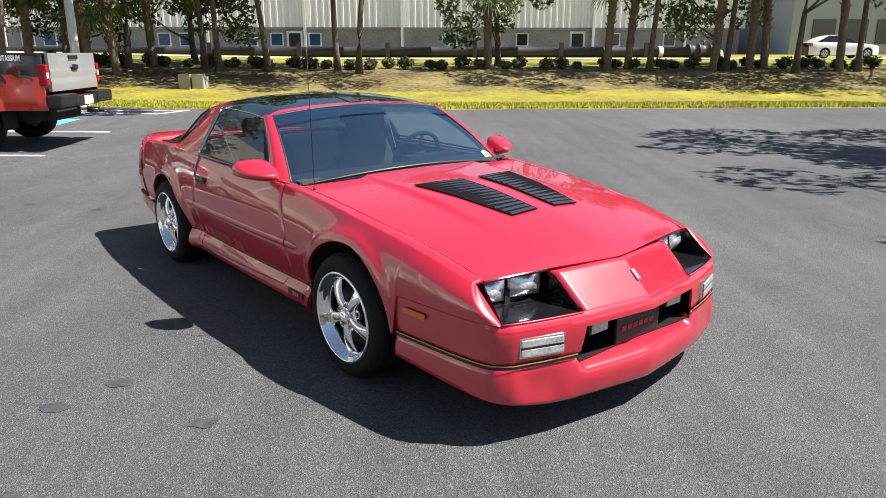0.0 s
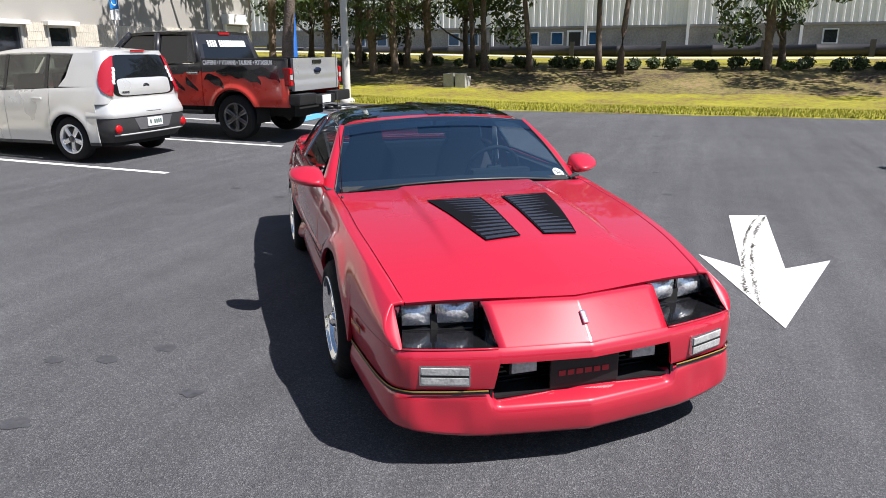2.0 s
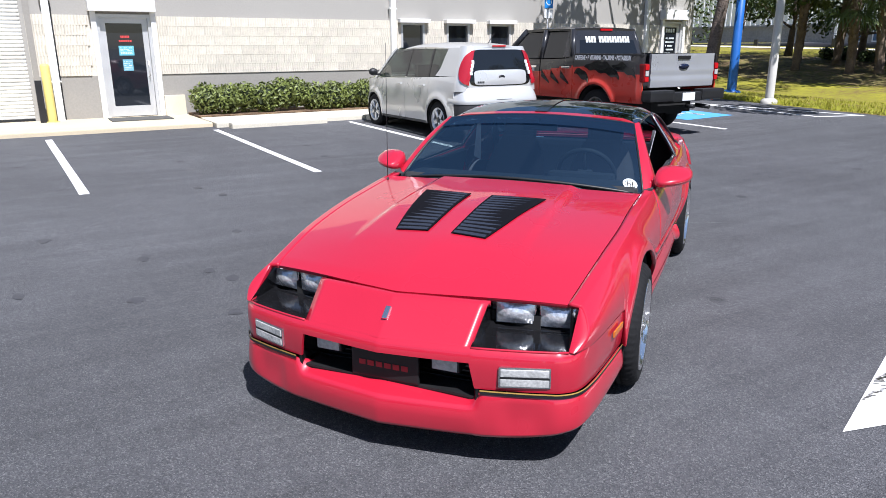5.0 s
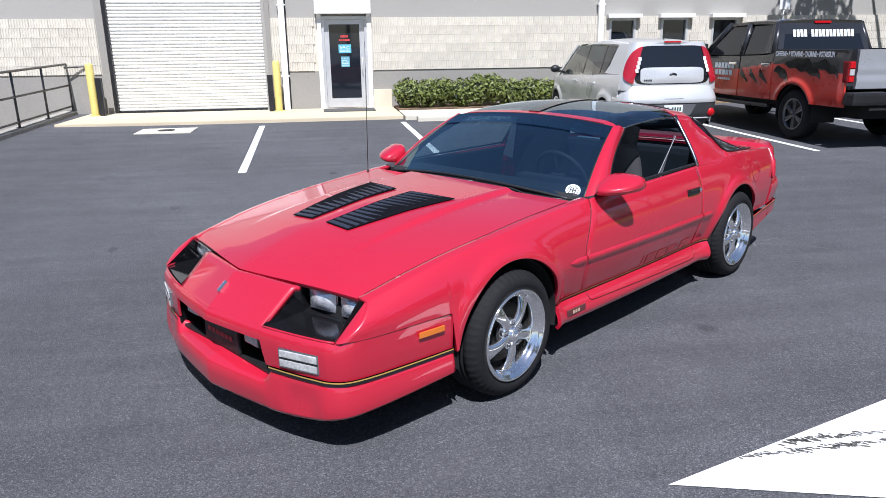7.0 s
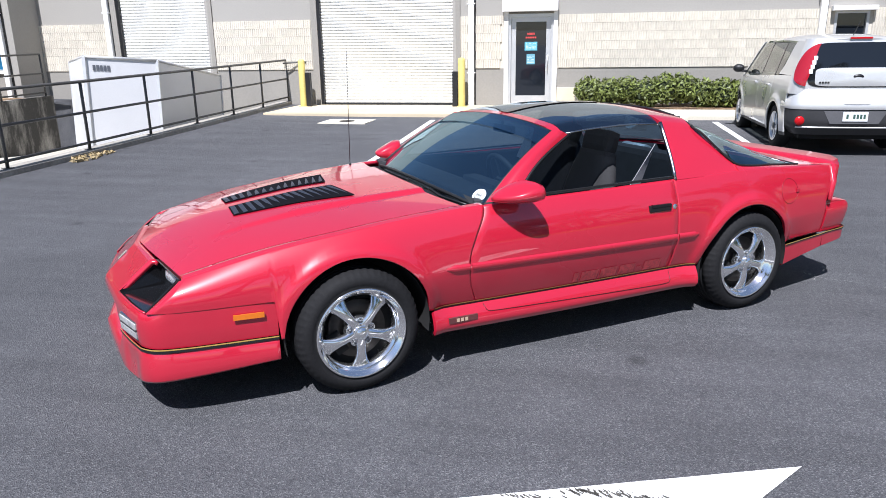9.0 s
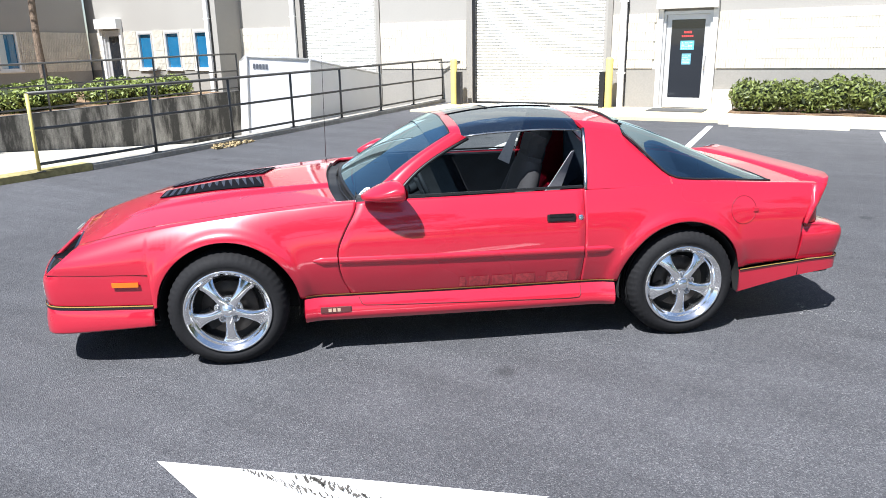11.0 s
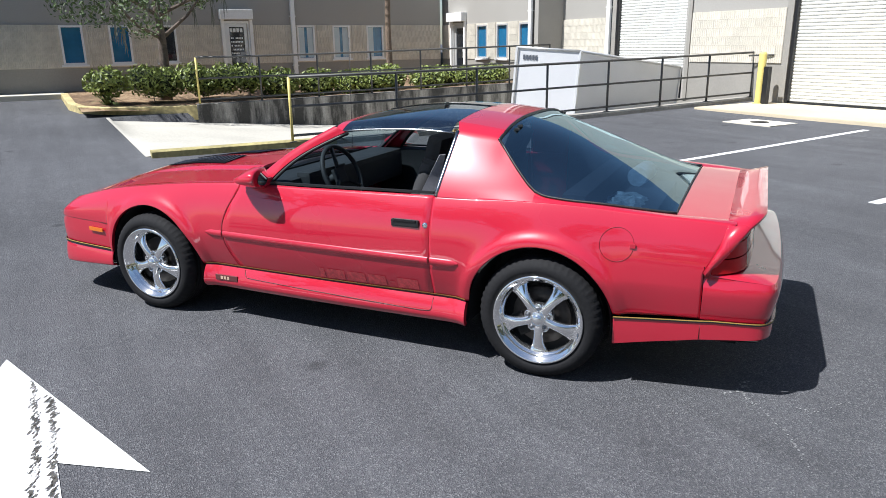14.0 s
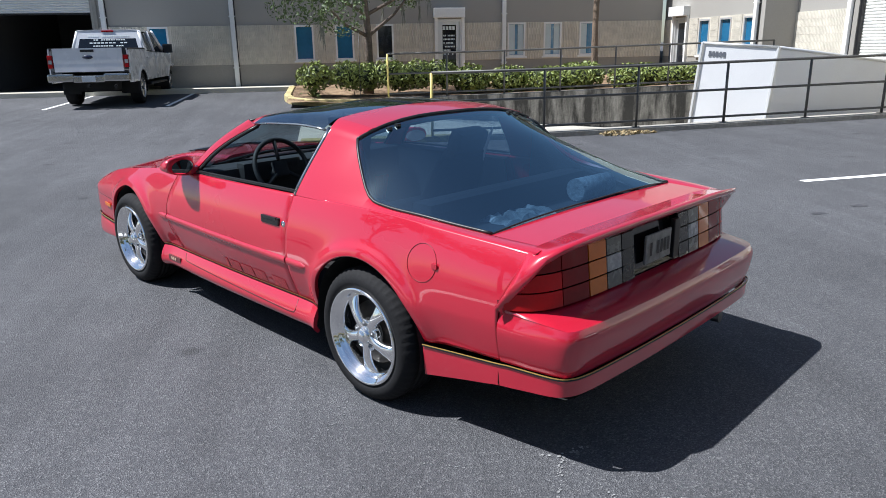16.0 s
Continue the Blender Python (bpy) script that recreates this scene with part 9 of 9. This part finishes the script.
def sedan():
    """A small white saloon on the far road, nose along +x."""
    c = thing("sedan", "white four-door sedan on the far road", "car", Matrix.Translation((26.3, 44.6, ground_z(18, 44.6) + 0.05)))
    wheels, r = (0.0, 2.75), 0.35
    belt = smooth_table([(-1.0, 0.98), (0.0, 0.99), (1.5, 0.95), (2.6, 0.88), (3.4, 0.78), (3.65, 0.66)])
    half = smooth_table([(-1.0, 0.76), (-0.7, 0.86), (0.0, 0.90), (2.8, 0.90), (3.3, 0.82), (3.65, 0.62)])
    fy = lambda x, z: half(x) - 0.07 * max(0, (z - 0.65) / 0.3) ** 2
    for sd in (1, -1):
        for nm, x0, x1 in (("rear_fender", -0.98, 0.22), ("rear_door", 0.23, 1.12), ("front_door", 1.13, 2.12), ("front_fender", 2.13, 3.62)):
            bm = bmesh.new()
            skin(bm, fy, arch_columns(x0, x1, 12, wheels, r), lambda x: arch_line(x, wheels, r, 0.32, 0.22), belt, 9, sd)
            part(nm, bm, WHITE_CAR, c, solid=0.02)
        panel_quad("side_glass", [(-0.25, sd * 0.80, 1.0), (2.2, sd * 0.82, 0.95), (1.25, sd * 0.62, 1.38), (0.25, sd * 0.62, 1.38)], BLACK_GLOSS, c, "dark side windows", 0.006)
        for x in wheels:
            plain_wheel(c, x, 0.885, sd, 0.325, 0.2, 0.21, mat("silver_alloy", (0.6, 0.6, 0.6), 0.25, metal=0.9))
        bm = bmesh.new()
        box(bm, -0.99, -0.80, sd * 0.72 - 0.14, sd * 0.72 + 0.12, 0.78, 0.92, 0.03)
        part("tail_lamp", bm, RED_LENS, c)
    bm = bmesh.new()
    zt = smooth_table([(-1.0, 1.0), (-0.55, 1.06), (0.15, 1.36), (0.8, 1.44), (1.3, 1.40), (2.3, 1.0), (3.0, 0.90), (3.64, 0.68)])
    yt = smooth_table([(-1.0, 0.72), (-0.55, 0.76), (0.15, 0.63), (0.8, 0.62), (1.3, 0.63), (2.3, 0.78), (3.0, 0.80), (3.64, 0.58)])
    grid(bm, lambda x, w: (x, yt(x) * w, zt(x) - 0.05 * w * w), lin(-1.0, 3.64, 28), lin(-1, 1, 9))
    part("roof_and_bonnet", bm, WHITE_CAR, c, solid=0.03)
    bm = bmesh.new()
    box(bm, -0.9, 3.5, -0.7, 0.7, 0.18, 0.7)
    part("underbody", bm, BLACK_TRIM, c)


sedan()


def trailer():
    """A white cargo trailer with a wedge nose, standing down the ramp."""
    yaw, tilt = radians(12.0), radians(-6.3)
    m = Matrix.Translation((-7.1, -3.9, -0.27)) @ Matrix.Rotation(yaw, 4, "Z") @ Matrix.Rotation(tilt, 4, "Y")
    c = thing("cargo_trailer", "white wedge-nosed cargo trailer parked down the loading ramp", "trailer", m)
    SIDE = mat("trailer_white", (0.74, 0.74, 0.74), 0.35, var=0.04, scale=1.5, coat=0.3)
    H, W, NL, LEN = 1.84, 0.96, 0.92, 5.0
    out = [(0.0, 0.0), (-NL, W), (-LEN, W), (-LEN, -0.75), (-1.0, -0.75)]
    for i, nm in enumerate(("nose_panel", "side_panel", "rear_panel", "side_panel", "nose_panel")):
        a, b = out[i], out[(i + 1) % 5]
        bm = bmesh.new()
        grid(bm, lambda u, z: (a[0] + (b[0] - a[0]) * u, a[1] + (b[1] - a[1]) * u, z), (0, 1), (0.0, 0.42, 0.425, H), smooth=False)
        part(nm, bm, SIDE, c, "flat white trailer panel", solid=0.02)
        bm = bmesh.new()
        box(bm, a[0] - 0.03, a[0] + 0.03, a[1] - 0.03, a[1] + 0.03, -0.02, H + 0.01, 0.012)
        part("corner_trim", bm, ALU, c, "bright aluminium corner trim")
        bm = bmesh.new()
        tube(bm, [(a[0], a[1], H), (b[0], b[1], H)], 0.028, 8)
        part("edge_trim", bm, ALU, c)
        bm = bmesh.new()
        tube(bm, [(a[0], a[1], 0.0), (b[0], b[1], 0.0)], 0.035, 8)
        part("edge_trim", bm, ALU, c)
    bm = bmesh.new()
    vs = [bm.verts.new((x, y, H - 0.004)) for x, y in out]
    bm.faces.new(vs)
    vs = [bm.verts.new((x, y, 0.0)) for x, y in out]
    bm.faces.new(vs)
    part("roof", bm, SIDE, c)
    bm = bmesh.new()
    bars(bm, 0.10, 0.34, 1.60, 1.70, 5, lambda u, z: (-NL * u + 0.006 * 0.72 + 0.004, W * u + 0.006, z), 0.25, 5)
    part("trailer_marks", bm, mat("grey_ink", (0.12, 0.13, 0.15), 0.6), c, "dark blocks of lettering near the top")
    bm = bmesh.new()
    box(bm, -1.75, -1.35, -0.28, 0.28, H, H + 0.09, 0.02)
    part("roof_vent", bm, ALU, c)
    bm = bmesh.new()
    tube(bm, [(-0.3, 0, -0.05), (0.75, 0, -0.05)], 0.05, 8)
    tube(bm, [(0.55, 0, -0.05), (0.55, 0, -0.30)], 0.03, 8)
    part("drawbar", bm, BLACK_TRIM, c)
    for sd in (1, -1):
        plain_wheel(c, -3.2, 1.06, sd, 0.32, 0.18, 0.2, WHITE_PAINT)


trailer()


# ---- fluted blocks of the cream wall band ----
def block_mesh(L, H=0.199):
    """A split-face block with four flutes, 3 cm proud of the joints."""
    n = max(1, round(L / 0.056))
    prof = []
    for i in range(n):
        x0, w = L * i / n, L / n
        prof += [(x0 + 0.002 * (i == 0), -0.012), (x0 + 0.24 * w, -0.026), (x0 + 0.76 * w, -0.026)]
    prof.append((L - 0.002, -0.012))
    k = len(prof)
    verts = [(x, y, 0.0) for x, y in prof] + [(x, y, H) for x, y in prof] + [(prof[-1][0], 0, 0), (prof[0][0], 0, 0), (prof[-1][0], 0, H), (prof[0][0], 0, H)]
    faces = [(i, i + 1, k + i + 1, k + i) for i in range(k - 1)]
    faces += [tuple(range(k - 1, -1, -1)) + (2 * k + 1, 2 * k), tuple(range(k, 2 * k)) + (2 * k + 2, 2 * k + 3)]
    me = bpy.data.meshes.new("block")
    me.from_pydata(verts, [], faces)
    me.materials.append(WALL_BAND)
    return me


BLOCKS = {}


def block_rows(a0, a1, openings, course=0.2033):
    """Runs (x, z, length) of a running bond between a0 and a1, cut at the openings."""
    out = []
    for r in range(6):
        z = Z_LOW + 0.008 + r * course
        cuts = sorted((o[0], o[1]) for o in openings if o[2] < z + 0.19 and o[3] > z)
        spans, x = [], a0
        for c, d in cuts:
            if c > x:
                spans.append((x, c))
            x = max(x, d)
        if x < a1:
            spans.append((x, a1))
        for s0, s1 in spans:
            x = s0
            edge = a0 + math.ceil((s0 - a0) / 0.4 + 1e-6) * 0.4 + (0.2 if r % 2 else 0.0)
            if edge - 0.4 > s0 + 0.05:
                edge -= 0.4
            while x < s1 - 0.03:
                e = min(edge, s1)
                if e - x > 0.04:
                    out.append((x, z, round(e - x - 0.004, 3)))
                x, edge = e, edge + 0.4
    return out


def lay(wall_name, m, runs, near):
    """Blocks inside the near stretch as pieces of their own; the rest as one mass."""
    host = bpy.data.objects[wall_name]
    verts, faces = [], []
    singles = 0
    for x, z, L in runs:
        if L < 0.04:
            continue
        key = round(L, 2)
        if key not in BLOCKS:
            BLOCKS[key] = block_mesh(key)
        me = BLOCKS[key]
        if near[0] <= x <= near[1] and singles < 300:
            ob = new("block", me)
            ob.parent = host
            ob.location = (x, -0.012, z)
            singles += 1
            continue
        n = len(verts)
        verts += [(v.co.x + x, v.co.y - 0.012, v.co.z + z) for v in me.vertices]
        faces += [tuple(n + i for i in p.vertices) for p in me.polygons]
    if verts:
        me = bpy.data.meshes.new("block_rest")
        me.from_pydata(verts, [], faces)
        me.materials.append(WALL_BAND)
        ob = new("block_rest", me)
        ob.parent = host
        tagged(ob, "cream fluted split-face blocks", kind="stuff")


lay("wall_west", WEST, block_rows(-9.9, 21.3, [(-1.92, 1.94, 0, 4), (2.94, 4.30, 0, 4), (-7.55, -4.58, 0, 4), (19.8, 21.0, 0, 4)] + [(a - 0.07, b + 0.07, 1.13, 2.4) for a, b in WEST_WIN]), (-4.6, 13.0))
lay("wall_bay", BAY, block_rows(-15.7, -10.05, [(-15.1, -13.95, 0, 4)] + [(a - 0.07, b + 0.07, 1.08, 2.4) for a, b in BAY_WIN]), (99, 100))
lay("wall_south", SOUTH, block_rows(-30, 12.0, [(3.83, 4.95, 0, 4), (-10.8, -6.75, 0, 4)] + [(-b - 0.07, -a + 0.07, 1.13, 2.4) for a, b in SOUTH_WIN]), (99, 100))
